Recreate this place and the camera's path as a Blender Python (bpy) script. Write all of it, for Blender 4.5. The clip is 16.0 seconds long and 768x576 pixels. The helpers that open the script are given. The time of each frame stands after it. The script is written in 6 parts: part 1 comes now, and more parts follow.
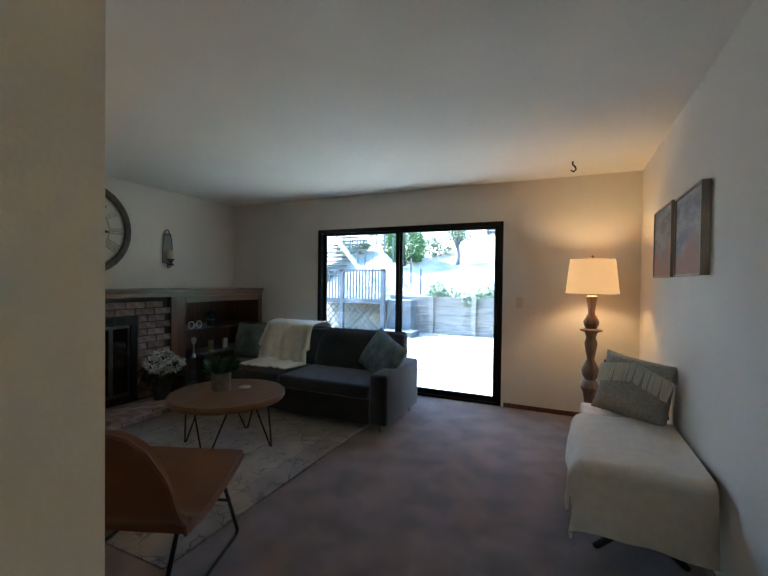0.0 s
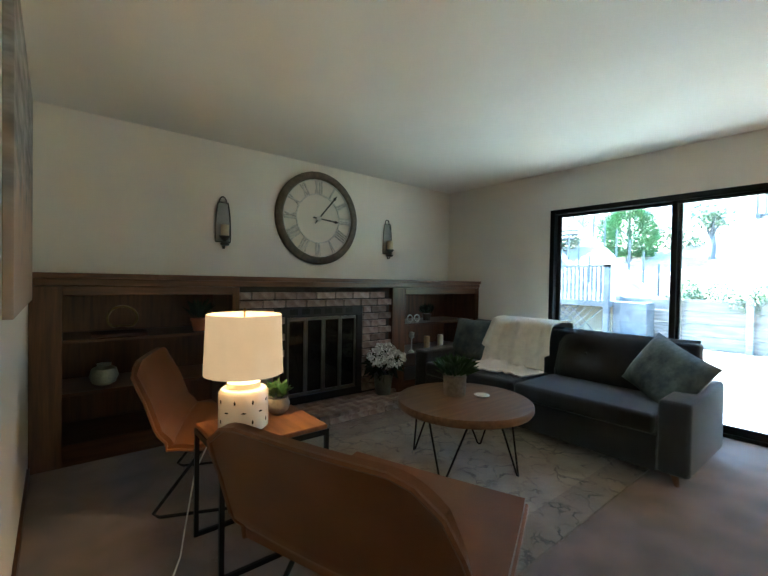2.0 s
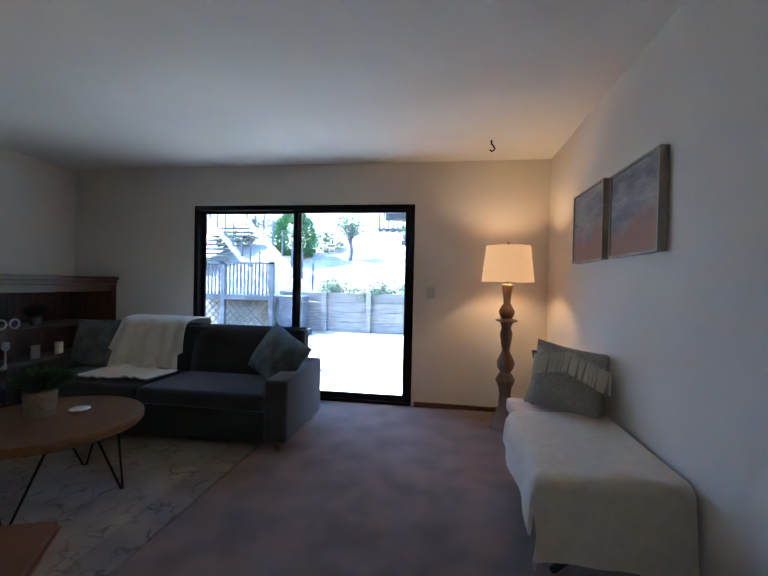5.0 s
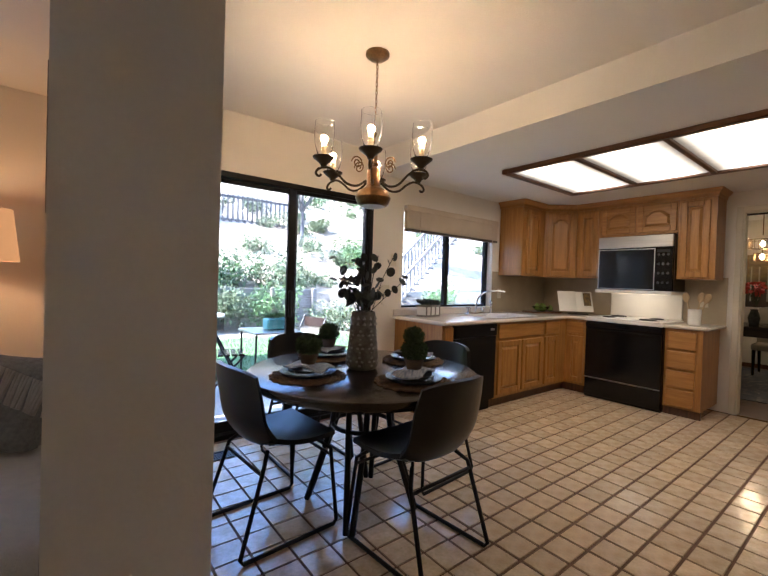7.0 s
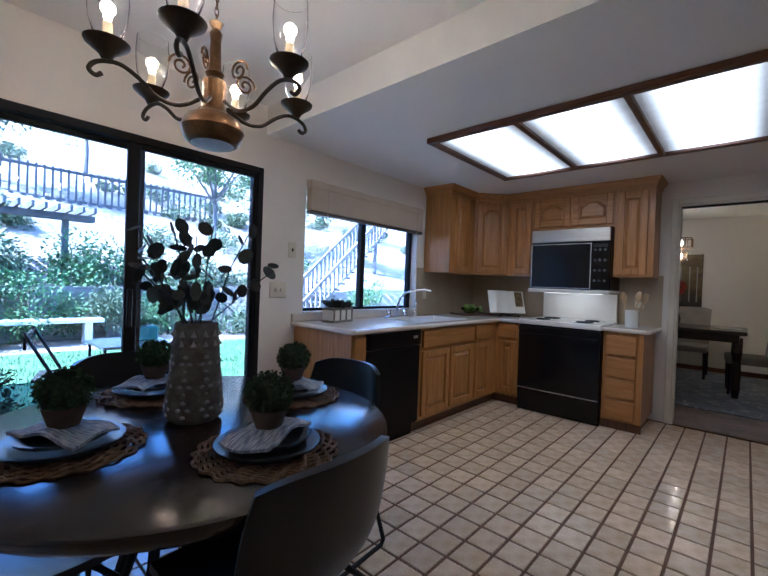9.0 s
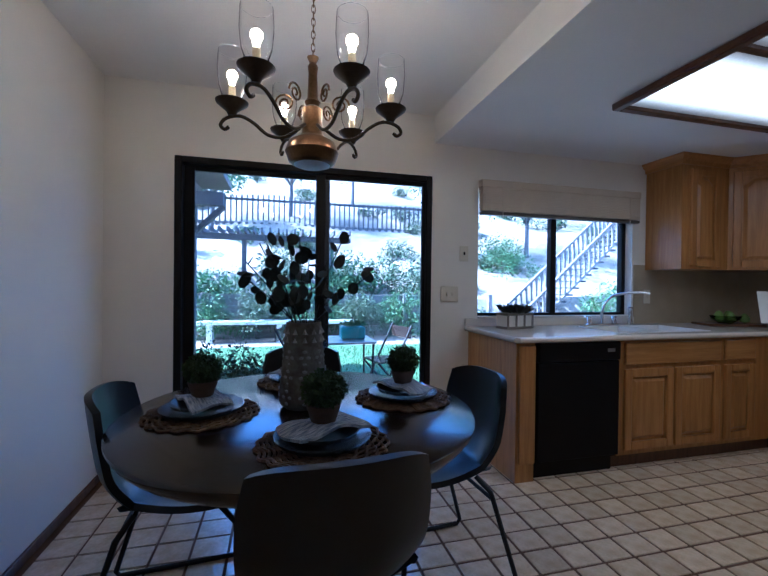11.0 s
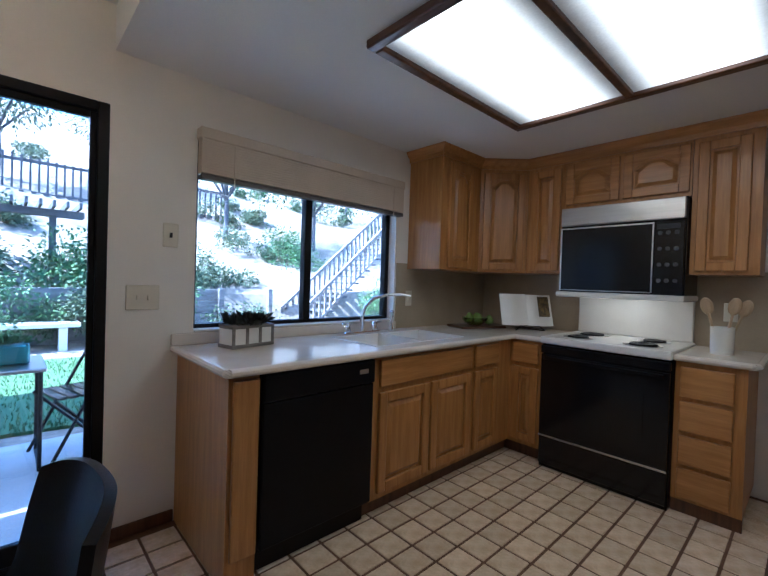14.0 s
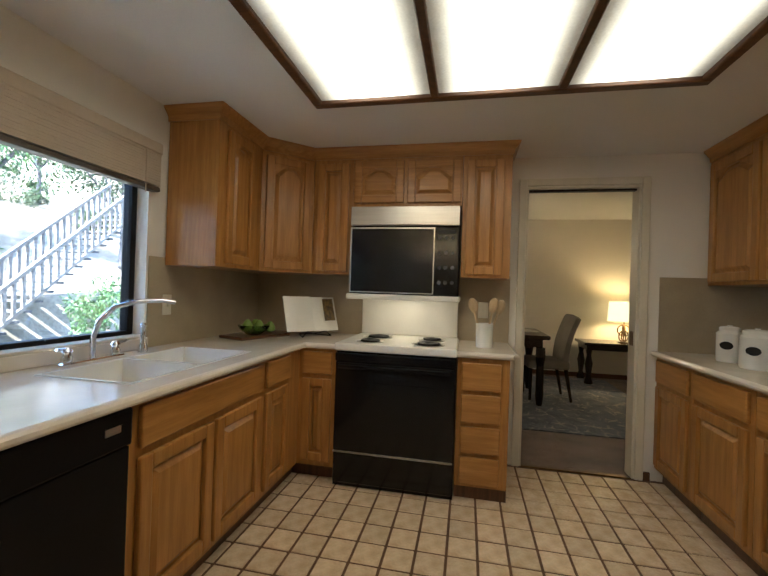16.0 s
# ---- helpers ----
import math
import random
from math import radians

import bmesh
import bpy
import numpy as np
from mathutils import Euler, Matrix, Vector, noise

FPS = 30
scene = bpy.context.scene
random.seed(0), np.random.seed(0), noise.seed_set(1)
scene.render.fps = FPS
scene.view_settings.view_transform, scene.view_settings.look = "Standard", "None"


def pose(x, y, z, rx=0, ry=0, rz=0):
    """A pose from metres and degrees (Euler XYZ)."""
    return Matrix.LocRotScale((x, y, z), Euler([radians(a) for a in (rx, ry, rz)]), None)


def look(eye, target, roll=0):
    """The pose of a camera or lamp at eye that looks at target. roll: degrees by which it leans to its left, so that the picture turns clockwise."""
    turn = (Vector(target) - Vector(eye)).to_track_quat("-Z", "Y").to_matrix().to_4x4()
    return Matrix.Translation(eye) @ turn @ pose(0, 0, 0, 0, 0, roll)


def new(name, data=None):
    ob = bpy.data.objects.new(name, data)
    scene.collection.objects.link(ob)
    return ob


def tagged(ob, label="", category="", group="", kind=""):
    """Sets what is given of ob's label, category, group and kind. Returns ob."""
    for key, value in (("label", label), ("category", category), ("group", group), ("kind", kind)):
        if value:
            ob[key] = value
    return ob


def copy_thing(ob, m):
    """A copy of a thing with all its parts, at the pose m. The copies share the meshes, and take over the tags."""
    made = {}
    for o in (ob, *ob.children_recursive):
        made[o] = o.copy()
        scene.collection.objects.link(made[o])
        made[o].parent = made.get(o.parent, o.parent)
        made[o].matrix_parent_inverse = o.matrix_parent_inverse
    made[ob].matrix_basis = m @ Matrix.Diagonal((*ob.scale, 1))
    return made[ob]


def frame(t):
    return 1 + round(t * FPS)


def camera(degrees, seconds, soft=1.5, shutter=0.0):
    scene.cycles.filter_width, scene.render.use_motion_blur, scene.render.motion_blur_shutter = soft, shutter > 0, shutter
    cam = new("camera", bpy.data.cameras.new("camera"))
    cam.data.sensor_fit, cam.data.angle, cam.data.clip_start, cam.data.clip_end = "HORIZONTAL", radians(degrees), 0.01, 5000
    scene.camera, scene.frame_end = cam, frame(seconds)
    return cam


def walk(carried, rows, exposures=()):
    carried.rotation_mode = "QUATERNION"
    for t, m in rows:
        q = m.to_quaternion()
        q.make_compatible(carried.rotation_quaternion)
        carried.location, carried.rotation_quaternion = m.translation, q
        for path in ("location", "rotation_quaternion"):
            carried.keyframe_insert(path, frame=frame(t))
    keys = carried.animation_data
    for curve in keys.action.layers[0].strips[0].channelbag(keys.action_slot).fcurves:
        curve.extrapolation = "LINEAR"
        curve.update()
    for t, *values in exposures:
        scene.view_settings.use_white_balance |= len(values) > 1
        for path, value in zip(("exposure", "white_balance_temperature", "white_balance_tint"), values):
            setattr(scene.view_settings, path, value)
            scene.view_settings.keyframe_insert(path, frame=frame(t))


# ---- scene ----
cam = camera(87.2, 16.0)
PATH = [
    (0, (0.501, 0.764, 1.376), (-0.331, 2.583, 1.345), 0.7),
    (0.5, (0.259, 1.032, 1.358), (-0.782, 2.74, 1.328), 1.2),
    (1, (0.02, 1.135, 1.296), (-1.232, 2.694, 1.265), 1.1),
    (1.5, (-0.159, 1.102, 1.247), (-1.606, 2.483, 1.216), 1.1),
    (2, (-0.273, 1.084, 1.242), (-1.821, 2.35, 1.209), 1.0),
    (2.5, (-0.329, 1.113, 1.237), (-1.889, 2.363, 1.198), 1.0),
    (3, (-0.334, 1.108, 1.259), (-1.76, 2.51, 1.211), 1.1),
    (3.2, (-0.32, 1.117, 1.258), (-1.671, 2.591, 1.213), 1.1),
    (5.3, (0.317, 1.327, 1.26), (0.268, 3.326, 1.229), 1.2),
    (5.5, (0.438, 1.363, 1.277), (0.568, 3.358, 1.238), 1.2),
    (6, (0.708, 1.385, 1.262), (1.309, 3.292, 1.228), 1.6),
    (6.5, (0.952, 1.41, 1.23), (1.928, 3.156, 1.202), 1.88),
    (7, (1.157, 1.585, 1.244), (2.393, 3.157, 1.212), 1.9),
    (7.5, (1.378, 1.735, 1.224), (2.742, 3.198, 1.202), 2.1),
    (8, (1.553, 1.853, 1.222), (2.989, 3.245, 1.195), 2.1),
    (8.5, (1.704, 1.966, 1.214), (3.179, 3.318, 1.191), 2.1),
    (9, (1.877, 2.07, 1.221), (3.363, 3.408, 1.203), 2.08),
    (9.5, (1.966, 2.014, 1.231), (3.316, 3.489, 1.214), 2.0),
    (10, (2.067, 1.817, 1.213), (3.109, 3.524, 1.203), 1.78),
    (10.2, (2.086, 1.776, 1.2), (2.992, 3.559, 1.198), 1.35),
    (12.3, (3.046, 2.188, 1.263), (3.335, 4.167, 1.234), 0.9),
    (12.5, (3.098, 2.231, 1.266), (3.477, 4.194, 1.232), 1.2),
    (13, (3.108, 2.338, 1.261), (3.807, 4.212, 1.229), 1.3),
    (13.5, (3.109, 2.426, 1.262), (4.145, 4.136, 1.229), 1.6),
    (14, (3.132, 2.492, 1.265), (4.497, 3.953, 1.234), 1.9),
    (14.5, (3.139, 2.632, 1.246), (4.755, 3.81, 1.238), 2.1),
    (15, (3.213, 2.747, 1.259), (4.999, 3.647, 1.253), 2.1),
    (15.5, (3.29, 2.872, 1.265), (5.185, 3.513, 1.269), 2.0),
    (16, (3.408, 2.986, 1.268), (5.367, 3.388, 1.278), 1.9),
]
EXPOSURES = [(0.0, 4.35, 5000, -8), (1.5, 5.0, 5050, -15), (2.5, 5.2, 5100, -13), (3.0, 4.8, 5050, -10), (5.5, 4.15, 4700, 6), (6.5, 3.95, 5500, 14), (7.0, 3.8, 5500, 14), (8.0, 3.36, 4500, 13), (9.5, 3.36, 4150, 12), (10.0, 3.2, 4150, 12), (12.5, 2.95, 3700, 8), (13.9, 3.2, 4300, 9), (14.5, 3.2, 4400, 8), (16.0, 3.6, 5400, 3)]
walk(cam, [(t, look(eye, target, roll)) for t, eye, target, roll in PATH], EXPOSURES)

# ---- light ----
world = bpy.data.worlds.new("sky")
scene.world = world
world.use_nodes = True
wn = world.node_tree
sky = wn.nodes.new("ShaderNodeTexSky")
sky.sky_type = "NISHITA"
sky.sun_disc = False
sky.sun_elevation, sky.sun_rotation = radians(48), radians(278)
sky.ozone_density = 4.0
wn.links.new(sky.outputs[0], wn.nodes["Background"].inputs[0])
wn.nodes["Background"].inputs[1].default_value = 0.15
sun = new("sun", bpy.data.lights.new("sun", "SUN"))
sun.data.energy, sun.data.angle, sun.data.color = 3.9, radians(0.5), (1.0, 0.97, 0.93)
sun.matrix_world = look((-17, 5.5, 19), (0, 3, 0))


def lamp(name, place, watts, colour, size=0.05):
    ob = new(name, bpy.data.lights.new(name, "POINT"))
    ob.data.energy, ob.data.color, ob.data.shadow_soft_size = watts, colour, size
    ob.location = place
    return ob


# ---- materials ----
def mat(name, colour, rough=0.6, metal=0.0, vary=0.12, scale=6.0, fine=90.0, bump=0.15, stretch=(1, 1, 1), colour2=None, sheen=0.0, emit=None, random_tint=0.0, coat=0.0, spec=0.5):
    """A surface with broad blotches and fine grain, at real-world size."""
    m = bpy.data.materials.new(name)
    m.use_nodes = True
    n, l = m.node_tree.nodes, m.node_tree.links
    b = n["Principled BSDF"]
    co = n.new("ShaderNodeTexCoord")
    mp = n.new("ShaderNodeMapping")
    mp.inputs["Scale"].default_value = stretch
    l.new(co.outputs["Object"], mp.inputs[0])
    big = n.new("ShaderNodeTexNoise")
    big.inputs["Scale"].default_value, big.inputs["Detail"].default_value = scale, 4
    small = n.new("ShaderNodeTexNoise")
    small.inputs["Scale"].default_value, small.inputs["Detail"].default_value = fine, 3
    for t in (big, small):
        l.new(mp.outputs[0], t.inputs["Vector"])
    c2 = colour2 or tuple(c * (1 - 2 * vary) for c in colour)
    mix = n.new("ShaderNodeMix")
    mix.data_type = "RGBA"
    mix.inputs[6].default_value, mix.inputs[7].default_value = (*colour, 1), (*c2, 1)
    ramp = n.new("ShaderNodeMapRange")
    ramp.inputs[1].default_value, ramp.inputs[2].default_value = 0.35, 0.65
    l.new(big.outputs["Fac"], ramp.inputs[0])
    l.new(ramp.outputs[0], mix.inputs[0])
    mul = n.new("ShaderNodeMix")
    mul.data_type, mul.blend_type = "RGBA", "MULTIPLY"
    mul.inputs[0].default_value = min(1.0, vary * 2.5)
    l.new(mix.outputs[2], mul.inputs[6])
    l.new(small.outputs["Fac"], mul.inputs[7])
    last = mul.outputs[2]
    if random_tint:
        info = n.new("ShaderNodeObjectInfo")
        mr = n.new("ShaderNodeMapRange")
        mr.inputs[3].default_value, mr.inputs[4].default_value = 1 - random_tint, 1 + random_tint
        l.new(info.outputs["Random"], mr.inputs[0])
        hs = n.new("ShaderNodeHueSaturation")
        l.new(mr.outputs[0], hs.inputs["Value"])
        l.new(last, hs.inputs["Color"])
        last = hs.outputs[0]
    l.new(last, b.inputs["Base Color"])
    b.inputs["Roughness"].default_value, b.inputs["Metallic"].default_value = rough, metal
    b.inputs["Sheen Weight"].default_value = sheen
    b.inputs["Coat Weight"].default_value, b.inputs["Specular IOR Level"].default_value = coat, spec
    if bump:
        bp = n.new("ShaderNodeBump")
        bp.inputs["Strength"].default_value, bp.inputs["Distance"].default_value = bump, 0.004
        l.new(small.outputs["Fac"], bp.inputs["Height"])
        l.new(bp.outputs[0], b.inputs["Normal"])
    if emit:
        b.inputs["Emission Color"].default_value, b.inputs["Emission Strength"].default_value = (*emit[0], 1), emit[1]
    return m


def wood(name, colour, colour2, rough=0.4, axis=2, random_tint=0.0, coat=0.1):
    """Wood with its grain along one axis."""
    s = [22, 22, 22]
    s[axis] = 1.6
    return mat(name, colour, rough, 0, 0.14, 1.6, 7.0, 0.08, tuple(s), colour2, random_tint=random_tint, coat=coat)


def glass(name, tint=(1, 1, 1), rough=0.0):
    m = bpy.data.materials.new(name)
    m.use_nodes = True
    b = m.node_tree.nodes["Principled BSDF"]
    b.inputs["Base Color"].default_value = (*tint, 1)
    b.inputs["Roughness"].default_value, b.inputs["Transmission Weight"].default_value, b.inputs["IOR"].default_value = rough, 1.0, 1.45
    return m


WALL = mat("wall_paint", (0.79, 0.74, 0.65), 0.75, vary=0.03, scale=1.2, fine=160, bump=0.12)
CEIL = mat("ceiling_paint", (0.82, 0.79, 0.73), 0.85, vary=0.03, scale=1.0, fine=120, bump=0.25)
TRIM = mat("cream_trim_paint", (0.72, 0.66, 0.52), 0.45, vary=0.04, bump=0.05)
CARPET = mat("mauve_carpet", (0.27, 0.175, 0.13), 0.95, vary=0.2, scale=4.2, fine=420, bump=0.9, colour2=(0.14, 0.088, 0.068), sheen=0.3)
GROUT = mat("brown_grout", (0.19, 0.095, 0.046), 0.9, vary=0.15)
TILE = mat("glazed_floor_tile", (0.92, 0.74, 0.51), 0.14, vary=0.14, scale=13, fine=60, bump=0.16, colour2=(0.75, 0.55, 0.34), random_tint=0.10)
BLACK = mat("black_aluminium", (0.009, 0.008, 0.008), 0.5, 0.0, 0.1, bump=0.05, spec=0.2)
GLASS = glass("clear_glass")
DARKWOOD = wood("dark_stained_oak", (0.15, 0.060, 0.022), (0.075, 0.029, 0.011), 0.38)
DARKWOODY = wood("dark_stained_oak_lengthwise", (0.15, 0.060, 0.022), (0.075, 0.029, 0.011), 0.33, axis=1)
OAK = wood("honey_oak", (0.53, 0.255, 0.062), (0.40, 0.178, 0.038), 0.38, random_tint=0.06)
OAKH = wood("honey_oak_lengthwise", (0.53, 0.255, 0.062), (0.40, 0.178, 0.038), 0.38, axis=0)
OAKY = wood("honey_oak_crosswise", (0.53, 0.255, 0.062), (0.40, 0.178, 0.038), 0.38, axis=1)
BRICK = mat("fired_brick", (0.50, 0.39, 0.33), 0.85, vary=0.22, scale=14, fine=120, bump=0.7, colour2=(0.30, 0.20, 0.16), random_tint=0.3)
MORTAR = mat("grey_mortar", (0.09, 0.075, 0.065), 0.95, vary=0.2, fine=200, bump=0.6)
SOOT = mat("sooty_metal", (0.012, 0.011, 0.011), 0.5, 0.2, 0.2)
STEEL = mat("brushed_steel", (0.62, 0.60, 0.56), 0.3, 1.0, 0.06, 3, 60, 0.05, (1, 1, 20))
CHROME = mat("chrome", (0.8, 0.8, 0.8), 0.08, 1.0, 0.02, bump=0)
BRASS = mat("aged_brass", (0.27, 0.16, 0.07), 0.28, 1.0, 0.2, 20, 120, 0.05)
COUNTER = mat("cream_solid_counter", (0.74, 0.66, 0.55), 0.14, vary=0.04, scale=8, fine=200, bump=0.02)
SPLASH = mat("tan_backsplash", (0.42, 0.34, 0.22), 0.4, vary=0.06, bump=0.03)
GLOSSBLACK = mat("black_enamel", (0.008, 0.008, 0.010), 0.14, 0, 0.1, bump=0, spec=0.35)
WHITE = mat("white_enamel", (0.78, 0.75, 0.68), 0.25, 0, 0.03, bump=0)
ALMOND = mat("almond_plastic", (0.66, 0.60, 0.46), 0.4, 0, 0.03, bump=0)
SOFA = mat("charcoal_tweed", (0.036, 0.038, 0.045), 0.95, vary=0.2, scale=5, fine=500, bump=0.6, sheen=0.3)
LEATHER = mat("tan_leather", (0.20, 0.070, 0.019), 0.42, vary=0.12, scale=7, fine=260, bump=0.2, colour2=(0.165, 0.055, 0.015))
BLACKLEATHER = mat("black_leather", (0.008, 0.008, 0.009), 0.3, vary=0.1, scale=9, fine=240, bump=0.12, spec=0.4)
IRON = mat("black_iron", (0.014, 0.013, 0.013), 0.45, 0.5, 0.15, bump=0.1)
CREAM = mat("cream_knit", (0.78, 0.71, 0.58), 0.95, vary=0.05, scale=20, fine=220, bump=0.8, sheen=0.3)
TABLEWOOD = wood("walnut_top", (0.23, 0.115, 0.052), (0.15, 0.07, 0.03), 0.35, axis=1)
ENDWOOD = wood("cherry_top", (0.34, 0.135, 0.045), (0.24, 0.09, 0.03), 0.3, axis=0)
ESPRESSO = wood("espresso_wood", (0.026, 0.014, 0.011), (0.015, 0.009, 0.007), 0.2, axis=0, coat=0.15)
SOIL = mat("potting_soil", (0.04, 0.028, 0.02), 0.95, vary=0.3, bump=0.8)
GREEN = mat("green_leaf", (0.07, 0.16, 0.04), 0.55, vary=0.25, scale=30, bump=0.1, colour2=(0.035, 0.09, 0.022))
DKGREEN = mat("dark_moss_green", (0.028, 0.06, 0.018), 0.8, vary=0.3, scale=40, bump=0.1, colour2=(0.016, 0.035, 0.012))
EUCA = mat("eucalyptus_leaf", (0.045, 0.06, 0.05), 0.6, vary=0.3, scale=25, bump=0.1, colour2=(0.025, 0.03, 0.028))


# ---- shapes ----
def box(bm, x0, x1, y0, y1, z0, z1, bevel=0.0, seg=1):
    r = bmesh.ops.create_cube(bm, size=1.0, matrix=Matrix.LocRotScale(((x0 + x1) / 2, (y0 + y1) / 2, (z0 + z1) / 2), None, (abs(x1 - x0), abs(y1 - y0), abs(z1 - z0))))
    if bevel:
        edges = list({e for v in r["verts"] for e in v.link_edges})
        bmesh.ops.bevel(bm, geom=edges, offset=bevel, segments=seg, affect="EDGES", profile=0.5)
    return bm


def boxes(*items, bevel=0.0, seg=1):
    bm = bmesh.new()
    for it in items:
        box(bm, *it, bevel=bevel, seg=seg)
    return bm


def rod(bm, p, q, r, r2=None, seg=10):
    p, q = Vector(p), Vector(q)
    d = q - p
    m = Matrix.Translation((p + q) / 2) @ d.to_track_quat("Z", "Y").to_matrix().to_4x4()
    bmesh.ops.create_cone(bm, cap_ends=True, segments=seg, radius1=r, radius2=r if r2 is None else r2, depth=d.length, matrix=m)
    return bm


def tube(points, r, seg=8, closed=False, bm=None):
    """A bent round bar through the points."""
    bm = bm or bmesh.new()
    pts = [Vector(p) for p in points]
    n = len(pts)
    rings = []
    up = None
    for i, p in enumerate(pts):
        a = pts[(i - 1) % n] if closed or i else pts[0]
        b = pts[(i + 1) % n] if closed or i < n - 1 else pts[-1]
        d = (b - a).normalized()
        side = (up - d * up.dot(d)) if up else d.orthogonal()
        if side.length < 1e-4:
            side = d.orthogonal()
        side.normalize()
        up = side
        other = d.cross(side)
        rr = r[i] if isinstance(r, (list, tuple)) else r
        rings.append([bm.verts.new(p + side * (rr * math.cos(2 * math.pi * k / seg)) + other * (rr * math.sin(2 * math.pi * k / seg))) for k in range(seg)])
    for i in range(n if closed else n - 1):
        a, b = rings[i], rings[(i + 1) % n]
        for k in range(seg):
            bm.faces.new((a[k], a[(k + 1) % seg], b[(k + 1) % seg], b[k]))
    if not closed:
        bm.faces.new(rings[0][::-1])
        bm.faces.new(rings[-1])
    return bm


def smooth_line(points, n=4):
    """A finer run of points through the given ones."""
    p = [Vector(q) for q in points]
    out = []
    for i in range(len(p) - 1):
        a, b, c, d = p[max(i - 1, 0)], p[i], p[i + 1], p[min(i + 2, len(p) - 1)]
        for k in range(n):
            t = k / n
            out.append(0.5 * (2 * b + (c - a) * t + (2 * a - 5 * b + 4 * c - d) * t * t + (3 * b - a - 3 * c + d) * t ** 3))
    return out + [p[-1]]


def lathe(profile, seg=32, centre=(0, 0, 0), bm=None):
    """Turns (radius, height) pairs about the upright axis."""
    bm = bm or bmesh.new()
    rings = []
    for r, z in profile:
        rings.append([bm.verts.new((centre[0] + max(r, 0.0005) * math.cos(2 * math.pi * k / seg), centre[1] + max(r, 0.0005) * math.sin(2 * math.pi * k / seg), centre[2] + z)) for k in range(seg)])
    for a, b in zip(rings, rings[1:]):
        for k in range(seg):
            bm.faces.new((a[k], a[(k + 1) % seg], b[(k + 1) % seg], b[k]))
    if tuple(profile[0]) == tuple(profile[-1]):
        bmesh.ops.remove_doubles(bm, verts=rings[0] + rings[-1], dist=0.0001)
    else:
        bm.faces.new(rings[0][::-1])
        bm.faces.new(rings[-1])
    return bm


def sheet(f, nu, nv, thick=0.0, bm=None):
    """A surface f(u, v) over the unit square, with an optional thickness."""
    bm = bm or bmesh.new()
    g = [[bm.verts.new(f(i / nu, j / nv)) for j in range(nv + 1)] for i in range(nu + 1)]
    faces = [bm.faces.new((g[i][j], g[i + 1][j], g[i + 1][j + 1], g[i][j + 1])) for i in range(nu) for j in range(nv)]
    if thick:
        bm.normal_update()
        back = [[bm.verts.new(v.co - v.normal * thick) for v in row] for row in g]
        for i in range(nu):
            for j in range(nv):
                bm.faces.new((back[i][j], back[i][j + 1], back[i + 1][j + 1], back[i + 1][j]))
        rim = [(i, 0) for i in range(nu)] + [(nu, j) for j in range(nv)] + [(i, nv) for i in range(nu, 0, -1)] + [(0, j) for j in range(nv, 0, -1)]
        for k, (i, j) in enumerate(rim):
            p, q = rim[(k + 1) % len(rim)]
            bm.faces.new((g[i][j], g[p][q], back[p][q], back[i][j]))
    return bm


def pillow(w, h, t, n=14):
    """A stuffed square cushion in the xz plane, thickness along y."""
    bm = bmesh.new()
    for s in (1, -1):
        def f(u, v, s=s):
            a, b = 2 * u - 1, 2 * v - 1
            puff = max(0.0, (1 - a ** 4) * (1 - b ** 4)) ** 0.5
            pinch = 1 - 0.07 * (1 - a * a) * abs(b) ** 2 
            pinch2 = 1 - 0.07 * (1 - b * b) * abs(a) ** 2
            return (a * w / 2 * pinch2, s * t / 2 * puff * (1 + 0.08 * math.sin(5 * a + 3 * b)), h / 2 + b * h / 2 * pinch)
        sheet(f, n, n, bm=bm)
    bmesh.ops.remove_doubles(bm, verts=bm.verts, dist=0.0008)
    bmesh.ops.recalc_face_normals(bm, faces=bm.faces)
    return bm


def leaves(bm, spots, rng, length=0.05, width=0.5, droop=0.3):
    """Small pointed leaves at (place, direction) spots."""
    for p, d in spots:
        p, d = Vector(p), Vector(d).normalized()
        side = d.cross(Vector((rng.uniform(-1, 1), rng.uniform(-1, 1), rng.uniform(-1, 1))))
        if side.length < 0.05:
            side = d.orthogonal()
        side.normalize()
        k = length * rng.uniform(0.7, 1.3)
        mid = p + d * k * 0.5
        tip = p + d * k - Vector((0, 0, droop * k))
        v = [bm.verts.new(q) for q in (p, mid + side * k * width / 2, tip, mid - side * k * width / 2)]
        bm.faces.new(v)
    return bm


def ball_leaves(r, count, rng, centre=(0, 0, 0), length=0.03, squash=1.0, width=0.5):
    bm = bmesh.new()
    spots = []
    for _ in range(count):
        d = Vector((rng.gauss(0, 1), rng.gauss(0, 1), rng.gauss(0, 1))).normalized()
        q = Vector(centre) + Vector((d.x, d.y, d.z * squash)) * r * rng.uniform(0.62, 1.0)
        spots.append((q, d + Vector((rng.uniform(-0.6, 0.6), rng.uniform(-0.6, 0.6), rng.uniform(-0.3, 0.7)))))
    return leaves(bm, spots, rng, length, width)


# ---- things and parts ----
def mesh_of(name, bm, material, smooth=False):
    bmesh.ops.recalc_face_normals(bm, faces=bm.faces) if len(bm.faces) < 6000 else None
    me = bpy.data.meshes.new(name)
    bm.to_mesh(me)
    bm.free()
    me.materials.append(material)
    if smooth:
        me.shade_smooth()
        me.set_sharp_from_angle(angle=radians(40))
    return me


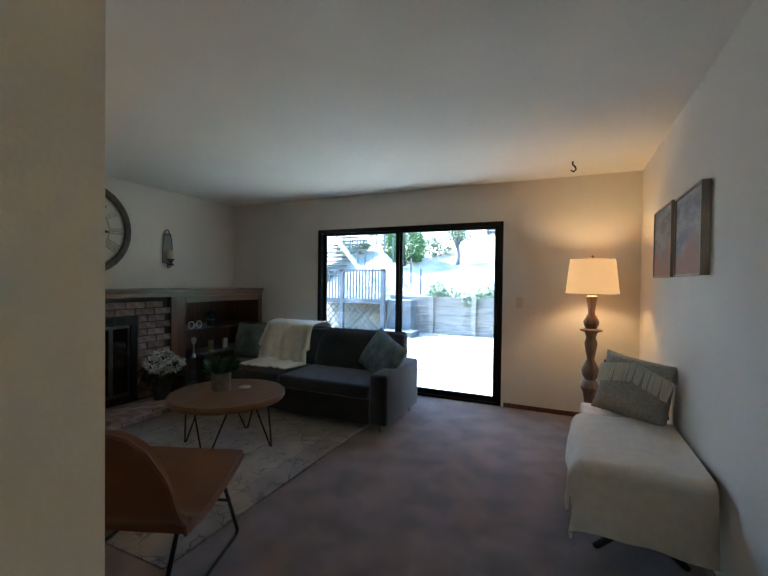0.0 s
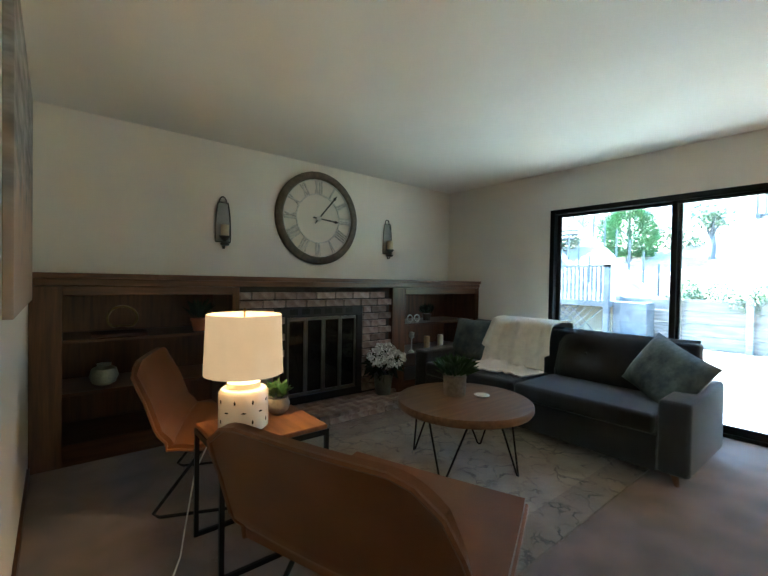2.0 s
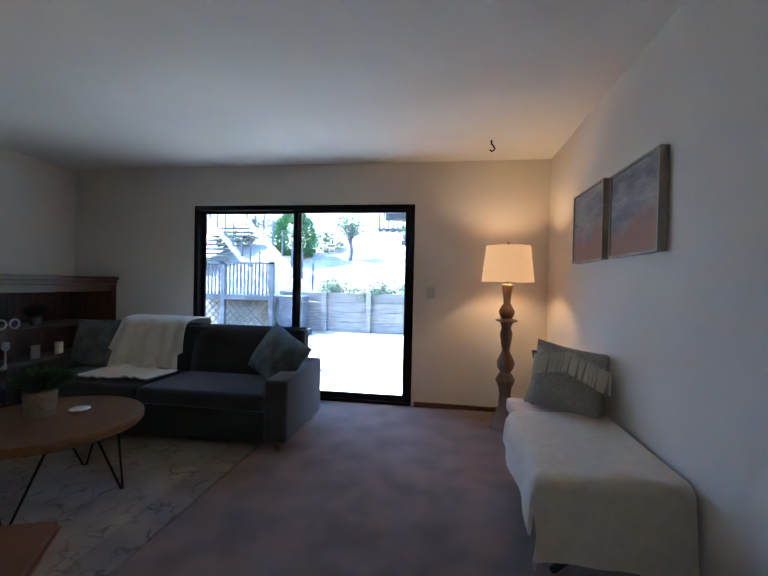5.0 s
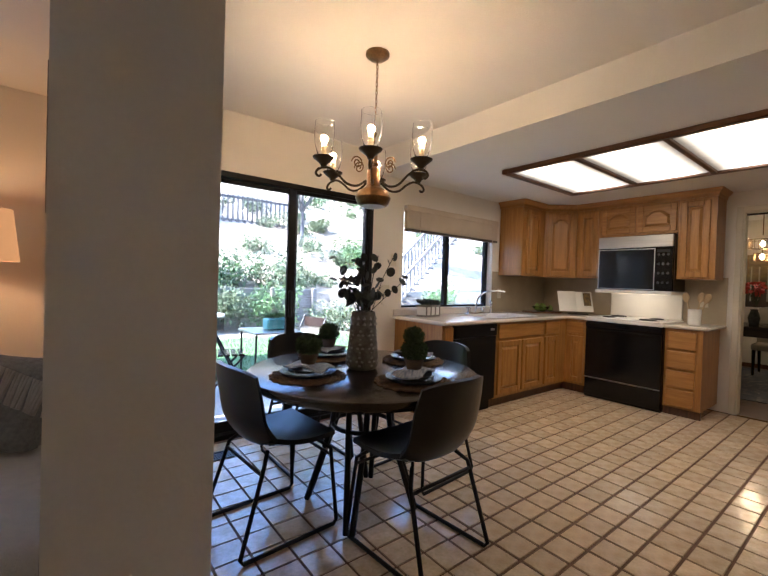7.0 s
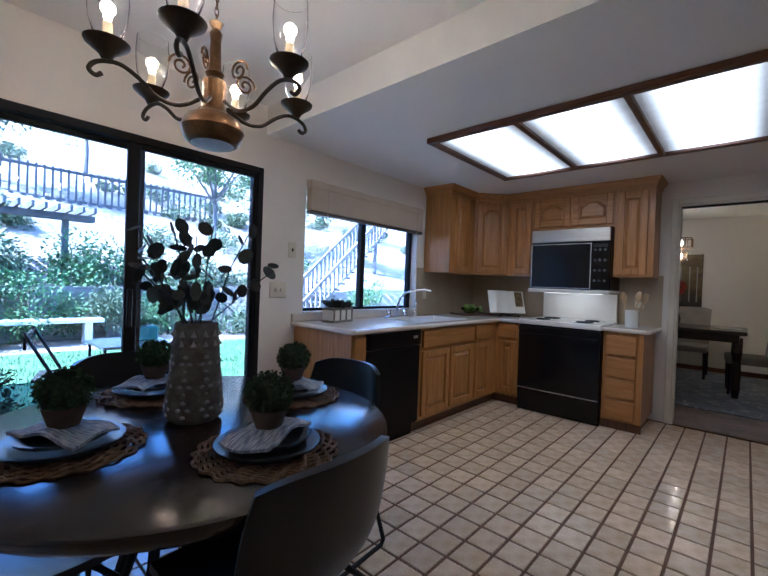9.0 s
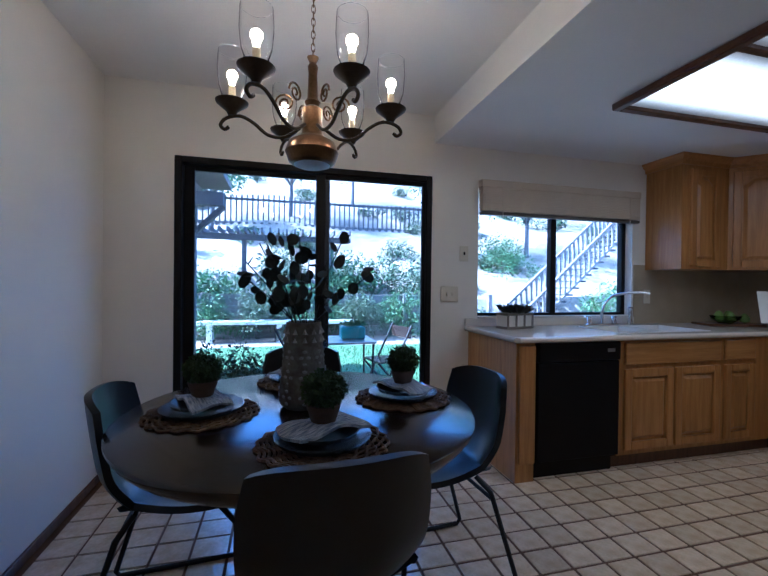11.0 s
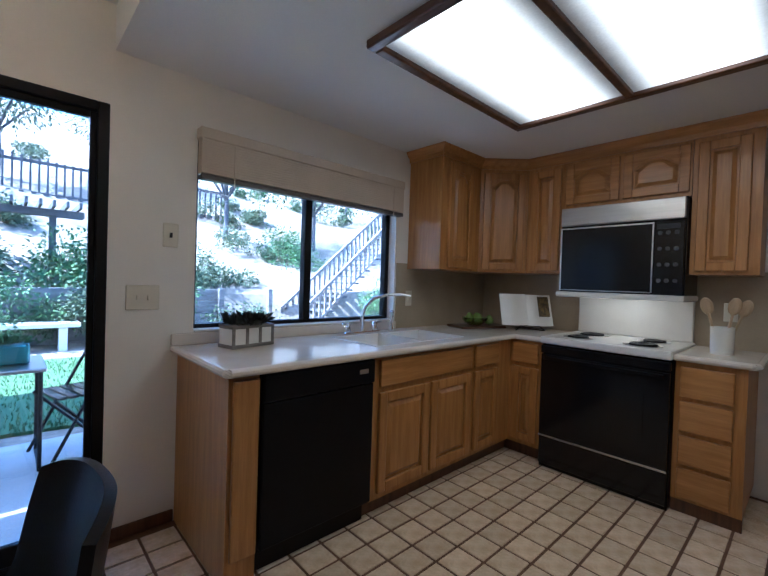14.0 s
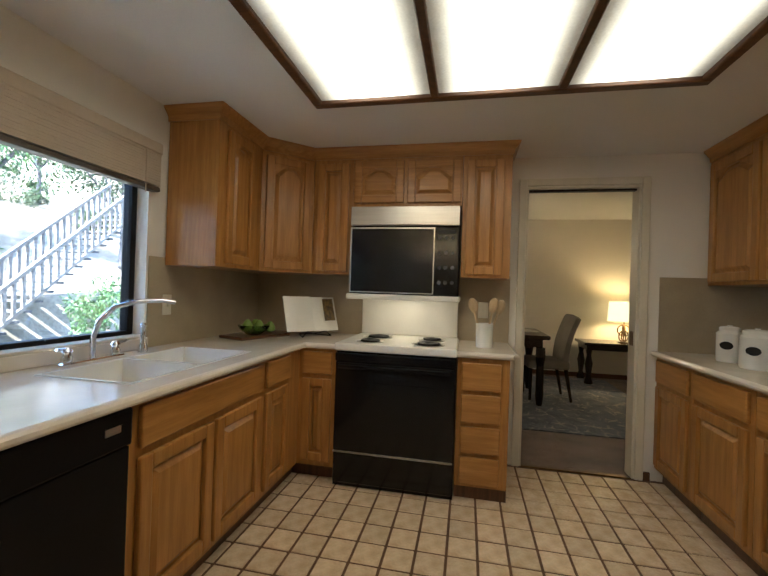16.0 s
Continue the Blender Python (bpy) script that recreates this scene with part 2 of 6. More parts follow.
def part(name, bm, material, parent, label="", smooth=False):
    ob = new(name, mesh_of(name, bm, material, smooth))
    ob.parent = parent
    if label:
        ob["label"] = label
    return ob


def single(name, bm, material, label, category, kind="", group="", smooth=False, at=None):
    """A thing that is one mesh."""
    ob = tagged(new(name, mesh_of(name, bm, material, smooth)), label, category, group, kind)
    if at:
        ob.matrix_world = at
    return ob


def thing(name, label, category, at=None, group="", kind=""):
    """A thing with parts: an Empty at its base."""
    ob = tagged(new(name), label, category, group, kind)
    ob.empty_display_size = 0.1
    if at:
        ob.matrix_world = at
    return ob


def piece(name, data, parent, place):
    ob = new(name, data)
    ob.parent = parent
    ob.location = place
    return ob


# ---- the rooms ----
def wall(name, label, *items, material=WALL):
    return single(name, boxes(*items), material, label, "wall", "structure")


single("floor_living", boxes((-4.27, 1.30, -1.6, 5.39, -0.1, 0.0)), CARPET, "worn mauve-brown cut pile carpet in the living room", "floor", "structure")
floor_kitchen = single("floor_kitchen", boxes((1.30, 6.55, 0.96, 4.72, -0.1, -0.006)), GROUT, "cream glazed floor tiles with wide brown grout joints", "floor", "structure")
single("floor_dining", boxes((6.55, 10.4, -1.1, 5.1, -0.1, 0.0)), CARPET, "mauve-brown carpet in the dining room", "floor", "structure")
SL0, SL1, SLZ = -2.61, -0.165, 2.065      # living room slider
SK0, SK1, SKZ = 1.70, 3.465, 2.035        # kitchen slider
W0, W1, WZ0, WZ1 = 3.85, 5.32, 0.975, 2.02  # kitchen window
wall("wall_north_living", "cream painted wall round the living room sliding door", (-4.27, SL0, 5.39, 5.54, -0.1, 2.6), (SL1, 1.14, 5.39, 5.54, -0.1, 2.6), (SL0, SL1, 5.39, 5.54, SLZ, 2.6))
wall("wall_west", "cream painted wall above the fireplace", (-4.27, -4.12, -1.6, 5.39, -0.1, 2.6))
wall("wall_south_living", "cream painted wall ending at the entry", (-4.12, 0.18, 0.83, 0.955, 0, 2.49))
wall("wall_hall_west", "cream painted entry wall", (0.06, 0.18, -1.6, 0.83, 0, 2.49))
wall("wall_hall_south", "cream painted entry wall", (0.18, 1.42, -1.72, -1.6, 0, 2.49))
wall("wall_hall_east", "cream painted entry wall", (1.30, 1.42, -1.6, 0.96, 0, 2.49))
wall("wall_partition", "cream painted partition between living room and kitchen", (1.14, 1.30, 2.09, 5.54, -0.1, 2.6))
wall("wall_north_kitchen", "cream painted kitchen wall with sliding door and window", (1.30, SK0, 4.72, 4.87, -0.1, 2.6), (SK0, SK1, 4.72, 4.87, SKZ, 2.6), (SK1, W0, 4.72, 4.87, -0.1, 2.6),
     (W0, W1, 4.72, 4.87, -0.1, WZ0), (W0, W1, 4.72, 4.87, WZ1, 2.6), (W1, 6.67, 4.72, 4.87, -0.1, 2.6))
wall("wall_east_kitchen", "cream painted wall with the dining room doorway", (6.55, 6.67, 0.96, 1.80, 0, 2.6), (6.55, 6.67, 2.57, 4.72, 0, 2.6), (6.55, 6.67, 1.80, 2.57, 2.07, 2.6))
wall("wall_south_kitchen", "cream painted wall behind the kitchen cabinets", (1.42, 6.67, 0.84, 0.96, 0, 2.49))
wall("wall_east_dining", "cream painted dining room end wall", (10.3, 10.42, -1.1, 5.1, 0, 2.6))
wall("wall_north_dining", "cream painted dining room wall", (6.67, 10.3, 4.95, 5.1, 0, 2.6), (6.55, 6.67, 4.87, 5.1, 0, 2.6))
wall("wall_south_dining", "cream painted dining room wall", (6.55, 10.3, -1.1, -0.98, 0, 2.6), (6.55, 6.67, -0.98, 0.84, 0, 2.6))
single("ceiling_main", boxes((-4.27, 3.48, -1.72, 5.54, 2.49, 2.6)), CEIL, "off-white textured ceiling of living and dining area", "ceiling", "structure")
single("ceiling_kitchen", boxes((3.48, 6.55, 0.96, 4.72, 2.285, 2.49)), CEIL, "off-white lowered kitchen ceiling", "ceiling", "structure")
single("ceiling_dining", boxes((6.67, 10.3, -0.98, 4.95, 2.49, 2.6)), CEIL, "off-white dining room ceiling", "ceiling", "structure")
ROOF = mat("brown_roof_shingle", (0.12, 0.09, 0.07), 0.9, vary=0.2)
single("roof", boxes((-4.5, 10.6, -1.9, 5.75, 2.6, 2.75), (1.3, 10.6, 4.6, 5.1, 2.6, 2.75)), ROOF, "flat brown roof with short eaves", "roof", "structure")


def skirting(*runs):
    for r in runs:
        single("baseboard", boxes(r, bevel=0.003), DARKWOOD, "low dark-stained wooden baseboard", "baseboard", "structure")


skirting((SL1 + 0.03, 1.14, 5.376, 5.39, 0, 0.05), (1.126, 1.14, 2.10, 5.376, 0, 0.05), (-3.56, 0.17, 0.955, 0.969, 0, 0.05),
         (SK1 + 0.03, 3.77, 4.706, 4.72, 0, 0.06), (1.30, SK0 - 0.03, 4.706, 4.72, 0, 0.048), (1.30, 1.314, 2.10, 4.706, 0, 0.048), (6.536, 6.55, 1.70, 1.745, 0, 0.06), (10.286, 10.3, -0.98, 4.95, 0, 0.07))


def slider(name, label, x0, x1, z1, y, mid, w=0.05, s=0.045):
    """A two-panel sliding patio door in a black frame."""
    d = thing(name, label, "sliding door", kind="structure")
    part("door_frame", boxes((x0, x0 + w, y, y + 0.12, 0.0, z1), (x1 - w, x1, y, y + 0.12, 0.0, z1), (x0 + w, x1 - w, y, y + 0.12, z1 - w, z1), (x0 + w, x1 - w, y, y + 0.12, -0.02, 0.03), bevel=0.004), BLACK, d)
    for k, (a, b, yy) in enumerate(((x0 + w, mid + s * 0.78, y + 0.065), (mid - s * 0.78, x1 - w, y + 0.02))):
        e = 0.025 if k and s > 0.05 else s
        p = part("sliding_panel", boxes((a, a + s, yy, yy + 0.035, 0.03, z1 - w), (b - e, b, yy, yy + 0.035, 0.03, z1 - w), (a + s, b - e, yy, yy + 0.035, z1 - w - 0.03, z1 - w), (a + s, b - e, yy, yy + 0.035, 0.03, 0.03 + s + 0.02), bevel=0.004), BLACK, d)
        g = part("pane", boxes((a + s, b - e, yy + 0.014, yy + 0.02, 0.03 + s + 0.02, z1 - w - 0.03)), GLASS, p, "clear glass pane")
        g.visible_shadow = False
        if k:
            part("handle", boxes((b - 0.04 if name == "door_1" else a + 0.008, b - 0.012 if name == "door_1" else a + 0.036, yy - 0.03, yy, 0.92, 1.14), bevel=0.006), BLACK, p, "black pull handle")
    return d


slider("door_1", "black aluminium sliding glass door onto the sunlit yard", SL0, SL1, SLZ, 5.385, -1.43)
slider("door_2", "black aluminium sliding glass door beside the dining table", SK0, SK1, SKZ, 4.715, 2.655, 0.045, 0.065)

win = thing("window_1", "black aluminium sliding window over the kitchen sink", "window", kind="structure")
fr = part("window_frame", boxes((W0, W0 + 0.03, 4.79, 4.85, WZ0, WZ1), (W1 - 0.035, W1, 4.79, 4.85, WZ0, WZ1), (W0 + 0.03, W1 - 0.035, 4.79, 4.85, WZ1 - 0.03, WZ1), (W0 + 0.03, W1 - 0.035, 4.79, 4.85, WZ0, WZ0 + 0.025),
                            (4.555, 4.605, 4.785, 4.845, WZ0 + 0.025, WZ1 - 0.03), bevel=0.003), BLACK, win)
for a, b in ((W0 + 0.03, 4.555), (4.605, W1 - 0.035)):
    part("pane", boxes((a, b, 4.815, 4.82, WZ0 + 0.025, WZ1 - 0.03)), GLASS, win, "clear glass pane").visible_shadow = False
part("window_sill", boxes((W0 + 0.002, W1 - 0.002, 4.70, 4.788, WZ0 - 0.01, WZ0 + 0.004), bevel=0.004), TRIM, win, "cream sill")

# doorway to the dining room
dt = thing("door_trim", "cream painted casing round the dining room doorway", "door casing", kind="structure")
for a, b in ((1.745, 1.80), (2.57, 2.625)):
    part("casing", boxes((6.53, 6.55, a, b, 0.0, 2.125), bevel=0.005), TRIM, dt)
part("head_casing", boxes((6.53, 6.55, 1.80, 2.57, 2.07, 2.125), bevel=0.005), TRIM, dt)
for a, b in ((1.80, 1.815), (2.555, 2.57)):
    part("jamb", boxes((6.55, 6.67, a, b, 0.0, 2.055), bevel=0.002), TRIM, dt)
part("head_jamb", boxes((6.55, 6.67, 1.80, 2.57, 2.055, 2.07), bevel=0.002), TRIM, dt)
part("door_track", boxes((6.59, 6.63, 1.815, 2.555, 2.04, 2.055)), IRON, dt, "dark pocket door track")
part("latch_plate", boxes((6.58, 6.64, 1.8155, 1.818, 0.93, 1.03)), BRASS, dt, "brass latch plate")
part("threshold", boxes((6.535, 6.575, 1.815, 2.555, 0.0, 0.008), bevel=0.003), BRASS, dt, "narrow metal threshold strip")

# ---- kitchen ----
def front(name, parent, axis, a0, a1, z0, z1, plane, out, arch=False, material=OAK):
    """A framed raised-panel door or drawer front. axis: the way along the face; plane: the cabinet's face; out: the way it looks."""
    t = 0.022
    s = min(0.055, (a1 - a0) * 0.28, (z1 - z0) * 0.3)

    def bx(p0, p1, q0, q1, d0, d1):
        lo, hi = sorted((plane + out * d0, plane + out * d1))
        return (p0, p1, lo, hi, q0, q1) if axis == "x" else (lo, hi, p0, p1, q0, q1)
    if z1 - z0 < 0.24 or a1 - a0 < 0.12:
        return part(name, boxes(bx(a0, a1, z0, z1, 0, t), bevel=0.006, seg=2), material, parent)
    p = part(name, boxes(bx(a0, a0 + s, z0, z1, 0, t), bx(a1 - s, a1, z0, z1, 0, t), bx(a0 + s, a1 - s, z0, z0 + s, 0, t), bx(a0 + s, a1 - s, z1 - s, z1, 0, t), bevel=0.006, seg=2), material, parent)
    bm = bmesh.new()
    b0, b1, c0, c1 = a0 + s + 0.002, a1 - s - 0.002, z0 + s + 0.002, z1 - s - 0.002
    n = 14
    rise = min(0.05, (b1 - b0) * 0.25) if arch else 0.0

    def edge(inset):
        pts = [(b0 + inset, c0 + inset), (b1 - inset, c0 + inset)]
        for k in range(n + 1):
            u = k / n
            x = b1 - inset + (b0 - b1 + 2 * inset) * u
            pts.append((x, c1 - inset - rise * (1 - min(1.0, max(0.0, math.sin(math.pi * u) * 1.35 - 0.2)))))
        return pts
    loops = []
    for inset, depth in ((0.0, 0.002), (0.010, 0.002), (0.032, 0.018), (0.035, 0.018)):
        row = []
        for x, z in edge(inset if inset * 2 < min(b1 - b0, c1 - c0) * 0.8 else min(b1 - b0, c1 - c0) * 0.3):
            y = plane + out * depth
            row.append(bm.verts.new((x, y, z) if axis == "x" else (y, x, z)))
        loops.append(row)
    for a, b in zip(loops, loops[1:]):
        for k in range(len(a)):
            bm.faces.new((a[k], a[(k + 1) % len(a)], b[(k + 1) % len(b)], b[k]))
    bm.faces.new(loops[-1])
    part("panel", bm, material, p)
    if arch:
        # the spandrel that leaves an arched opening
        bm = bmesh.new()
        up, lo = [], []
        for k in range(n + 1):
            u = k / n
            x = b1 + (b0 - b1) * u
            zz = c1 - rise * (1 - min(1.0, max(0.0, math.sin(math.pi * u) * 1.35 - 0.2)))
            y = plane + out * 0.019
            up.append(bm.verts.new((x, y, c1 + 0.004) if axis == "x" else (y, x, c1 + 0.004)))
            lo.append(bm.verts.new((x, y, zz) if axis == "x" else (y, x, zz)))
        for k in range(n):
            bm.faces.new((up[k], up[k + 1], lo[k + 1], lo[k]))
        part("arched_rail", bm, material, p)
    return p


CT = 0.905
FY, FX = 4.06, 5.93       # faces of the north and east base runs

c = thing("end_base_cabinet", "narrow honey oak filler cabinet ending the sink run", "cabinet", group="base cabinets")
part("body", boxes((3.775, 3.905, FY, 4.715, 0.0, 0.87)), OAK, c)
front("door", c, "x", 3.79, 3.90, 0.12, 0.85, FY, -1)
DWBLACK = mat("satin_black_panel", (0.006, 0.006, 0.007), 0.4, 0, 0.1, bump=0.02, spec=0.15)
dw = thing("dishwasher", "black dishwasher built in beside the sink cabinet", "dishwasher")
part("body", boxes((3.91, 4.53, 4.07, 4.70, 0.1, 0.865)), DWBLACK, dw)
part("door", boxes((3.915, 4.525, 4.035, 4.07, 0.12, 0.74), bevel=0.006, seg=2), DWBLACK, dw)
p = part("control_panel", boxes((3.915, 4.525, 4.025, 4.07, 0.745, 0.865), bevel=0.008, seg=2), DWBLACK, dw)
part("badge", boxes((4.42, 4.475, 4.022, 4.0255, 0.80, 0.822)), STEEL, p, "small silver badge")
part("kick_plate", boxes((3.915, 4.525, 4.10, 4.12, 0.0, 0.1)), BLACK, dw)

c = thing("sink_cabinet", "honey oak sink cabinet with two raised-panel doors", "cabinet", group="base cabinets")
part("body", boxes((4.535, 5.44, FY, 4.70, 0.1, 0.72), (4.535, 5.44, FY, FY + 0.05, 0.72, 0.87)), OAK, c)
part("toe_kick", boxes((4.535, 5.44, FY + 0.06, FY + 0.08, 0.0, 0.1)), DARKWOOD, c)
front("false_drawer", c, "x", 4.58, 5.405, 0.705, 0.85, FY, -1, material=OAKH)
front("door", c, "x", 4.58, 4.985, 0.135, 0.675, FY, -1)
front("door", c, "x", 5.005, 5.405, 0.135, 0.675, FY, -1)
c = thing("corner_base_cabinet", "honey oak corner cabinet with drawer and narrow door", "cabinet", group="base cabinets")
part("body", boxes((5.442, 5.93, FY, 4.70, 0.1, 0.87), (5.93, 6.53, 3.806, 4.70, 0.1, 0.87)), OAK, c)
part("toe_kick", boxes((5.442, 6.0, FY + 0.06, FY + 0.08, 0.0, 0.1), (6.0, 6.02, 3.806, FY + 0.08, 0, 0.1)), DARKWOOD, c)
front("drawer", c, "x", 5.455, 5.74, 0.705, 0.85, FY, -1, material=OAKH)
front("door", c, "x", 5.455, 5.74, 0.135, 0.675, FY, -1)
front("drawer", c, "y", 3.83, 4.03, 0.705, 0.85, FX, -1, material=OAKY)
front("door", c, "y", 3.83, 4.03, 0.135, 0.675, FX, -1)
c = thing("drawer_cabinet", "honey oak cabinet with four drawers beside the range", "cabinet", group="base cabinets")
part("body", boxes((5.95, 6.53, 2.715, 3.028, 0.08, 0.87)), OAK, c)
part("toe_kick", boxes((5.97, 5.99, 2.715, 3.028, 0.0, 0.08)), DARKWOOD, c)
for a, b in ((0.10, 0.265), (0.29, 0.45), (0.475, 0.645), (0.67, 0.84)):
    front("drawer", c, "y", 2.765, 3.0, a, b, 5.95, -1, material=OAKY)

# worktop in an L with the sink let into it
wt = thing("worktop", "cream solid worktop with a rounded front edge", "worktop")
SX0, SX1, SY0, SY1 = 4.62, 5.435, 4.13, 4.56
part("slab", boxes((3.755, SX0, 4.02, 4.715, 0.872, CT), (SX1, 5.91, 4.02, 4.715, 0.872, CT), (SX0, SX1, 4.02, SY0, 0.872, CT), (SX0, SX1, SY1, 4.715, 0.872, CT), (5.91, 6.545, 3.806, 4.715, 0.872, CT)), COUNTER, wt)
part("front_edge", tube([(3.755, 4.715, 0.889), (3.755, 4.03, 0.889), (3.765, 4.02, 0.889), (5.90, 4.02, 0.889), (5.91, 4.01, 0.889), (5.91, 3.806, 0.889)], 0.0185, 10), COUNTER, wt)
part("upstand", boxes((3.74, 5.33, 4.695, 4.717, CT, 0.965), bevel=0.004), COUNTER, wt)
sk = thing("sink", "white double-bowl sink set in the worktop", "sink")
mid = 5.02
for a, b in ((SX0 + 0.003, mid), (mid, SX1 - 0.003)):
    part("bowl", boxes((a, a + 0.012, SY0 + 0.003, SY1 - 0.003, 0.74, CT + 0.004), (b - 0.012, b, SY0 + 0.003, SY1 - 0.003, 0.74, CT + 0.004), (a + 0.012, b - 0.012, SY0 + 0.003, SY0 + 0.015, 0.74, CT + 0.004), (a + 0.012, b - 0.012, SY1 - 0.015, SY1 - 0.003, 0.74, CT + 0.004), (a, b, SY0 + 0.003, SY1 - 0.003, 0.79, 0.802)), WHITE, sk)
part("drain", lathe([(0.04, 0.742), (0.04, 0.746), (0.02, 0.745)], 16, (5.24, 4.34, 0.06)), CHROME, sk, "chrome drain")
rt = thing("range_side_worktop", "short cream worktop over the drawer cabinet", "worktop")
part("slab", boxes((5.93, 6.545, 2.68, 3.03, 0.872, CT), bevel=0.002), COUNTER, rt)
part("front_edge", tube([(5.93, 3.03, 0.889), (5.93, 2.70, 0.889), (5.95, 2.68, 0.889), (6.545, 2.68, 0.889)], 0.0185, 10), COUNTER, rt)

# backsplash
single("backsplash_north", boxes((5.335, 6.545, 4.712, 4.72, CT, 1.415)), SPLASH, "tan sheet backsplash behind the corner worktop", "backsplash", "structure")
single("backsplash_east", boxes((6.542, 6.55, 2.67, 4.712, CT, 1.40)), SPLASH, "tan sheet backsplash behind the range", "backsplash", "structure")
single("backsplash_south", boxes((6.542, 6.55, 0.97, 1.67, 0.9, 1.42)), SPLASH, "tan sheet backsplash beside the doorway", "backsplash", "structure")

# faucet
f = thing("faucet", "chrome gooseneck kitchen faucet with side sprayer", "faucet", pose(4.93, 4.63, CT) @ Matrix.Diagonal((1.2, 1.0, 1.08, 1)))
part("base_plate", boxes((-0.13, 0.13, -0.025, 0.025, 0, 0.012), bevel=0.005), CHROME, f)
part("spout", tube([(0, 0, 0.01), (0, 0, 0.10), (0.012, -0.015, 0.17), (0.05, -0.05, 0.225), (0.11, -0.11, 0.25), (0.18, -0.17, 0.255), (0.22, -0.205, 0.245)], 0.011, 10), CHROME, f, smooth=True)
for x in (-0.1, 0.1):
    k = part("tap_handle", lathe([(0.018, 0), (0.02, 0.02), (0.012, 0.04), (0.02, 0.045), (0.01, 0.06)], 14, (x, 0, 0.01)), CHROME, f, smooth=True)
    part("lever", tube([(x, 0, 0.06), (x + (0.045 if x > 0 else -0.045), -0.01, 0.068)], 0.006), CHROME, k)
part("sprayer", lathe([(0.022, 0), (0.02, 0.03), (0.012, 0.05), (0.012, 0.11), (0.016, 0.13), (0.008, 0.14)], 14, (0.24, 0, 0)), CHROME, f, smooth=True)

# range
r = thing("range", "black and white free-standing electric range", "range")
RY0, RY1 = 3.034, 3.80
part("body", boxes((5.92, 6.52, RY0, RY1, 0.0, 0.88)), GLOSSBLACK, r)
part("oven_door", boxes((5.885, 5.92, RY0 + 0.005, RY1 - 0.005, 0.235, 0.80), bevel=0.006, seg=2), GLOSSBLACK, r)
part("oven_window", boxes((5.882, 5.886, RY0 + 0.13, RY1 - 0.13, 0.38, 0.68), bevel=0.001), GLOSSBLACK, r)
part("door_trim", boxes((5.88, 5.886, RY0 + 0.005, RY1 - 0.005, 0.226, 0.236)), STEEL, r, "thin chrome strip")
part("storage_drawer", boxes((5.89, 5.92, RY0 + 0.005, RY1 - 0.005, 0.03, 0.222), bevel=0.006), GLOSSBLACK, r)
part("vent_rail", boxes((5.88, 5.92, RY0 + 0.002, RY1 - 0.002, 0.805, 0.86), bevel=0.008, seg=2), GLOSSBLACK, r)
part("oven_handle", boxes((5.862, 5.885, RY0 + 0.03, RY1 - 0.03, 0.76, 0.79), bevel=0.006), GLOSSBLACK, r)
part("cooktop", boxes((5.872, 6.53, RY0 - 0.003, RY1 + 0.003, 0.872, 0.922), bevel=0.01, seg=2), WHITE, r, "white enamel cooktop")
for x, y, q in ((6.04, 3.22, 0.09), (6.04, 3.61, 0.075), (6.30, 3.22, 0.075), (6.30, 3.61, 0.09)):
    b = part("burner", lathe([(q + 0.02, 0.922), (q + 0.022, 0.926), (q, 0.922), (q * 0.4, 0.918)], 28, (x, y, 0)), STEEL, r, "chrome drip bowl", smooth=True)
    part("coil", tube([(x + q * (1 - k / 100) * math.cos(k * 0.3), y + q * (1 - k / 100) * math.sin(k * 0.3), 0.93) for k in range(8, 85)], 0.006, 6), IRON, b)
part("back_panel", boxes((6.50, 6.54, RY0 + 0.01, RY1 - 0.01, 0.922, 1.22), bevel=0.006), WHITE, r, "white splash panel")

# microwave with hood
m = thing("microwave", "black over-range microwave with steel vent grille", "microwave")
part("body", boxes((6.16, 6.54, 3.04, 3.80, 1.24, 1.85)), GLOSSBLACK, m)
part("vent_grille", boxes((6.125, 6.16, 3.045, 3.795, 1.715, 1.845), bevel=0.004), STEEL, m, "brushed steel vent grille")
d = part("door", boxes((6.13, 6.16, 3.21, 3.795, 1.245, 1.705), bevel=0.004), GLOSSBLACK, m)
part("door_edge", boxes((6.127, 6.13, 3.215, 3.79, 1.69, 1.70), (6.127, 6.13, 3.215, 3.79, 1.248, 1.255), (6.125, 6.13, 3.206, 3.214, 1.25, 1.70), (6.127, 6.13, 3.785, 3.795, 1.25, 1.70)), STEEL, d, "thin steel door edge")
part("control_panel", boxes((6.13, 6.16, 3.045, 3.205, 1.245, 1.705), bevel=0.004), GLOSSBLACK, m)
CLOCKGLOW = mat("button_print", (0.06, 0.06, 0.06), 0.5, bump=0)
for j, z in enumerate((1.63, 1.53, 1.43, 1.33)):
    for y in (3.085, 3.13, 3.172):
        part("button", lathe([(0.013, 0), (0.013, 0.002), (0.009, 0.002)], 12), CLOCKGLOW, m).matrix_world = pose(6.13, y, z, 0, -90, 0)
part("display", boxes((6.1275, 6.13, 3.07, 3.19, 1.655, 1.685)), SOOT, m)
h = part("hood_visor", boxes((6.10, 6.54, 3.03, 3.81, 1.20, 1.238), bevel=0.008), WHITE, m, "pale hood lip")
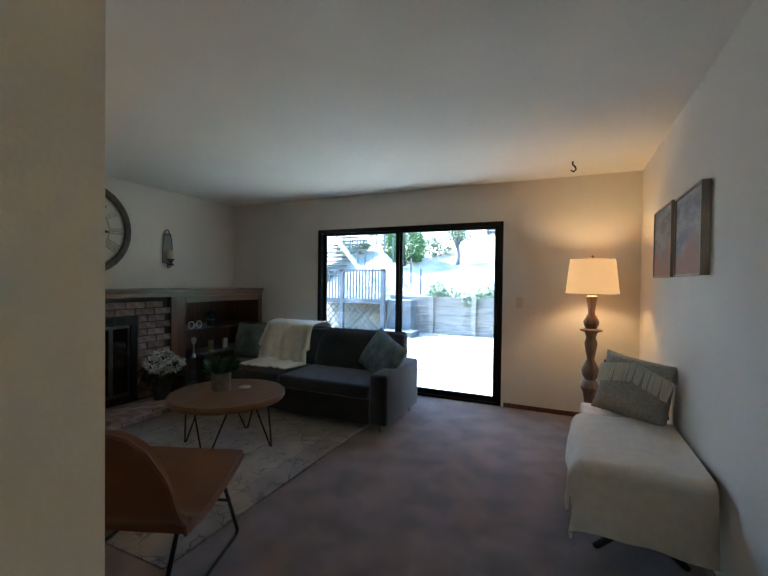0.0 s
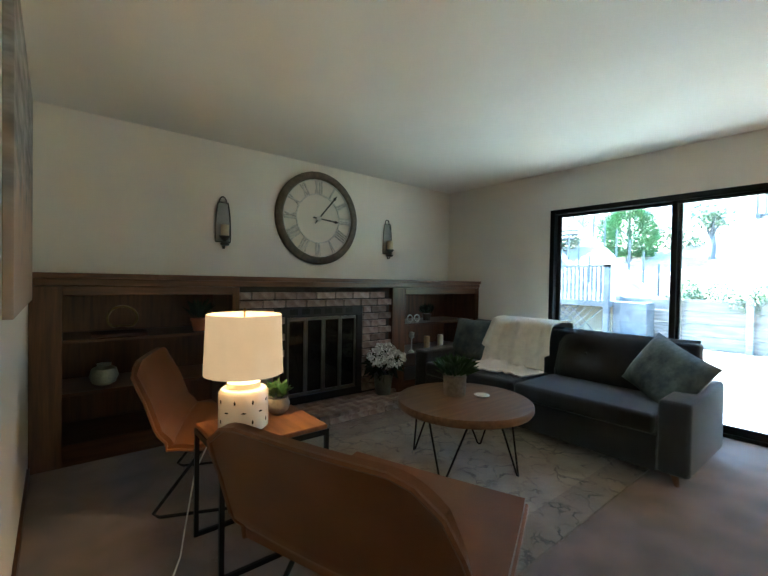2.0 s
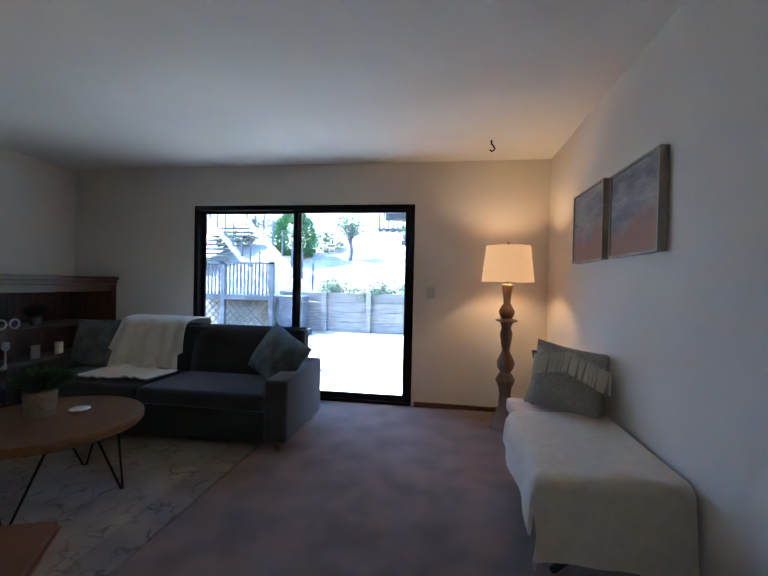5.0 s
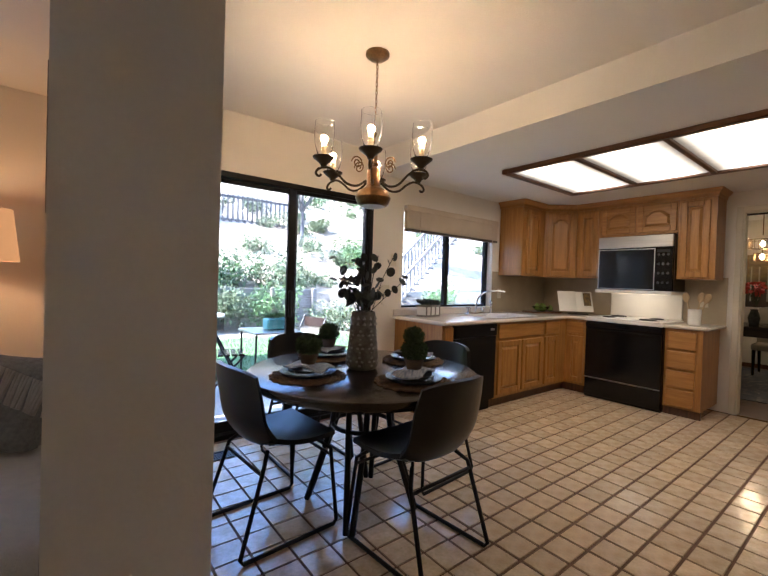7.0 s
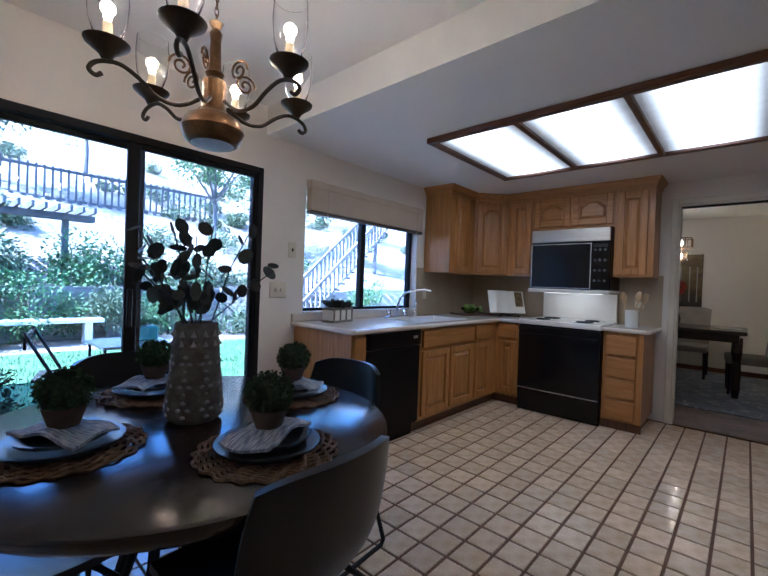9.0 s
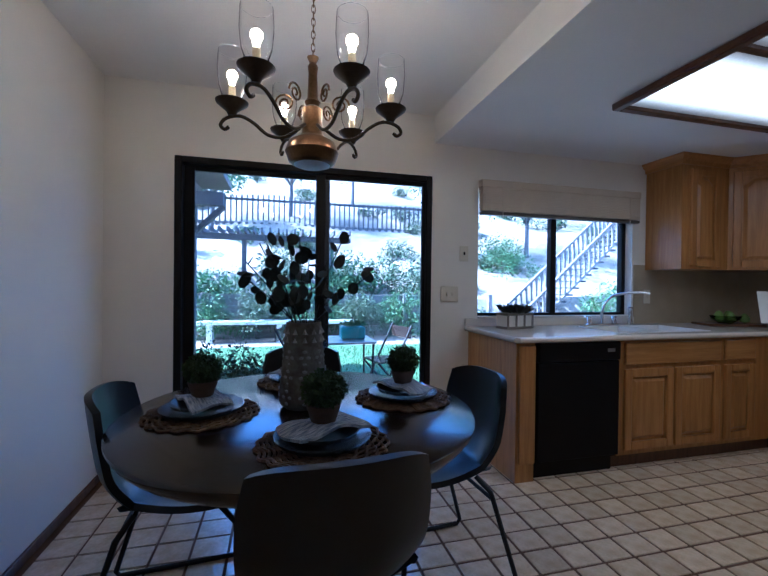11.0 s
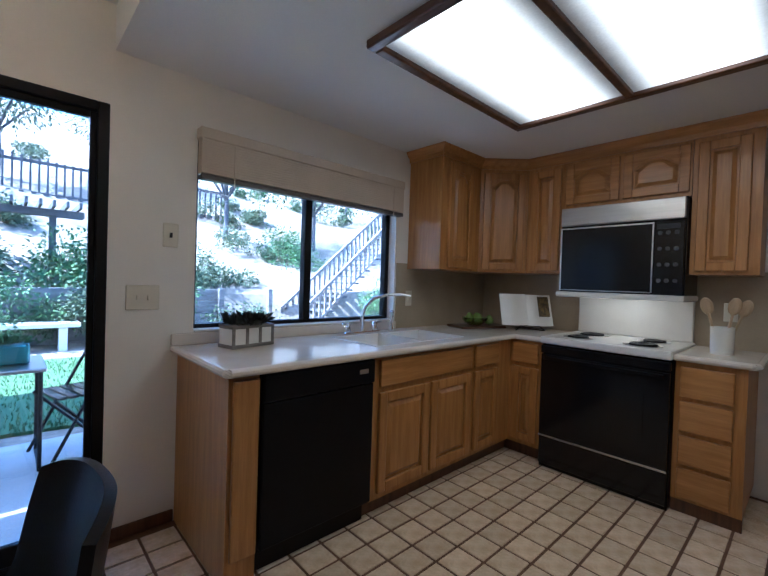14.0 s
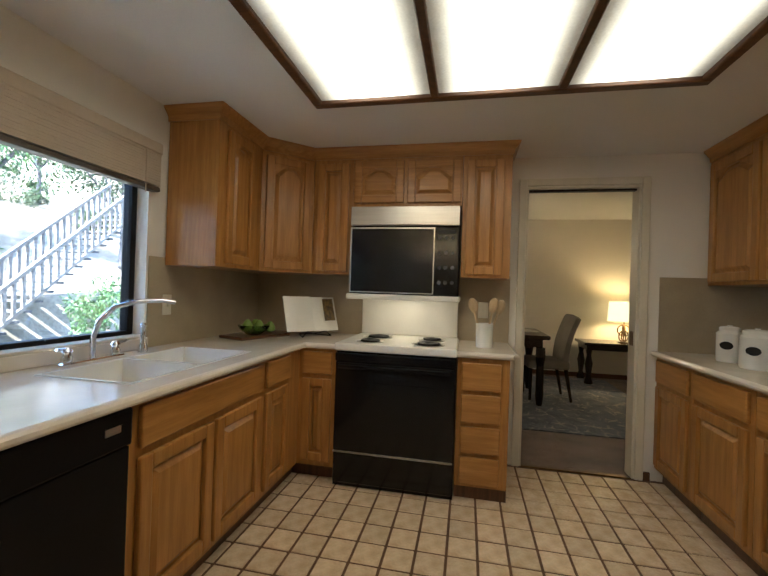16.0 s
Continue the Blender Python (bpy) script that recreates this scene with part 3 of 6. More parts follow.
HOODGLOW = mat("hood_lens", (0.8, 0.7, 0.5), 0.4, emit=((1.0, 0.78, 0.5), 0.3), bump=0)
for y in (3.25, 3.58):
    part("hood_light", boxes((6.25, 6.40, y - 0.1, y + 0.1, 1.196, 1.202)), HOODGLOW, m, "lit warm lamp lens")
lamp("hood_lamp", (6.30, 3.42, 1.16), 0.07, (1.0, 0.80, 0.55), 0.08)

# wall cabinets
def crown(bm, pts):
    """A flared crown moulding along a plan line, from 2.215 up to the ceiling."""
    prof = ((0.0, 2.205), (0.008, 2.205), (0.012, 2.235), (0.045, 2.272), (0.048, 2.284), (0.0, 2.284))
    rows = []
    for i, p in enumerate(pts):
        a, b = Vector(pts[max(i - 1, 0)]), Vector(pts[min(i + 1, len(pts) - 1)])
        n1 = (Vector(p) - a) if i else (b - Vector(p))
        n2 = (b - Vector(p)) if i < len(pts) - 1 else n1
        n1, n2 = Vector((n1.y, -n1.x)).normalized(), Vector((n2.y, -n2.x)).normalized()
        n = (n1 + n2) / max(0.3, 1 + n1.dot(n2))
        rows.append([bm.verts.new((p[0] + n.x * d, p[1] + n.y * d, z)) for d, z in prof])
    for a, b in zip(rows, rows[1:]):
        for k in range(len(prof)):
            bm.faces.new((a[k], a[(k + 1) % len(prof)], b[(k + 1) % len(prof)], b[k]))
    bm.faces.new(rows[0])
    bm.faces.new(rows[-1][::-1])
    return bm


UB, UT = 1.372, 2.205
c = thing("wall_cabinet", "honey oak wall cabinet beside the window", "cabinet", group="wall cabinets")
part("body", boxes((5.45, 5.94, 4.385, 4.71, UB, 2.28)), OAK, c)
front("door", c, "x", 5.53, 5.83, UB + 0.02, UT - 0.03, 4.385, -1, True)
c = thing("corner_wall_cabinet", "honey oak diagonal corner wall cabinet with arched door", "cabinet", group="wall cabinets")
bm = bmesh.new()
prof = [(5.945, 4.385), (6.215, 4.115), (6.54, 4.115), (6.54, 4.71), (5.945, 4.71)]
lo = [bm.verts.new((x, y, UB)) for x, y in prof]
hi = [bm.verts.new((x, y, 2.28)) for x, y in prof]
bm.faces.new(lo[::-1])
bm.faces.new(hi)
for k in range(5):
    bm.faces.new((lo[k], lo[(k + 1) % 5], hi[(k + 1) % 5], hi[k]))
part("body", bm, OAK, c)
d = front("door", c, "x", -0.165, 0.165, UB + 0.02, UT - 0.03, 0.0, -1, True)
d.matrix_world = pose(6.08, 4.25, 0, 0, 0, -45)
c = thing("narrow_wall_cabinet", "narrow honey oak wall cabinet", "cabinet", group="wall cabinets")
part("body", boxes((6.215, 6.54, 3.812, 4.11, UB, 2.28)), OAK, c)
front("door", c, "y", 3.84, 4.075, UB + 0.02, UT - 0.03, 6.215, -1)
c = thing("over_range_cabinet", "honey oak cabinet with two arched doors above the microwave", "cabinet", group="wall cabinets")
part("body", boxes((6.215, 6.54, 3.035, 3.81, 1.86, 2.28)), OAK, c)
front("door", c, "y", 3.44, 3.80, 1.885, UT - 0.02, 6.215, -1, True, OAKY)
front("door", c, "y", 3.045, 3.415, 1.885, UT - 0.02, 6.215, -1, True, OAKY)
c = thing("end_wall_cabinet", "honey oak wall cabinet ending the range wall", "cabinet", group="wall cabinets")
part("body", boxes((6.215, 6.54, 2.71, 3.032, UB, 2.28)), OAK, c)
front("door", c, "y", 2.76, 3.005, UB + 0.02, UT - 0.03, 6.215, -1)
single("crown_moulding", crown(bmesh.new(), [(5.45, 4.715), (5.45, 4.385), (5.945, 4.385), (6.215, 4.115), (6.215, 2.71), (6.545, 2.71)]), OAKY, "honey oak crown moulding along the wall cabinets", "moulding", "structure")

# south run
for k, (a, b) in enumerate(((6.08, 6.54), (5.56, 6.075), (5.03, 5.555))):
    c = thing("south_base_cabinet", "honey oak base cabinet with drawer over door", "cabinet", group="base cabinets")
    part("body", boxes((a, b, 0.97, 1.675, 0.1, 0.87)), OAK, c)
    part("toe_kick", boxes((a, b, 1.60, 1.62, 0.0, 0.1)), DARKWOOD, c)
    front("drawer", c, "x", a + 0.03, b - 0.03, 0.70, 0.85, 1.675, 1, material=OAKH)
    front("door", c, "x", a + 0.03, b - 0.03, 0.13, 0.67, 1.675, 1)
wt = thing("south_worktop", "cream worktop along the wall beside the doorway", "worktop")
part("slab", boxes((5.02, 6.54, 0.97, 1.70, 0.872, CT)), COUNTER, wt)
part("front_edge", tube([(5.02, 1.70, 0.889), (6.54, 1.70, 0.889)], 0.0185, 10), COUNTER, wt)
c = thing("south_wall_cabinet", "honey oak wall cabinet over the canisters", "cabinet", group="wall cabinets")
part("body", boxes((5.05, 6.53, 0.97, 1.385, 1.37, 2.28)), OAK, c)
for a, b in ((6.03, 6.50), (5.54, 6.01), (5.07, 5.52)):
    front("door", c, "x", a, b, UB + 0.02, UT - 0.03, 1.385, 1, True)
single("south_crown_moulding", crown(bmesh.new(), [(6.53, 1.385), (5.05, 1.385)]), OAKH, "honey oak crown moulding over the canisters", "moulding", "structure")
fr = thing("refrigerator", "pale grey refrigerator with dark trim beside the counter", "refrigerator")
GREY = mat("grey_enamel", (0.42, 0.41, 0.39), 0.35, vary=0.03, bump=0.05)
part("body", boxes((4.15, 5.0, 0.98, 1.80, 0.08, 1.70)), GREY, fr)
part("door", boxes((4.15, 5.0, 1.83, 1.895, 0.10, 1.12), bevel=0.012, seg=2), GREY, fr)
part("freezer_door", boxes((4.15, 5.0, 1.83, 1.895, 1.135, 1.70), bevel=0.012, seg=2), GREY, fr)
part("gasket", boxes((4.16, 4.99, 1.80, 1.83, 0.1, 1.69)), BLACK, fr)
part("base_grille", boxes((4.16, 4.99, 1.74, 1.80, 0.0, 0.085)), BLACK, fr, "black base grille")
part("handle", boxes((4.18, 4.205, 1.895, 1.93, 1.16, 1.42), bevel=0.006), BLACK, fr)

# luminous ceiling panel
lp = thing("ceiling_light", "long fluorescent ceiling light with three lit diffusers", "ceiling light")
PX0, PX1, PY0, PY1 = 4.225, 5.49, 1.94, 3.825
PZ = 2.285
part("frame", boxes((PX0, PX0 + 0.05, PY0, PY1, PZ - 0.04, PZ), (PX1 - 0.05, PX1, PY0, PY1, PZ - 0.04, PZ), (PX0 + 0.05, PX1 - 0.05, PY0, PY0 + 0.05, PZ - 0.04, PZ), (PX0 + 0.05, PX1 - 0.05, PY1 - 0.05, PY1, PZ - 0.04, PZ), bevel=0.006), DARKWOODY, lp, "dark-stained wooden frame")


def diffuser_mat():
    m = mat("lit_diffuser", (0.8, 0.8, 0.78), 0.5, bump=0.05)
    n, l = m.node_tree.nodes, m.node_tree.links
    b = n["Principled BSDF"]
    co = n.new("ShaderNodeTexCoord")
    sp = n.new("ShaderNodeSeparateXYZ")
    l.new(co.outputs["Generated"], sp.inputs[0])
    mth = n.new("ShaderNodeMath")
    mth.operation = "PINGPONG"
    mth.inputs[1].default_value = 0.5
    l.new(sp.outputs["Y"], mth.inputs[0])
    mr = n.new("ShaderNodeMapRange")
    mr.interpolation_type = "SMOOTHSTEP"
    mr.inputs[2].default_value, mr.inputs[3].default_value, mr.inputs[4].default_value = 0.46, 0.014, 0.50
    l.new(mth.outputs[0], mr.inputs[0])
    l.new(mr.outputs[0], b.inputs["Emission Strength"])
    b.inputs["Emission Color"].default_value = (1.0, 0.82, 0.57, 1)
    return m


DIFFUSER = diffuser_mat()
ys = [PY0 + 0.05, 2.57, 3.175, PY1 - 0.05]
for k in range(3):
    part("diffuser", boxes((PX0 + 0.05, PX1 - 0.05, ys[k] + (0.02 if k else 0), ys[k + 1] - (0.02 if k < 2 else 0), PZ - 0.018, PZ - 0.006)), DIFFUSER, lp, "lit translucent panel")
    if k:
        part("divider", boxes((PX0 + 0.05, PX1 - 0.05, ys[k] - 0.02, ys[k] + 0.02, PZ - 0.038, PZ), bevel=0.004), DARKWOOD, lp)

# ---- living room ----
rng = random.Random(5)
MX = -3.57
lb = thing("left_bookcase", "dark-stained built-in bookcase with open shelves beside the fireplace", "bookcase", group="built-in bookcases")
part("back_panel", boxes((-4.115, -4.10, 0.96, 2.255, 0, 1.175)), DARKWOOD, lb)
part("stile", boxes((-4.10, MX, 0.96, 1.125, 0, 1.175), bevel=0.003), DARKWOOD, lb)
part("stile", boxes((-4.10, MX, 2.20, 2.258, 0, 1.175), bevel=0.003), DARKWOOD, lb)
part("base", boxes((-4.10, MX - 0.005, 1.125, 2.20, 0, 0.14), bevel=0.003), DARKWOODY, lb)
for z in (0.47, 0.82):
    part("shelf", boxes((-4.10, MX - 0.03, 1.125, 2.20, z - 0.02, z), bevel=0.003), DARKWOODY, lb)
part("header", boxes((MX - 0.03, MX, 1.125, 2.20, 1.115, 1.175), bevel=0.003), DARKWOODY, lb)
rb = thing("right_bookcase", "dark-stained built-in bookcase with candles and ornaments", "bookcase", group="built-in bookcases")
part("back_panel", boxes((-4.115, -4.10, 3.905, 5.385, 0, 1.175)), DARKWOOD, rb)
part("stile", boxes((-4.10, MX, 3.905, 4.09, 0, 1.175), bevel=0.003), DARKWOOD, rb)
part("stile", boxes((-4.10, MX, 5.31, 5.385, 0, 1.175), bevel=0.003), DARKWOOD, rb)
part("base", boxes((-4.10, MX - 0.005, 4.09, 5.31, 0, 0.14), bevel=0.003), DARKWOODY, rb)
for z in (0.43, 0.77):
    part("shelf", boxes((-4.10, MX - 0.02, 4.09, 5.31, z - 0.02, z), bevel=0.003), DARKWOODY, rb)
part("header", boxes((MX - 0.03, MX, 4.09, 5.31, 1.10, 1.175), bevel=0.003), DARKWOODY, rb)
mt = thing("mantel", "long dark-stained wooden mantel across fireplace and bookcases", "mantel")
part("shelf", boxes((-4.118, MX + 0.035, 0.96, 5.385, 1.225, 1.262), bevel=0.006, seg=2), DARKWOODY, mt)
part("fascia", boxes((-4.10, MX + 0.012, 0.96, 5.385, 1.178, 1.225), bevel=0.004), DARKWOODY, mt)

fp = thing("fireplace", "brick fireplace with black firebox and folding glass doors", "fireplace", kind="structure")
part("core", boxes((-4.10, -3.625, 2.262, 2.62, 0, 1.175), (-4.10, -3.625, 3.54, 3.90, 0, 1.175), (-4.10, -3.625, 2.62, 3.54, 1.0, 1.175), (-4.10, -4.0, 2.62, 3.54, 0.0, 1.0)), MORTAR, fp)
part("hearth_bed", boxes((-3.62, -3.225, 2.30, 3.90, 0, 0.07)), MORTAR, fp)
ins = part("firebox", boxes((-3.66, -3.60, 2.63, 3.53, 0.10, 0.17), (-3.66, -3.60, 2.63, 3.53, 0.90, 0.995), (-3.66, -3.60, 2.63, 2.70, 0.17, 0.90), (-3.66, -3.60, 3.46, 3.53, 0.17, 0.90), bevel=0.004), SOOT, fp, "black metal fireplace surround")
part("vent_slots", boxes(*[(-3.601, -3.598, 2.72 + k * 0.12, 2.80 + k * 0.12, 0.925, 0.975) for k in range(6)]), BLACK, ins)
DOORGLASS = mat("smoked_glass", (0.02, 0.018, 0.016), 0.06, bump=0)
DULLBRASS = mat("tarnished_trim", (0.20, 0.18, 0.15), 0.35, 0.9, 0.2)
for a, b in ((2.705, 2.89), (2.893, 3.078), (3.082, 3.267), (3.27, 3.455)):
    g = part("glass_door", boxes((-3.635, -3.628, a, b, 0.175, 0.895)), DOORGLASS, fp, "smoked glass fireplace door")
    part("door_frame", boxes((-3.628, -3.612, a, a + 0.018, 0.175, 0.895), (-3.628, -3.612, b - 0.018, b, 0.175, 0.895), (-3.628, -3.612, a + 0.018, b - 0.018, 0.865, 0.895), (-3.628, -3.612, a + 0.018, b - 0.018, 0.175, 0.2), bevel=0.002), DULLBRASS, g)


def disc_on_wall(name, parent, y, z, r0, r1, x0, x1, material, seg=64):
    bm = lathe([(r0, 0), (r1, 0), (r1, x1 - x0), (r0, x1 - x0), (r0, 0)], seg)
    ob = part(name, bm, material, parent, smooth=False)
    ob.matrix_local = pose(x0, y, z, 0, 90, 0)
    return ob


ck = thing("wall_clock", "large round wall clock with open silver roman numerals", "clock", pose(-4.115, 3.285, 1.905))
CLOCKRIM = mat("weathered_bronze_rim", (0.16, 0.125, 0.085), 0.5, 0.4, 0.2, 20)
NUMERAL = mat("pewter", (0.82, 0.80, 0.74), 0.45, 0.15, 0.15, 30)
part("rim", lathe([(0.415, 0.0), (0.495, 0.0), (0.495, 0.03), (0.475, 0.045), (0.43, 0.045), (0.415, 0.03), (0.415, 0.0)], 72), CLOCKRIM, ck, "weathered bronze rim", True).matrix_local = pose(0, 0, 0, 0, 90, 0)
for r0 in (0.405, 0.255):
    part("inner_ring", lathe([(r0, 0.01), (r0 + 0.012, 0.01), (r0 + 0.012, 0.022), (r0, 0.022), (r0, 0.01)], 72), NUMERAL, ck).matrix_local = pose(0, 0, 0, 0, 90, 0)
for k, s in enumerate(("XII", "I", "II", "III", "IIII", "V", "VI", "VII", "VIII", "IX", "X", "XI")):
    bm = bmesh.new()
    pitch = 0.026
    width = {"I": 1, "V": 1.7, "X": 1.7}
    u = -sum(width[ch] for ch in s) * pitch / 2
    for ch in s:
        w = width[ch] * pitch
        mid_u = u + w / 2
        lines = {"I": [(0, 0)], "V": [(-0.016, 0), (0.016, 0)], "X": [(-0.016, 0.016), (0.016, -0.016)]}[ch]
        for top, bot in lines:
            rod(bm, (0.016, mid_u + top, 0.40), (0.016, mid_u + bot, 0.265), 0.0105 if ch == "I" else 0.0085, seg=6)
        u += w
    part("numeral", bm, NUMERAL, ck).matrix_local = pose(0, 0, 0, -30 * k, 0, 0)
part("hub", lathe([(0.03, 0.01), (0.03, 0.03), (0.01, 0.034)], 20), NUMERAL, ck).matrix_local = pose(0, 0, 0, 0, 90, 0)
for nm, ln, ang in (("hour_pointer", 0.21, 95), ("minute_pointer", 0.30, 40)):
    bm = boxes((0.024, 0.028, -0.008, 0.008, -0.07, ln))
    rod(bm, (0.026, 0, ln), (0.026, 0, ln + 0.05), 0.018, 0.001, 6)
    part(nm, bm, IRON, ck).matrix_local = pose(0, 0, 0, -ang, 0, 0)

PLATE = mat("dull_pewter", (0.34, 0.34, 0.31), 0.4, 0.5, 0.12)
CANDLE = mat("cream_wax", (0.72, 0.62, 0.38), 0.5, vary=0.05, bump=0.05)
SCONCE = mat("dark_pewter", (0.11, 0.10, 0.085), 0.45, 0.4, 0.2)
for y in (2.285, 4.252):
    s = thing("wall_sconce", "dark metal wall sconce holding a cream candle", "sconce", pose(-4.118, y, 1.55), group="sconces beside the clock")
    pl = sheet(lambda u, v: (0.012 + 0.004 * math.cos(math.pi * (u - 0.5)), (u - 0.5) * 0.13 * (1 - 0.35 * v ** 3), 0.03 + 0.36 * v), 8, 8, 0.006)
    part("back_plate", pl, PLATE, s, "dull pewter back plate")
    part("plate_rim", tube([(0.02, b * 0.068 * (1 - 0.35 * v ** 3), 0.03 + 0.36 * v) for b, v in [(-1, k / 8) for k in range(9)] + [(1, 1 - k / 8) for k in range(9)]], 0.006, 6, True), SCONCE, s)
    part("top_loop", tube([(0.012, 0.03 * math.cos(a) , 0.40 + 0.045 * math.sin(a)) for a in [k * math.pi / 10 for k in range(-1, 12)]], 0.006, 6), SCONCE, s)
    part("cup", lathe([(0.008, -0.06), (0.035, -0.055), (0.04, -0.035), (0.012, -0.02), (0.03, 0.0), (0.045, 0.02), (0.05, 0.03), (0.04, 0.03)], 20, (0.075, 0, 0.05)), SCONCE, s, smooth=True)
    part("scroll", tube([(0.01, 0, 0.03), (0.03, 0, -0.03), (0.06, 0, -0.03), (0.075, 0, 0.0)], 0.007), SCONCE, s)
    part("candle", lathe([(0.036, 0.08), (0.037, 0.18), (0.030, 0.183), (0.004, 0.178), (0.003, 0.195)], 18, (0.075, 0, 0)), CANDLE, s, "cream pillar candle", True)

# on the shelves
TERRA = mat("terracotta", (0.45, 0.17, 0.08), 0.8, vary=0.1)
CELADON = mat("celadon_glaze", (0.30, 0.36, 0.34), 0.3, vary=0.15, scale=20)
PAPER = mat("book_cover", (0.09, 0.05, 0.045), 0.6)


def potted(name, label, at, pot_profile, pot_mat, crown_bm, leaf_mat, pot_label):
    t = thing(name, label, "plant", at)
    part("pot", lathe(pot_profile, 28), pot_mat, t, pot_label, True)
    top = pot_profile[-1]
    part("soil", lathe([(top[0] * 0.99, top[1] - 0.012), (top[0] * 0.9, top[1] - 0.008)], 20), SOIL, t)
    part("foliage", crown_bm, leaf_mat, t, "green leaves")
    return t


def tuft(r, n, rg, up=0.6, length=0.09, z=0.08, width=0.16):
    bm = bmesh.new()
    spots = []
    for _ in range(n):
        a = rg.uniform(0, 6.283)
        k = rg.uniform(0, r)
        spots.append(((k * math.cos(a), k * math.sin(a), z + rg.uniform(0, up) * 0.06), (math.cos(a) * rg.uniform(0.1, 1), math.sin(a) * rg.uniform(0.1, 1), up + rg.uniform(0, 0.6))))
    return leaves(bm, spots, rg, length, width, 0.15)


single("small_pot_vase", lathe([(0.03, 0), (0.07, 0.02), (0.088, 0.07), (0.075, 0.12), (0.04, 0.14), (0.045, 0.155), (0.035, 0.155)], 28), CELADON, "round grey-green ceramic vase on the shelf", "vase", smooth=True, at=pose(-3.74, 1.36, 0.47))
potted("shelf_plant", "small dark plant in a terracotta pot on the shelf", pose(-3.72, 1.99, 0.82), [(0.045, 0), (0.06, 0.08), (0.066, 0.08), (0.066, 0.10), (0.055, 0.10)], TERRA, tuft(0.04, 70, rng, 0.9, 0.14, 0.09), DKGREEN, "terracotta pot")
bk = thing("stacked_book", "flat dark book lying on the shelf", "book", pose(-3.75, 1.45, 0.82))
part("cover", boxes((-0.11, 0.11, -0.17, 0.17, 0, 0.022), bevel=0.002), PAPER, bk)
kn = single("knot_ornament", tube([(0.02 * math.sin(3 * a), 0.085 * math.sin(a) + 0.02 * math.sin(2 * a), 0.09 + 0.07 * math.cos(a) + 0.025 * math.cos(2 * a)) for a in [k * 6.2832 / 40 for k in range(40)]], 0.009, 8, True), mat("antique_gold", (0.35, 0.24, 0.10), 0.35, 0.8), "gold twisted knot ornament on a book", "ornament", smooth=True, at=pose(-3.74, 1.47, 0.842))
gl = single("glasses_ornament", tube([(0, -0.055 + 0.04 * math.cos(a), 0.05 + 0.04 * math.sin(a)) for a in [k * 6.2832 / 20 for k in range(20)]], 0.008, 8, True, tube([(0, 0.055 + 0.04 * math.cos(a), 0.05 + 0.04 * math.sin(a)) for a in [k * 6.2832 / 20 for k in range(20)]], 0.008, 8, True)), NUMERAL, "silver double ring ornament on the shelf", "ornament", smooth=True, at=pose(-3.66, 4.30, 0.77))
for y in (4.62, 4.86):
    single("pillar_candle", lathe([(0.036, 0), (0.036, 0.15), (0.03, 0.152), (0.004, 0.148)], 20), CANDLE, "cream pillar candle on the bookcase shelf", "candle", group="shelf candles", smooth=True, at=pose(-3.75, y, 0.43))
single("tulip_ornament", lathe([(0.035, 0), (0.03, 0.012), (0.008, 0.03), (0.007, 0.15), (0.03, 0.18), (0.028, 0.23), (0.015, 0.235)], 16), NUMERAL, "slim silver goblet ornament on the shelf", "ornament", smooth=True, at=pose(-3.66, 4.28, 0.43))
potted("trailing_plant", "dark leafy plant on the upper bookcase shelf", pose(-3.8, 4.66, 0.77), [(0.04, 0), (0.055, 0.07), (0.05, 0.08)], SCONCE, tuft(0.05, 90, rng, 0.6, 0.11, 0.08, 0.4), DKGREEN, "dark pot")

# flowers on the hearth
fl = thing("flower_bucket", "zinc bucket of white hydrangeas on the brick hearth", "flowers", pose(-3.46, 3.70, 0.092))
part("bucket", lathe([(0.075, 0), (0.10, 0.20), (0.106, 0.20), (0.106, 0.212), (0.095, 0.212)], 28), mat("zinc", (0.22, 0.24, 0.24), 0.5, 0.6, 0.2), fl, smooth=True)
PETAL = mat("white_petal", (0.78, 0.75, 0.68), 0.7, vary=0.06)
part("foliage", ball_leaves(0.15, 160, rng, (0, 0, 0.30), 0.09, 0.7, 0.5), DKGREEN, fl)
for q in ((0.05, -0.13, 0.40), (0.02, 0.0, 0.45), (0.05, 0.13, 0.37), (0.12, 0.05, 0.36), (-0.05, 0.10, 0.42), (0.10, -0.06, 0.36)):
    part("bloom", ball_leaves(0.085, 150, rng, q, 0.035, 0.8, 0.9), PETAL, fl, "white hydrangea bloom")

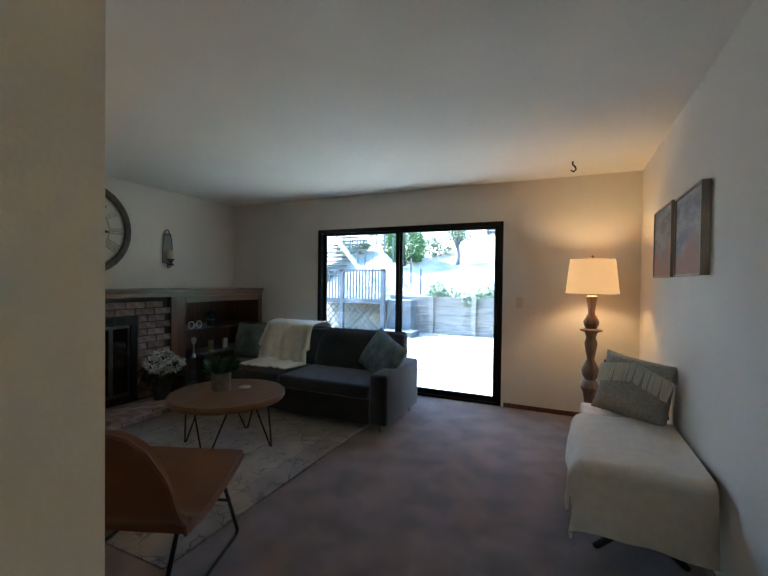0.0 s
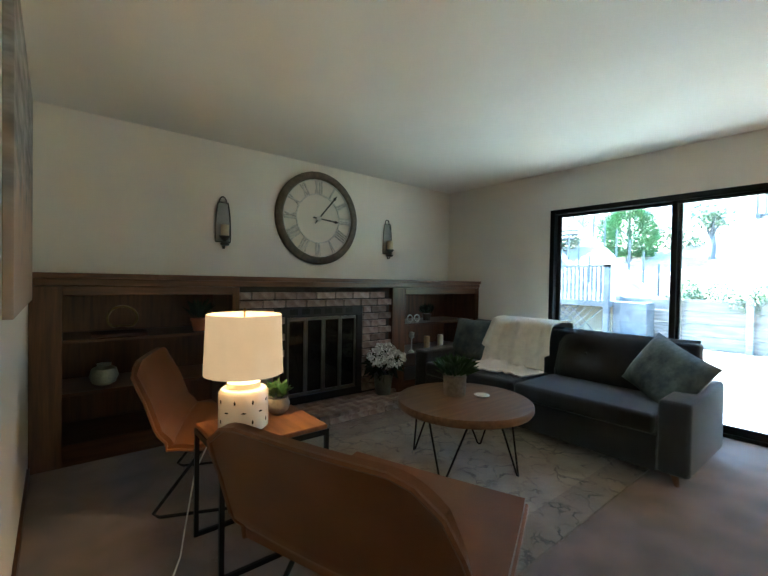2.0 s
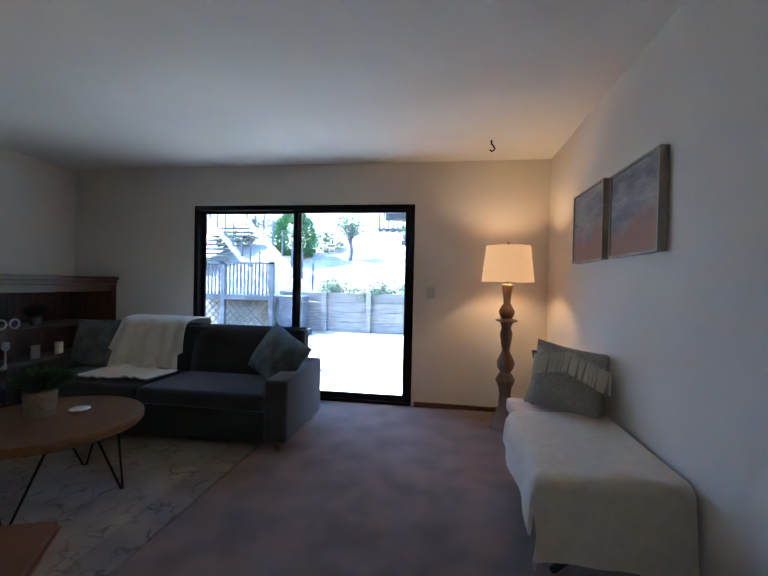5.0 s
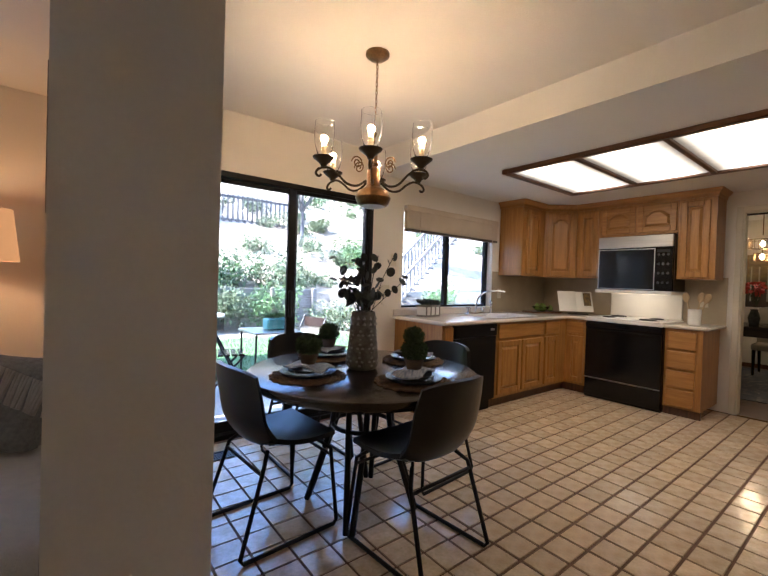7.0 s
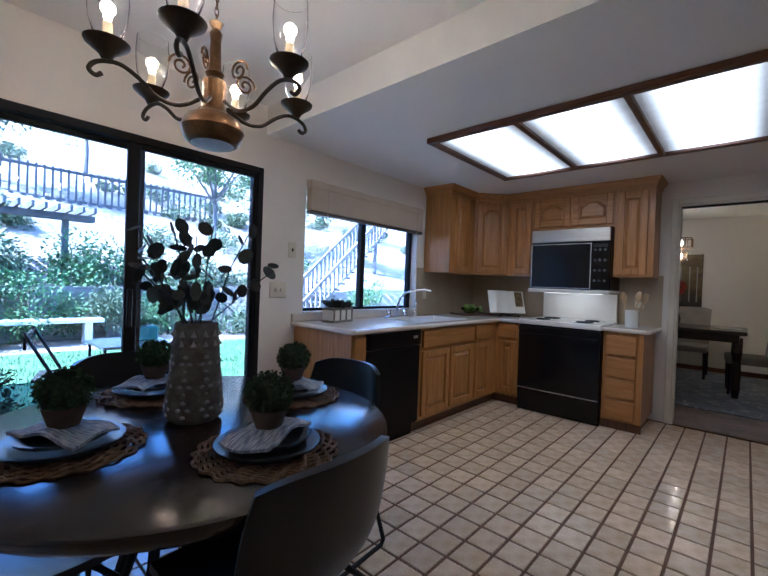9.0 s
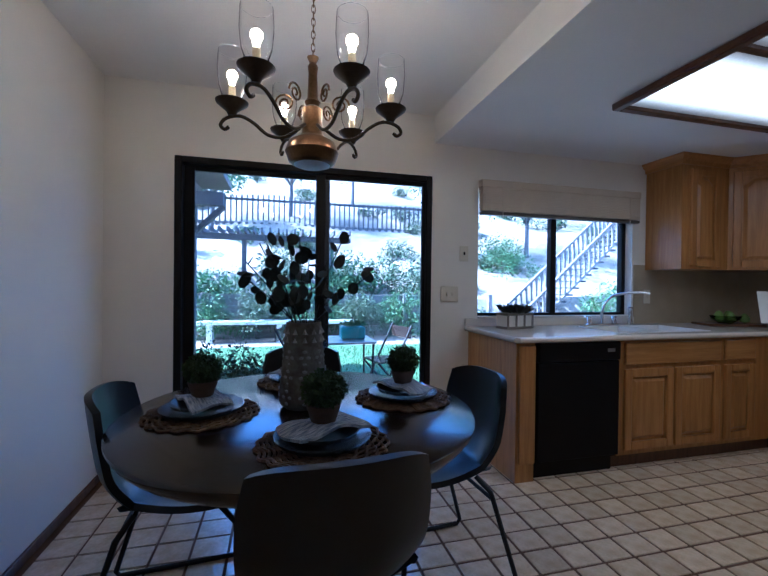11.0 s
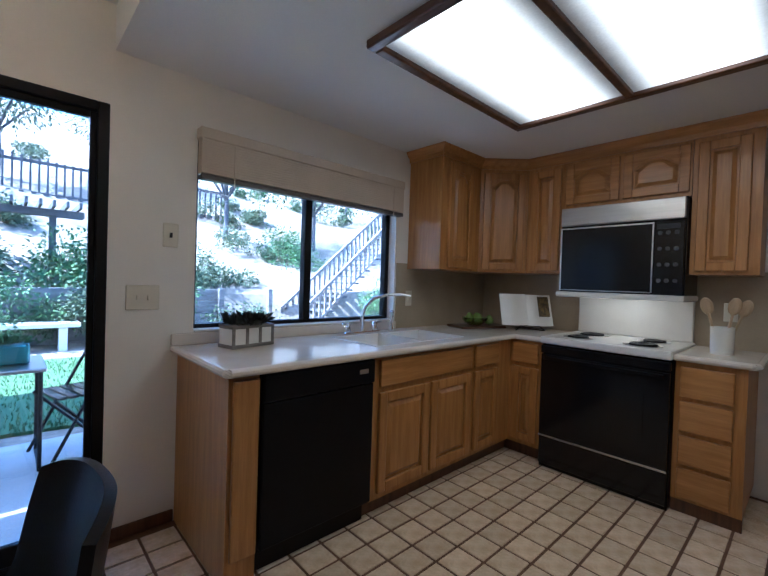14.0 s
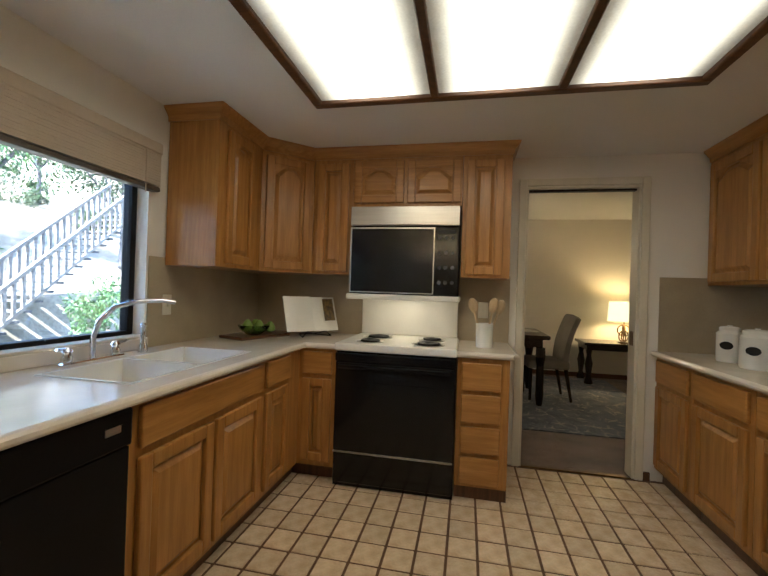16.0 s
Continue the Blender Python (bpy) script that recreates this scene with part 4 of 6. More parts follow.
# rug
def rug_mat(name, c1, c2, c3, border):
    m = mat(name, c1, 0.95, vary=0.1, scale=5, fine=300, bump=0.5, colour2=c2, sheen=0.2)
    n, l = m.node_tree.nodes, m.node_tree.links
    b = n["Principled BSDF"]
    src = b.inputs["Base Color"].links[0].from_socket
    co = n.new("ShaderNodeTexCoord")
    vor = n.new("ShaderNodeTexVoronoi")
    vor.feature = "DISTANCE_TO_EDGE"
    vor.inputs["Scale"].default_value = 9
    nz = n.new("ShaderNodeTexNoise")
    nz.inputs["Scale"].default_value, nz.inputs["Detail"].default_value = 7, 5
    l.new(co.outputs["Object"], nz.inputs["Vector"])
    wp = n.new("ShaderNodeMix")
    wp.data_type = "RGBA"
    wp.inputs[0].default_value = 0.2
    l.new(co.outputs["Object"], wp.inputs[6])
    l.new(nz.outputs["Color"], wp.inputs[7])
    l.new(wp.outputs[2], vor.inputs["Vector"])
    mr = n.new("ShaderNodeMapRange")
    mr.inputs[1].default_value, mr.inputs[2].default_value, mr.inputs[3].default_value, mr.inputs[4].default_value = 0.02, 0.07, 1, 0
    l.new(vor.outputs["Distance"], mr.inputs[0])
    worn = n.new("ShaderNodeMapRange")
    worn.inputs[1].default_value, worn.inputs[2].default_value = 0.42, 0.62
    l.new(nz.outputs["Fac"], worn.inputs[0])
    ml = n.new("ShaderNodeMath")
    ml.operation = "MULTIPLY"
    l.new(mr.outputs[0], ml.inputs[0])
    l.new(worn.outputs[0], ml.inputs[1])
    mx = n.new("ShaderNodeMix")
    mx.data_type = "RGBA"
    l.new(ml.outputs[0], mx.inputs[0])
    l.new(src, mx.inputs[6])
    mx.inputs[7].default_value = (*c3, 1)
    l.new(mx.outputs[2], b.inputs["Base Color"])
    return m


RUG = rug_mat("faded_rug_pile", (0.36, 0.30, 0.22), (0.26, 0.21, 0.155), (0.11, 0.09, 0.07), 0)
rg = thing("area_rug", "faded beige patterned area rug under the coffee table", "rug")
part("field", boxes((-2.85, -1.42, 2.25, 4.40, 0.002, 0.012)), RUG, rg)
part("border", boxes((-3.05, -2.85, 2.05, 4.60, 0.001, 0.011), (-1.42, -1.215, 2.05, 4.60, 0.001, 0.011), (-2.85, -1.42, 2.05, 2.25, 0.001, 0.011), (-2.85, -1.42, 4.40, 4.60, 0.001, 0.011)), rug_mat("rug_border_pile", (0.28, 0.225, 0.17), (0.20, 0.165, 0.13), (0.07, 0.058, 0.05), 0), rg, "darker patterned border")

# sofa
so = thing("sofa", "charcoal tufted fabric sofa with slim arms and wooden legs", "sofa")
part("base", boxes((-3.18, -1.13, 4.02, 4.80, 0.07, 0.30), bevel=0.015, seg=2), SOFA, so, smooth=True)
for a, b in ((-3.17, -2.16), (-2.15, -1.14)):
    part("seat_cushion", boxes((a, b, 4.00, 4.62, 0.30, 0.43), bevel=0.035, seg=4), SOFA, so, smooth=True)
for a, b in ((-3.17, -2.155), (-2.15, -1.10)):
    def back(u, v, a=a, b=b):
        dim = sum(0.03 * math.exp(-(((u - p) * 9) ** 2 + ((v - 0.55) * 5) ** 2)) for p in (0.25, 0.75))
        edge = 0.05 * ((2 * u - 1) ** 8 + (2 * v - 1) ** 8)
        return (a + (b - a) * u, 4.60 + 0.16 * v + dim + edge, 0.40 + 0.435 * v)
    bk = part("back_cushion", sheet(back, 28, 16, 0.10), SOFA, so, smooth=True)
    for p in (0.25, 0.75):
        q = back(p, 0.55)
        part("button", lathe([(0.012, 0), (0.012, 0.004), (0.004, 0.008)], 12), SOFA, bk).matrix_world = pose(q[0], q[1] - 0.004, q[2], 90, 0, 0)
part("back_frame", boxes((-3.2, -1.09, 4.76, 4.90, 0.07, 0.815), bevel=0.03, seg=3), SOFA, so, smooth=True)
for a, b in ((-1.135, -0.955), (-3.35, -3.17)):
    bm = boxes((a, b, 4.03, 4.86, 0.07, 0.535), bevel=0.03, seg=3)
    for v in bm.verts:
        if v.co.z > 0.4:
            v.co.z += 0.035 * (v.co.y - 4.1)
    part("arm", bm, SOFA, so, smooth=True)
for x in (-1.05, -3.25):
    for y in (4.08, 4.80):
        part("leg", rod(bmesh.new(), (x, y, 0.08), (x + (0.02 if x > -2 else -0.02), y, 0.0), 0.027, 0.014, 12), TABLEWOOD, so, "tapered wooden leg")


def print_fabric(name, a, b, c):
    return mat(name, a, 0.9, vary=0.2, scale=9, fine=40, bump=0.3, colour2=b)


TEALPRINT = print_fabric("teal_print", (0.085, 0.12, 0.135), (0.20, 0.23, 0.22), 0)
for x, y, z, tilt, turn in ((-3.0, 4.50, 0.425, -20, 8), (-1.33, 4.44, 0.425, -28, -30)):
    single("throw_pillow", pillow(0.62 if x > -2 else 0.49, 0.45, 0.16), TEALPRINT, "teal and grey botanical print throw pillow on the sofa", "pillow", group="sofa pillows", smooth=True, at=pose(x, y, z, tilt, 0, turn) @ pose(0, 0, 0, 0, 18 if x > -2 else 0, 0))


def throw(u, v):
    x = -2.82 + 0.72 * u + 0.03 * math.sin(7 * v + 2 * u) + (0.10 * (0.5 - u) if v > 0.6 else 0)
    w = 0.012 * math.sin(16 * u + 4 * v) + 0.008 * math.sin(31 * u)
    if v < 0.2:
        return (x, 4.93, 0.62 + 0.25 * v / 0.2 + w)
    if v < 0.32:
        k = (v - 0.2) / 0.12
        return (x, 4.93 - 0.31 * k, 0.87 + 0.02 * math.sin(math.pi * k))
    if v < 0.75:
        k = (v - 0.32) / 0.43
        return (x, 4.60 - 0.15 * k + w, 0.865 - 0.405 * k)
    k = (v - 0.75) / 0.25
    return (x, 4.44 - 0.34 * k - 0.03 * math.sin(6 * u), 0.452 + abs(w))


single("sofa_throw", sheet(throw, 36, 44, 0.012), CREAM, "cream knitted throw draped over the sofa back", "blanket", smooth=True)

# coffee table
TX, TY = -2.04, 3.25
ct = thing("coffee_table", "round walnut coffee table on black hairpin legs", "coffee table", pose(TX, TY, 0.012))
part("tabletop", lathe([(0.40, 0.385), (0.445, 0.39), (0.455, 0.405), (0.455, 0.43), (0.448, 0.44), (0.0, 0.44)], 64), TABLEWOOD, ct, smooth=True)
for k in range(4):
    a = radians(20 + 90 * k)
    c_, s_ = math.cos(a), math.sin(a)
    f = lambda r, t, z: (r * c_ - t * s_, r * s_ + t * c_, z)
    part("hairpin_leg", tube([f(0.28, -0.14, 0.39), f(0.365, -0.012, 0.012), f(0.37, 0, 0.005), f(0.365, 0.012, 0.012), f(0.28, 0.14, 0.39)], 0.0065, 8), IRON, ct)
WHITEWASH = mat("speckled_stone_pot", (0.30, 0.25, 0.20), 0.8, vary=0.15, scale=30)
potted("fern_pot", "green fern in a stone pot on the coffee table", pose(-2.15, 3.28, 0.452), [(0.075, 0), (0.082, 0.14), (0.074, 0.14)], WHITEWASH, tuft(0.07, 330, random.Random(3), 0.55, 0.13, 0.13, 0.22), GREEN, "stone-coloured pot")
single("coaster_dish", lathe([(0.03, 0), (0.055, 0.015), (0.05, 0.02), (0.02, 0.028)], 24), WHITE, "small white ceramic dish on the coffee table", "dish", smooth=True, at=pose(-1.99, 3.38, 0.452))


def lounge(at):
    c = thing("lounge_chair", "tan leather lounge chair with black sled frame", "chair", at, group="tan lounge chairs")

    def shell(u, v):
        x = (u - 0.5) * 2
        wide = 0.335 + 0.03 * math.sin(math.pi * v)
        if v < 0.5:
            k = v / 0.5
            y, z = 0.34 - 0.62 * k, 0.425 - 0.06 * k + 0.02 * (1 - k) ** 3
        else:
            k = (v - 0.5) / 0.5
            y, z = -0.28 - 0.16 * k, 0.365 + 0.475 * k
        bend = 0.05 * math.sin(math.pi * min(1, max(0, (v - 0.38) / 0.24))) if 0.38 < v < 0.62 else 0
        flare = 0.018 * x * x * (1 if v > 0.5 else 0.3)
        taper = 1 - 0.03 * max(0, v - 0.85) / 0.15
        z -= 0.06 * max(0, (abs(x) - 0.6) / 0.4) ** 2.5 * max(0, v - 0.8) / 0.2
        return (x * wide * taper, y + flare * (1 if v > 0.5 else 0) + bend * 0.5, z + bend * 0.6 + (flare * 0.4 if v <= 0.5 else 0))
    part("shell", sheet(shell, 30, 32, 0.028), LEATHER, c, smooth=True)
    part("piping", tube([Vector(shell(1, v / 20)) + Vector((0.004, 0, 0)) for v in range(21)] + [Vector(shell(1 - u / 12, 1)) for u in range(1, 13)] + [Vector(shell(0, 1 - v / 20)) - Vector((0.004, 0, 0)) for v in range(1, 21)], 0.008, 6), LEATHER, c)
    for s in (-1, 1):
        part("sled_leg", tube([(s * 0.26, 0.26, 0.375), (s * 0.30, 0.36, 0.03), (s * 0.30, 0.34, 0.009), (s * 0.30, -0.30, 0.009), (s * 0.30, -0.33, 0.03), (s * 0.26, -0.10, 0.35)], 0.009, 8), IRON, c)
    part("cross_bar", tube([(-0.29, 0.30, 0.22), (0.29, 0.30, 0.22)], 0.008), IRON, c)
    return c


lounge(pose(-1.27, 1.94, 0.012, 0, 0, 20) @ Matrix.Diagonal((1.08, 1, 0.99, 1)))
lounge(pose(-2.74, 1.90, 0, 0, 0, -23) @ Matrix.Diagonal((1, 1, 0.95, 1)))
et = thing("end_table", "square cherry-topped end table with black metal frame", "table", pose(-2.13, 1.86, 0) @ Matrix.Diagonal((0.8, 1, 1, 1)))
part("tabletop", boxes((-0.24, 0.24, -0.25, 0.25, 0.525, 0.548), bevel=0.004), ENDWOOD, et)
part("frame", boxes((-0.245, 0.245, -0.255, -0.235, 0.50, 0.525), (-0.245, 0.245, 0.235, 0.255, 0.50, 0.525), (-0.245, -0.225, -0.235, 0.235, 0.50, 0.525), (0.225, 0.245, -0.235, 0.235, 0.50, 0.525)), IRON, et)
for x in (-0.235, 0.235):
    for y in (-0.245, 0.245):
        part("leg", boxes((x - 0.01, x + 0.01, y - 0.01, y + 0.01, 0.0, 0.50)), IRON, et)
    part("foot_bar", boxes((x - 0.01, x + 0.01, -0.235, 0.235, 0.0, 0.02)), IRON, et)


def shade_mat(name, colour, glow):
    """Linen lit from inside by the bulb."""
    m = mat(name, colour, 0.9, vary=0.04, fine=300, bump=0.2)
    b = m.node_tree.nodes["Principled BSDF"]
    b.inputs["Emission Color"].default_value, b.inputs["Emission Strength"].default_value = (*glow[0], 1), glow[1]
    return m


SHADE = shade_mat("lit_linen_shade", (0.62, 0.46, 0.33), ((1.0, 0.55, 0.27), 0.017))
AMBER = shade_mat("lit_amber_linen", (0.42, 0.25, 0.13), ((1.0, 0.46, 0.16), 0.045))
tl = thing("table_lamp", "white pierced ceramic table lamp with lit drum shade", "lamp", pose(-2.145, 1.775, 0.548))
part("base", lathe([(0.10, 0), (0.112, 0.01), (0.112, 0.17), (0.10, 0.185), (0.075, 0.19), (0.075, 0.215), (0.06, 0.22), (0.02, 0.225)], 40), WHITE, tl, smooth=True)
bm = bmesh.new()
for row, z in enumerate((0.05, 0.095, 0.14)):
    for k in range(9):
        a = (k + 0.5 * (row % 2)) * 6.2832 / 9
        m4 = Matrix.Translation((0.1125 * math.cos(a), 0.1125 * math.sin(a), z)) @ Matrix.Rotation(a, 4, "Z") @ Matrix.Diagonal((0.002, 0.005 if row != 1 else 0.012, 0.011 if row != 1 else 0.004, 1))
        bmesh.ops.create_icosphere(bm, subdivisions=1, radius=1, matrix=m4)
part("cut_outs", bm, SOOT, tl, "dark lozenge cut-outs")
part("shade", lathe([(0.178, 0.255), (0.168, 0.53), (0.165, 0.53), (0.175, 0.255), (0.178, 0.255)], 48), SHADE, tl, "lit cream drum shade", True)
part("finial", lathe([(0.004, 0.22), (0.004, 0.54), (0.012, 0.545), (0.002, 0.56)], 10), BRASS, tl)
lamp("table_lamp_bulb", (-2.145, 1.775, 0.93), 0.34, (1.0, 0.62, 0.30), 0.06)
potted("succulent_pot", "small succulent in a ribbed white pot on the end table", pose(-2.23, 1.985, 0.548), [(0.03, 0), (0.055, 0.02), (0.062, 0.055), (0.05, 0.085), (0.042, 0.085)], WHITEWASH, tuft(0.035, 60, rng, 0.5, 0.075, 0.08, 0.45), GREEN, "ribbed white pot")
single("lamp_cord", tube([(-2.3, 1.70, 0.52), (-2.36, 1.62, 0.3), (-2.38, 1.58, 0.02), (-2.2, 1.52, 0.006), (-1.9, 1.38, 0.006), (-1.7, 1.25, 0.006)], 0.004, 6), WHITE, "white lamp cord trailing over the carpet", "cord")

# lamp corner and bench
TURNED = wood("limed_oak", (0.30, 0.19, 0.105), (0.20, 0.12, 0.065), 0.6)
fl = thing("floor_lamp", "turned wooden floor lamp with lit linen shade", "lamp", pose(0.70, 4.97, 0))
part("column", lathe([(0.14, 0), (0.14, 0.03), (0.10, 0.06), (0.055, 0.20), (0.05, 0.30), (0.06, 0.36), (0.085, 0.42), (0.06, 0.47), (0.045, 0.49), (0.07, 0.53), (0.078, 0.58), (0.055, 0.63), (0.032, 0.68), (0.045, 0.76), (0.055, 0.83), (0.04, 0.88), (0.055, 0.93), (0.095, 0.945), (0.095, 0.955), (0.045, 0.965), (0.062, 1.0), (0.068, 1.03), (0.045, 1.075), (0.03, 1.10), (0.033, 1.16), (0.05, 1.26), (0.04, 1.27), (0.012, 1.275)], 32), TURNED, fl, smooth=True)
part("stem", lathe([(0.01, 1.27), (0.01, 1.62), (0.015, 1.63), (0.003, 1.645)], 12), BRASS, fl)
part("shade", lathe([(0.225, 1.29), (0.19, 1.605), (0.187, 1.605), (0.222, 1.29), (0.225, 1.29)], 48), AMBER, fl, "lit tapered linen shade", True)
lamp("floor_lamp_bulb", (0.70, 4.97, 1.46), 0.95, (1.0, 0.56, 0.24), 0.06)
bn = thing("bench", "low upholstered bench with crossed dark legs", "bench")
PINK = mat("pale_linen", (0.55, 0.47, 0.42), 0.9, vary=0.08, fine=300, bump=0.4)
part("seat", boxes((0.60, 1.09, 3.02, 4.22, 0.38, 0.47), bevel=0.02, seg=3), PINK, bn, smooth=True)
for y in (3.12, 4.10):
    part("leg", rod(bmesh.new(), (0.65, y, 0.38), (1.05, y + 0.02, 0.0), 0.018), IRON, bn)
    part("leg", rod(bmesh.new(), (1.05, y, 0.38), (0.65, y + 0.02, 0.0), 0.018), IRON, bn)


def drape(u, v):
    """Over the near end of the bench, along its seat and down its front."""
    hang = 0.27
    s = u * 1.16
    w = 0.010 * math.sin(9 * v + 2) + 0.006 * math.sin(21 * v)
    if s < hang:
        k = 1 - s / hang
        y, z = 2.955 - 0.03 * k + w * k, 0.455 - (0.25 + 0.05 * v) * k
    elif s < hang + 0.10:
        a = (s - hang) / 0.10 * math.pi / 2
        y, z = 3.005 - 0.05 * math.cos(a), 0.455 + 0.04 * math.sin(a)
    else:
        y, z = 3.005 + (s - hang - 0.10), 0.495 + w * 0.4
    if v < 0.28:
        k = 1 - v / 0.28
        drop = (0.20 if s > hang else 0.06) * (1 - 0.25 * max(0, u - 0.4)) * max(0.0, k - 0.15) / 0.85
        x = 0.60 - 0.055 * math.sin(min(1.0, k * 2.2) * math.pi / 2) - 0.02 * k + 0.012 * math.sin(15 * u)
        z -= drop + 0.012 * k
    else:
        x = 0.60 + 0.51 * (v - 0.28) / 0.72
    return (x, y, z)


single("bench_throw", sheet(drape, 48, 40, 0.012), CREAM, "cream woven blanket draped over the end of the bench", "blanket", smooth=True)
bp = thing("bench_pillow", "grey woven pillow with a tasselled band on the bench", "pillow", pose(0.86, 3.82, 0.50, -22, 0, -14) @ pose(0, 0, 0, 0, 10, 0))
part("cushion", pillow(0.44, 0.42, 0.16), mat("grey_weave", (0.55, 0.52, 0.45), 0.95, vary=0.12, scale=60, fine=110, bump=1.0), bp, smooth=True)
bm = bmesh.new()
for k in range(34):
    u = k / 33
    x = -0.21 + 0.42 * u
    z = 0.36 - 0.13 * abs(u - 0.45)
    rod(bm, (x, -0.085, z), (x + rng.uniform(-0.012, 0.012), -0.095, z - 0.13), 0.006, 0.009, 5)
part("tassels", bm, CREAM, bp, "cream tassel fringe")
single("back_pillow", pillow(0.40, 0.36, 0.13), mat("brown_velvet", (0.10, 0.06, 0.045), 0.8, sheen=0.4), "dark brown pillow behind the woven one", "pillow", smooth=True, at=pose(0.93, 4.02, 0.475, -14, 0, -10))

# pictures on the partition
def abstract(name, a, b, c):
    m = mat(name, a, 0.6, vary=0.2, scale=4, fine=24, bump=0.4, stretch=(1, 1, 3), colour2=b)
    n, l = m.node_tree.nodes, m.node_tree.links
    bs = n["Principled BSDF"]
    src = bs.inputs["Base Color"].links[0].from_socket
    co, sp, mr, mx, nz = n.new("ShaderNodeTexCoord"), n.new("ShaderNodeSeparateXYZ"), n.new("ShaderNodeMapRange"), n.new("ShaderNodeMix"), n.new("ShaderNodeTexNoise")
    nz.inputs["Scale"].default_value = 5
    l.new(co.outputs["Object"], nz.inputs["Vector"])
    l.new(co.outputs["Generated"], sp.inputs[0])
    ad = n.new("ShaderNodeMath")
    ad.inputs[1].default_value = 0.0
    l.new(sp.outputs["Z"], ad.inputs[0])
    l.new(nz.outputs["Fac"], ad.inputs[1])
    mr.inputs[1].default_value, mr.inputs[2].default_value, mr.inputs[3].default_value, mr.inputs[4].default_value = 0.75, 1.05, 1, 0
    l.new(ad.outputs[0], mr.inputs[0])
    mx.data_type = "RGBA"
    l.new(mr.outputs[0], mx.inputs[0])
    l.new(src, mx.inputs[6])
    mx.inputs[7].default_value = (*c, 1)
    l.new(mx.outputs[2], bs.inputs["Base Color"])
    return m


SEASCAPE = abstract("seascape_paint", (0.46, 0.46, 0.48), (0.22, 0.24, 0.29), (0.33, 0.18, 0.13))
SILVERWOOD = mat("champagne_frame", (0.42, 0.37, 0.30), 0.4, 0.4)
for a, b, z0, z1 in ((3.265, 3.82, 1.43, 1.91), (3.92, 4.50, 1.43, 1.93)):
    p = thing("framed_painting", "framed abstract seascape canvas on the partition", "painting", group="pair of paintings")
    part("canvas", boxes((1.105, 1.135, a + 0.015, b - 0.015, z0 + 0.015, z1 - 0.015)), SEASCAPE, p)
    part("frame", boxes((1.098, 1.138, a, a + 0.012, z0, z1), (1.098, 1.138, b - 0.012, b, z0, z1), (1.098, 1.138, a + 0.012, b - 0.012, z0, z0 + 0.012), (1.098, 1.138, a + 0.012, b - 0.012, z1 - 0.012, z1)), SILVERWOOD, p)
GREYPAINT = abstract("grey_abstract_paint", (0.42, 0.40, 0.38), (0.15, 0.14, 0.14), (0.40, 0.30, 0.22))
p = thing("large_painting", "large grey abstract canvas on the living room wall", "painting")
part("canvas", boxes((-3.39, -2.0, 0.957, 0.985, 1.10, 2.25), bevel=0.002), GREYPAINT, p)
single("ceiling_hook", tube([(0, 0, 0), (0, 0, -0.03), (0.02, 0, -0.05), (0.03, 0, -0.075), (0.01, 0, -0.095), (-0.015, 0, -0.08)], 0.007, 8), IRON, "small black plant hook screwed in the ceiling", "hook", at=pose(0.516, 4.816, 2.49))


def plate(name, label, at, toggles=1, outlet=False):
    p = thing(name, label, "switch", at)
    part("cover", boxes((-0.036 * max(1, toggles), 0.036 * max(1, toggles), -0.006, 0, -0.06, 0.06), bevel=0.003), ALMOND, p)
    for k in range(toggles):
        x = (k - (toggles - 1) / 2) * 0.046
        part("socket" if outlet else "toggle", boxes((x - 0.006, x + 0.006, -0.016, -0.006, -0.012, 0.012), bevel=0.002), ALMOND if not outlet else SOOT, p)
    return p


plate("light_switch", "almond light switch on the living room wall", pose(0.016, 5.388, 1.164))
plate("double_switch", "almond double switch plate by the sliding door", pose(3.612, 4.718, 1.15), 2)
plate("thermostat_plate", "small almond plate with a dark slot on the kitchen wall", pose(3.729, 4.718, 1.463), 1, True)
plate("wall_outlet", "almond outlet on the backsplash by the sink", pose(5.472, 4.71, 1.14))
plate("range_outlet", "almond outlet on the backsplash behind the crock", pose(6.54, 2.86, 1.14, 0, 0, -90))

# ---- breakfast area ----
DX, DY = 2.456, 3.39
dtb = thing("dining_table", "round espresso dining table on a black iron base", "table", pose(DX, DY, 0))
part("tabletop", lathe([(0.0, 0.70), (0.575, 0.70), (0.59, 0.705), (0.605, 0.72), (0.62, 0.745), (0.62, 0.755), (0.612, 0.76), (0.0, 0.76)], 80), ESPRESSO, dtb, smooth=True)
for k in range(4):
    a = radians(45 + 90 * k)
    c_, s_ = math.cos(a), math.sin(a)
    for off in (-0.05, 0.05):
        part("leg", tube([(c_ * 0.13 - s_ * off, s_ * 0.13 + c_ * off, 0.70), (c_ * 0.16 - s_ * off * 0.9, s_ * 0.16 + c_ * off * 0.9, 0.45), (c_ * 0.30 - s_ * off * 0.3, s_ * 0.30 + c_ * off * 0.3, 0.015)], 0.016, 8), IRON, dtb)
for r, z in ((0.165, 0.46), (0.15, 0.66)):
    part("ring", tube([(r * math.cos(q), r * math.sin(q), z) for q in [k * 6.2832 / 24 for k in range(24)]], 0.012, 8, True), IRON, dtb)


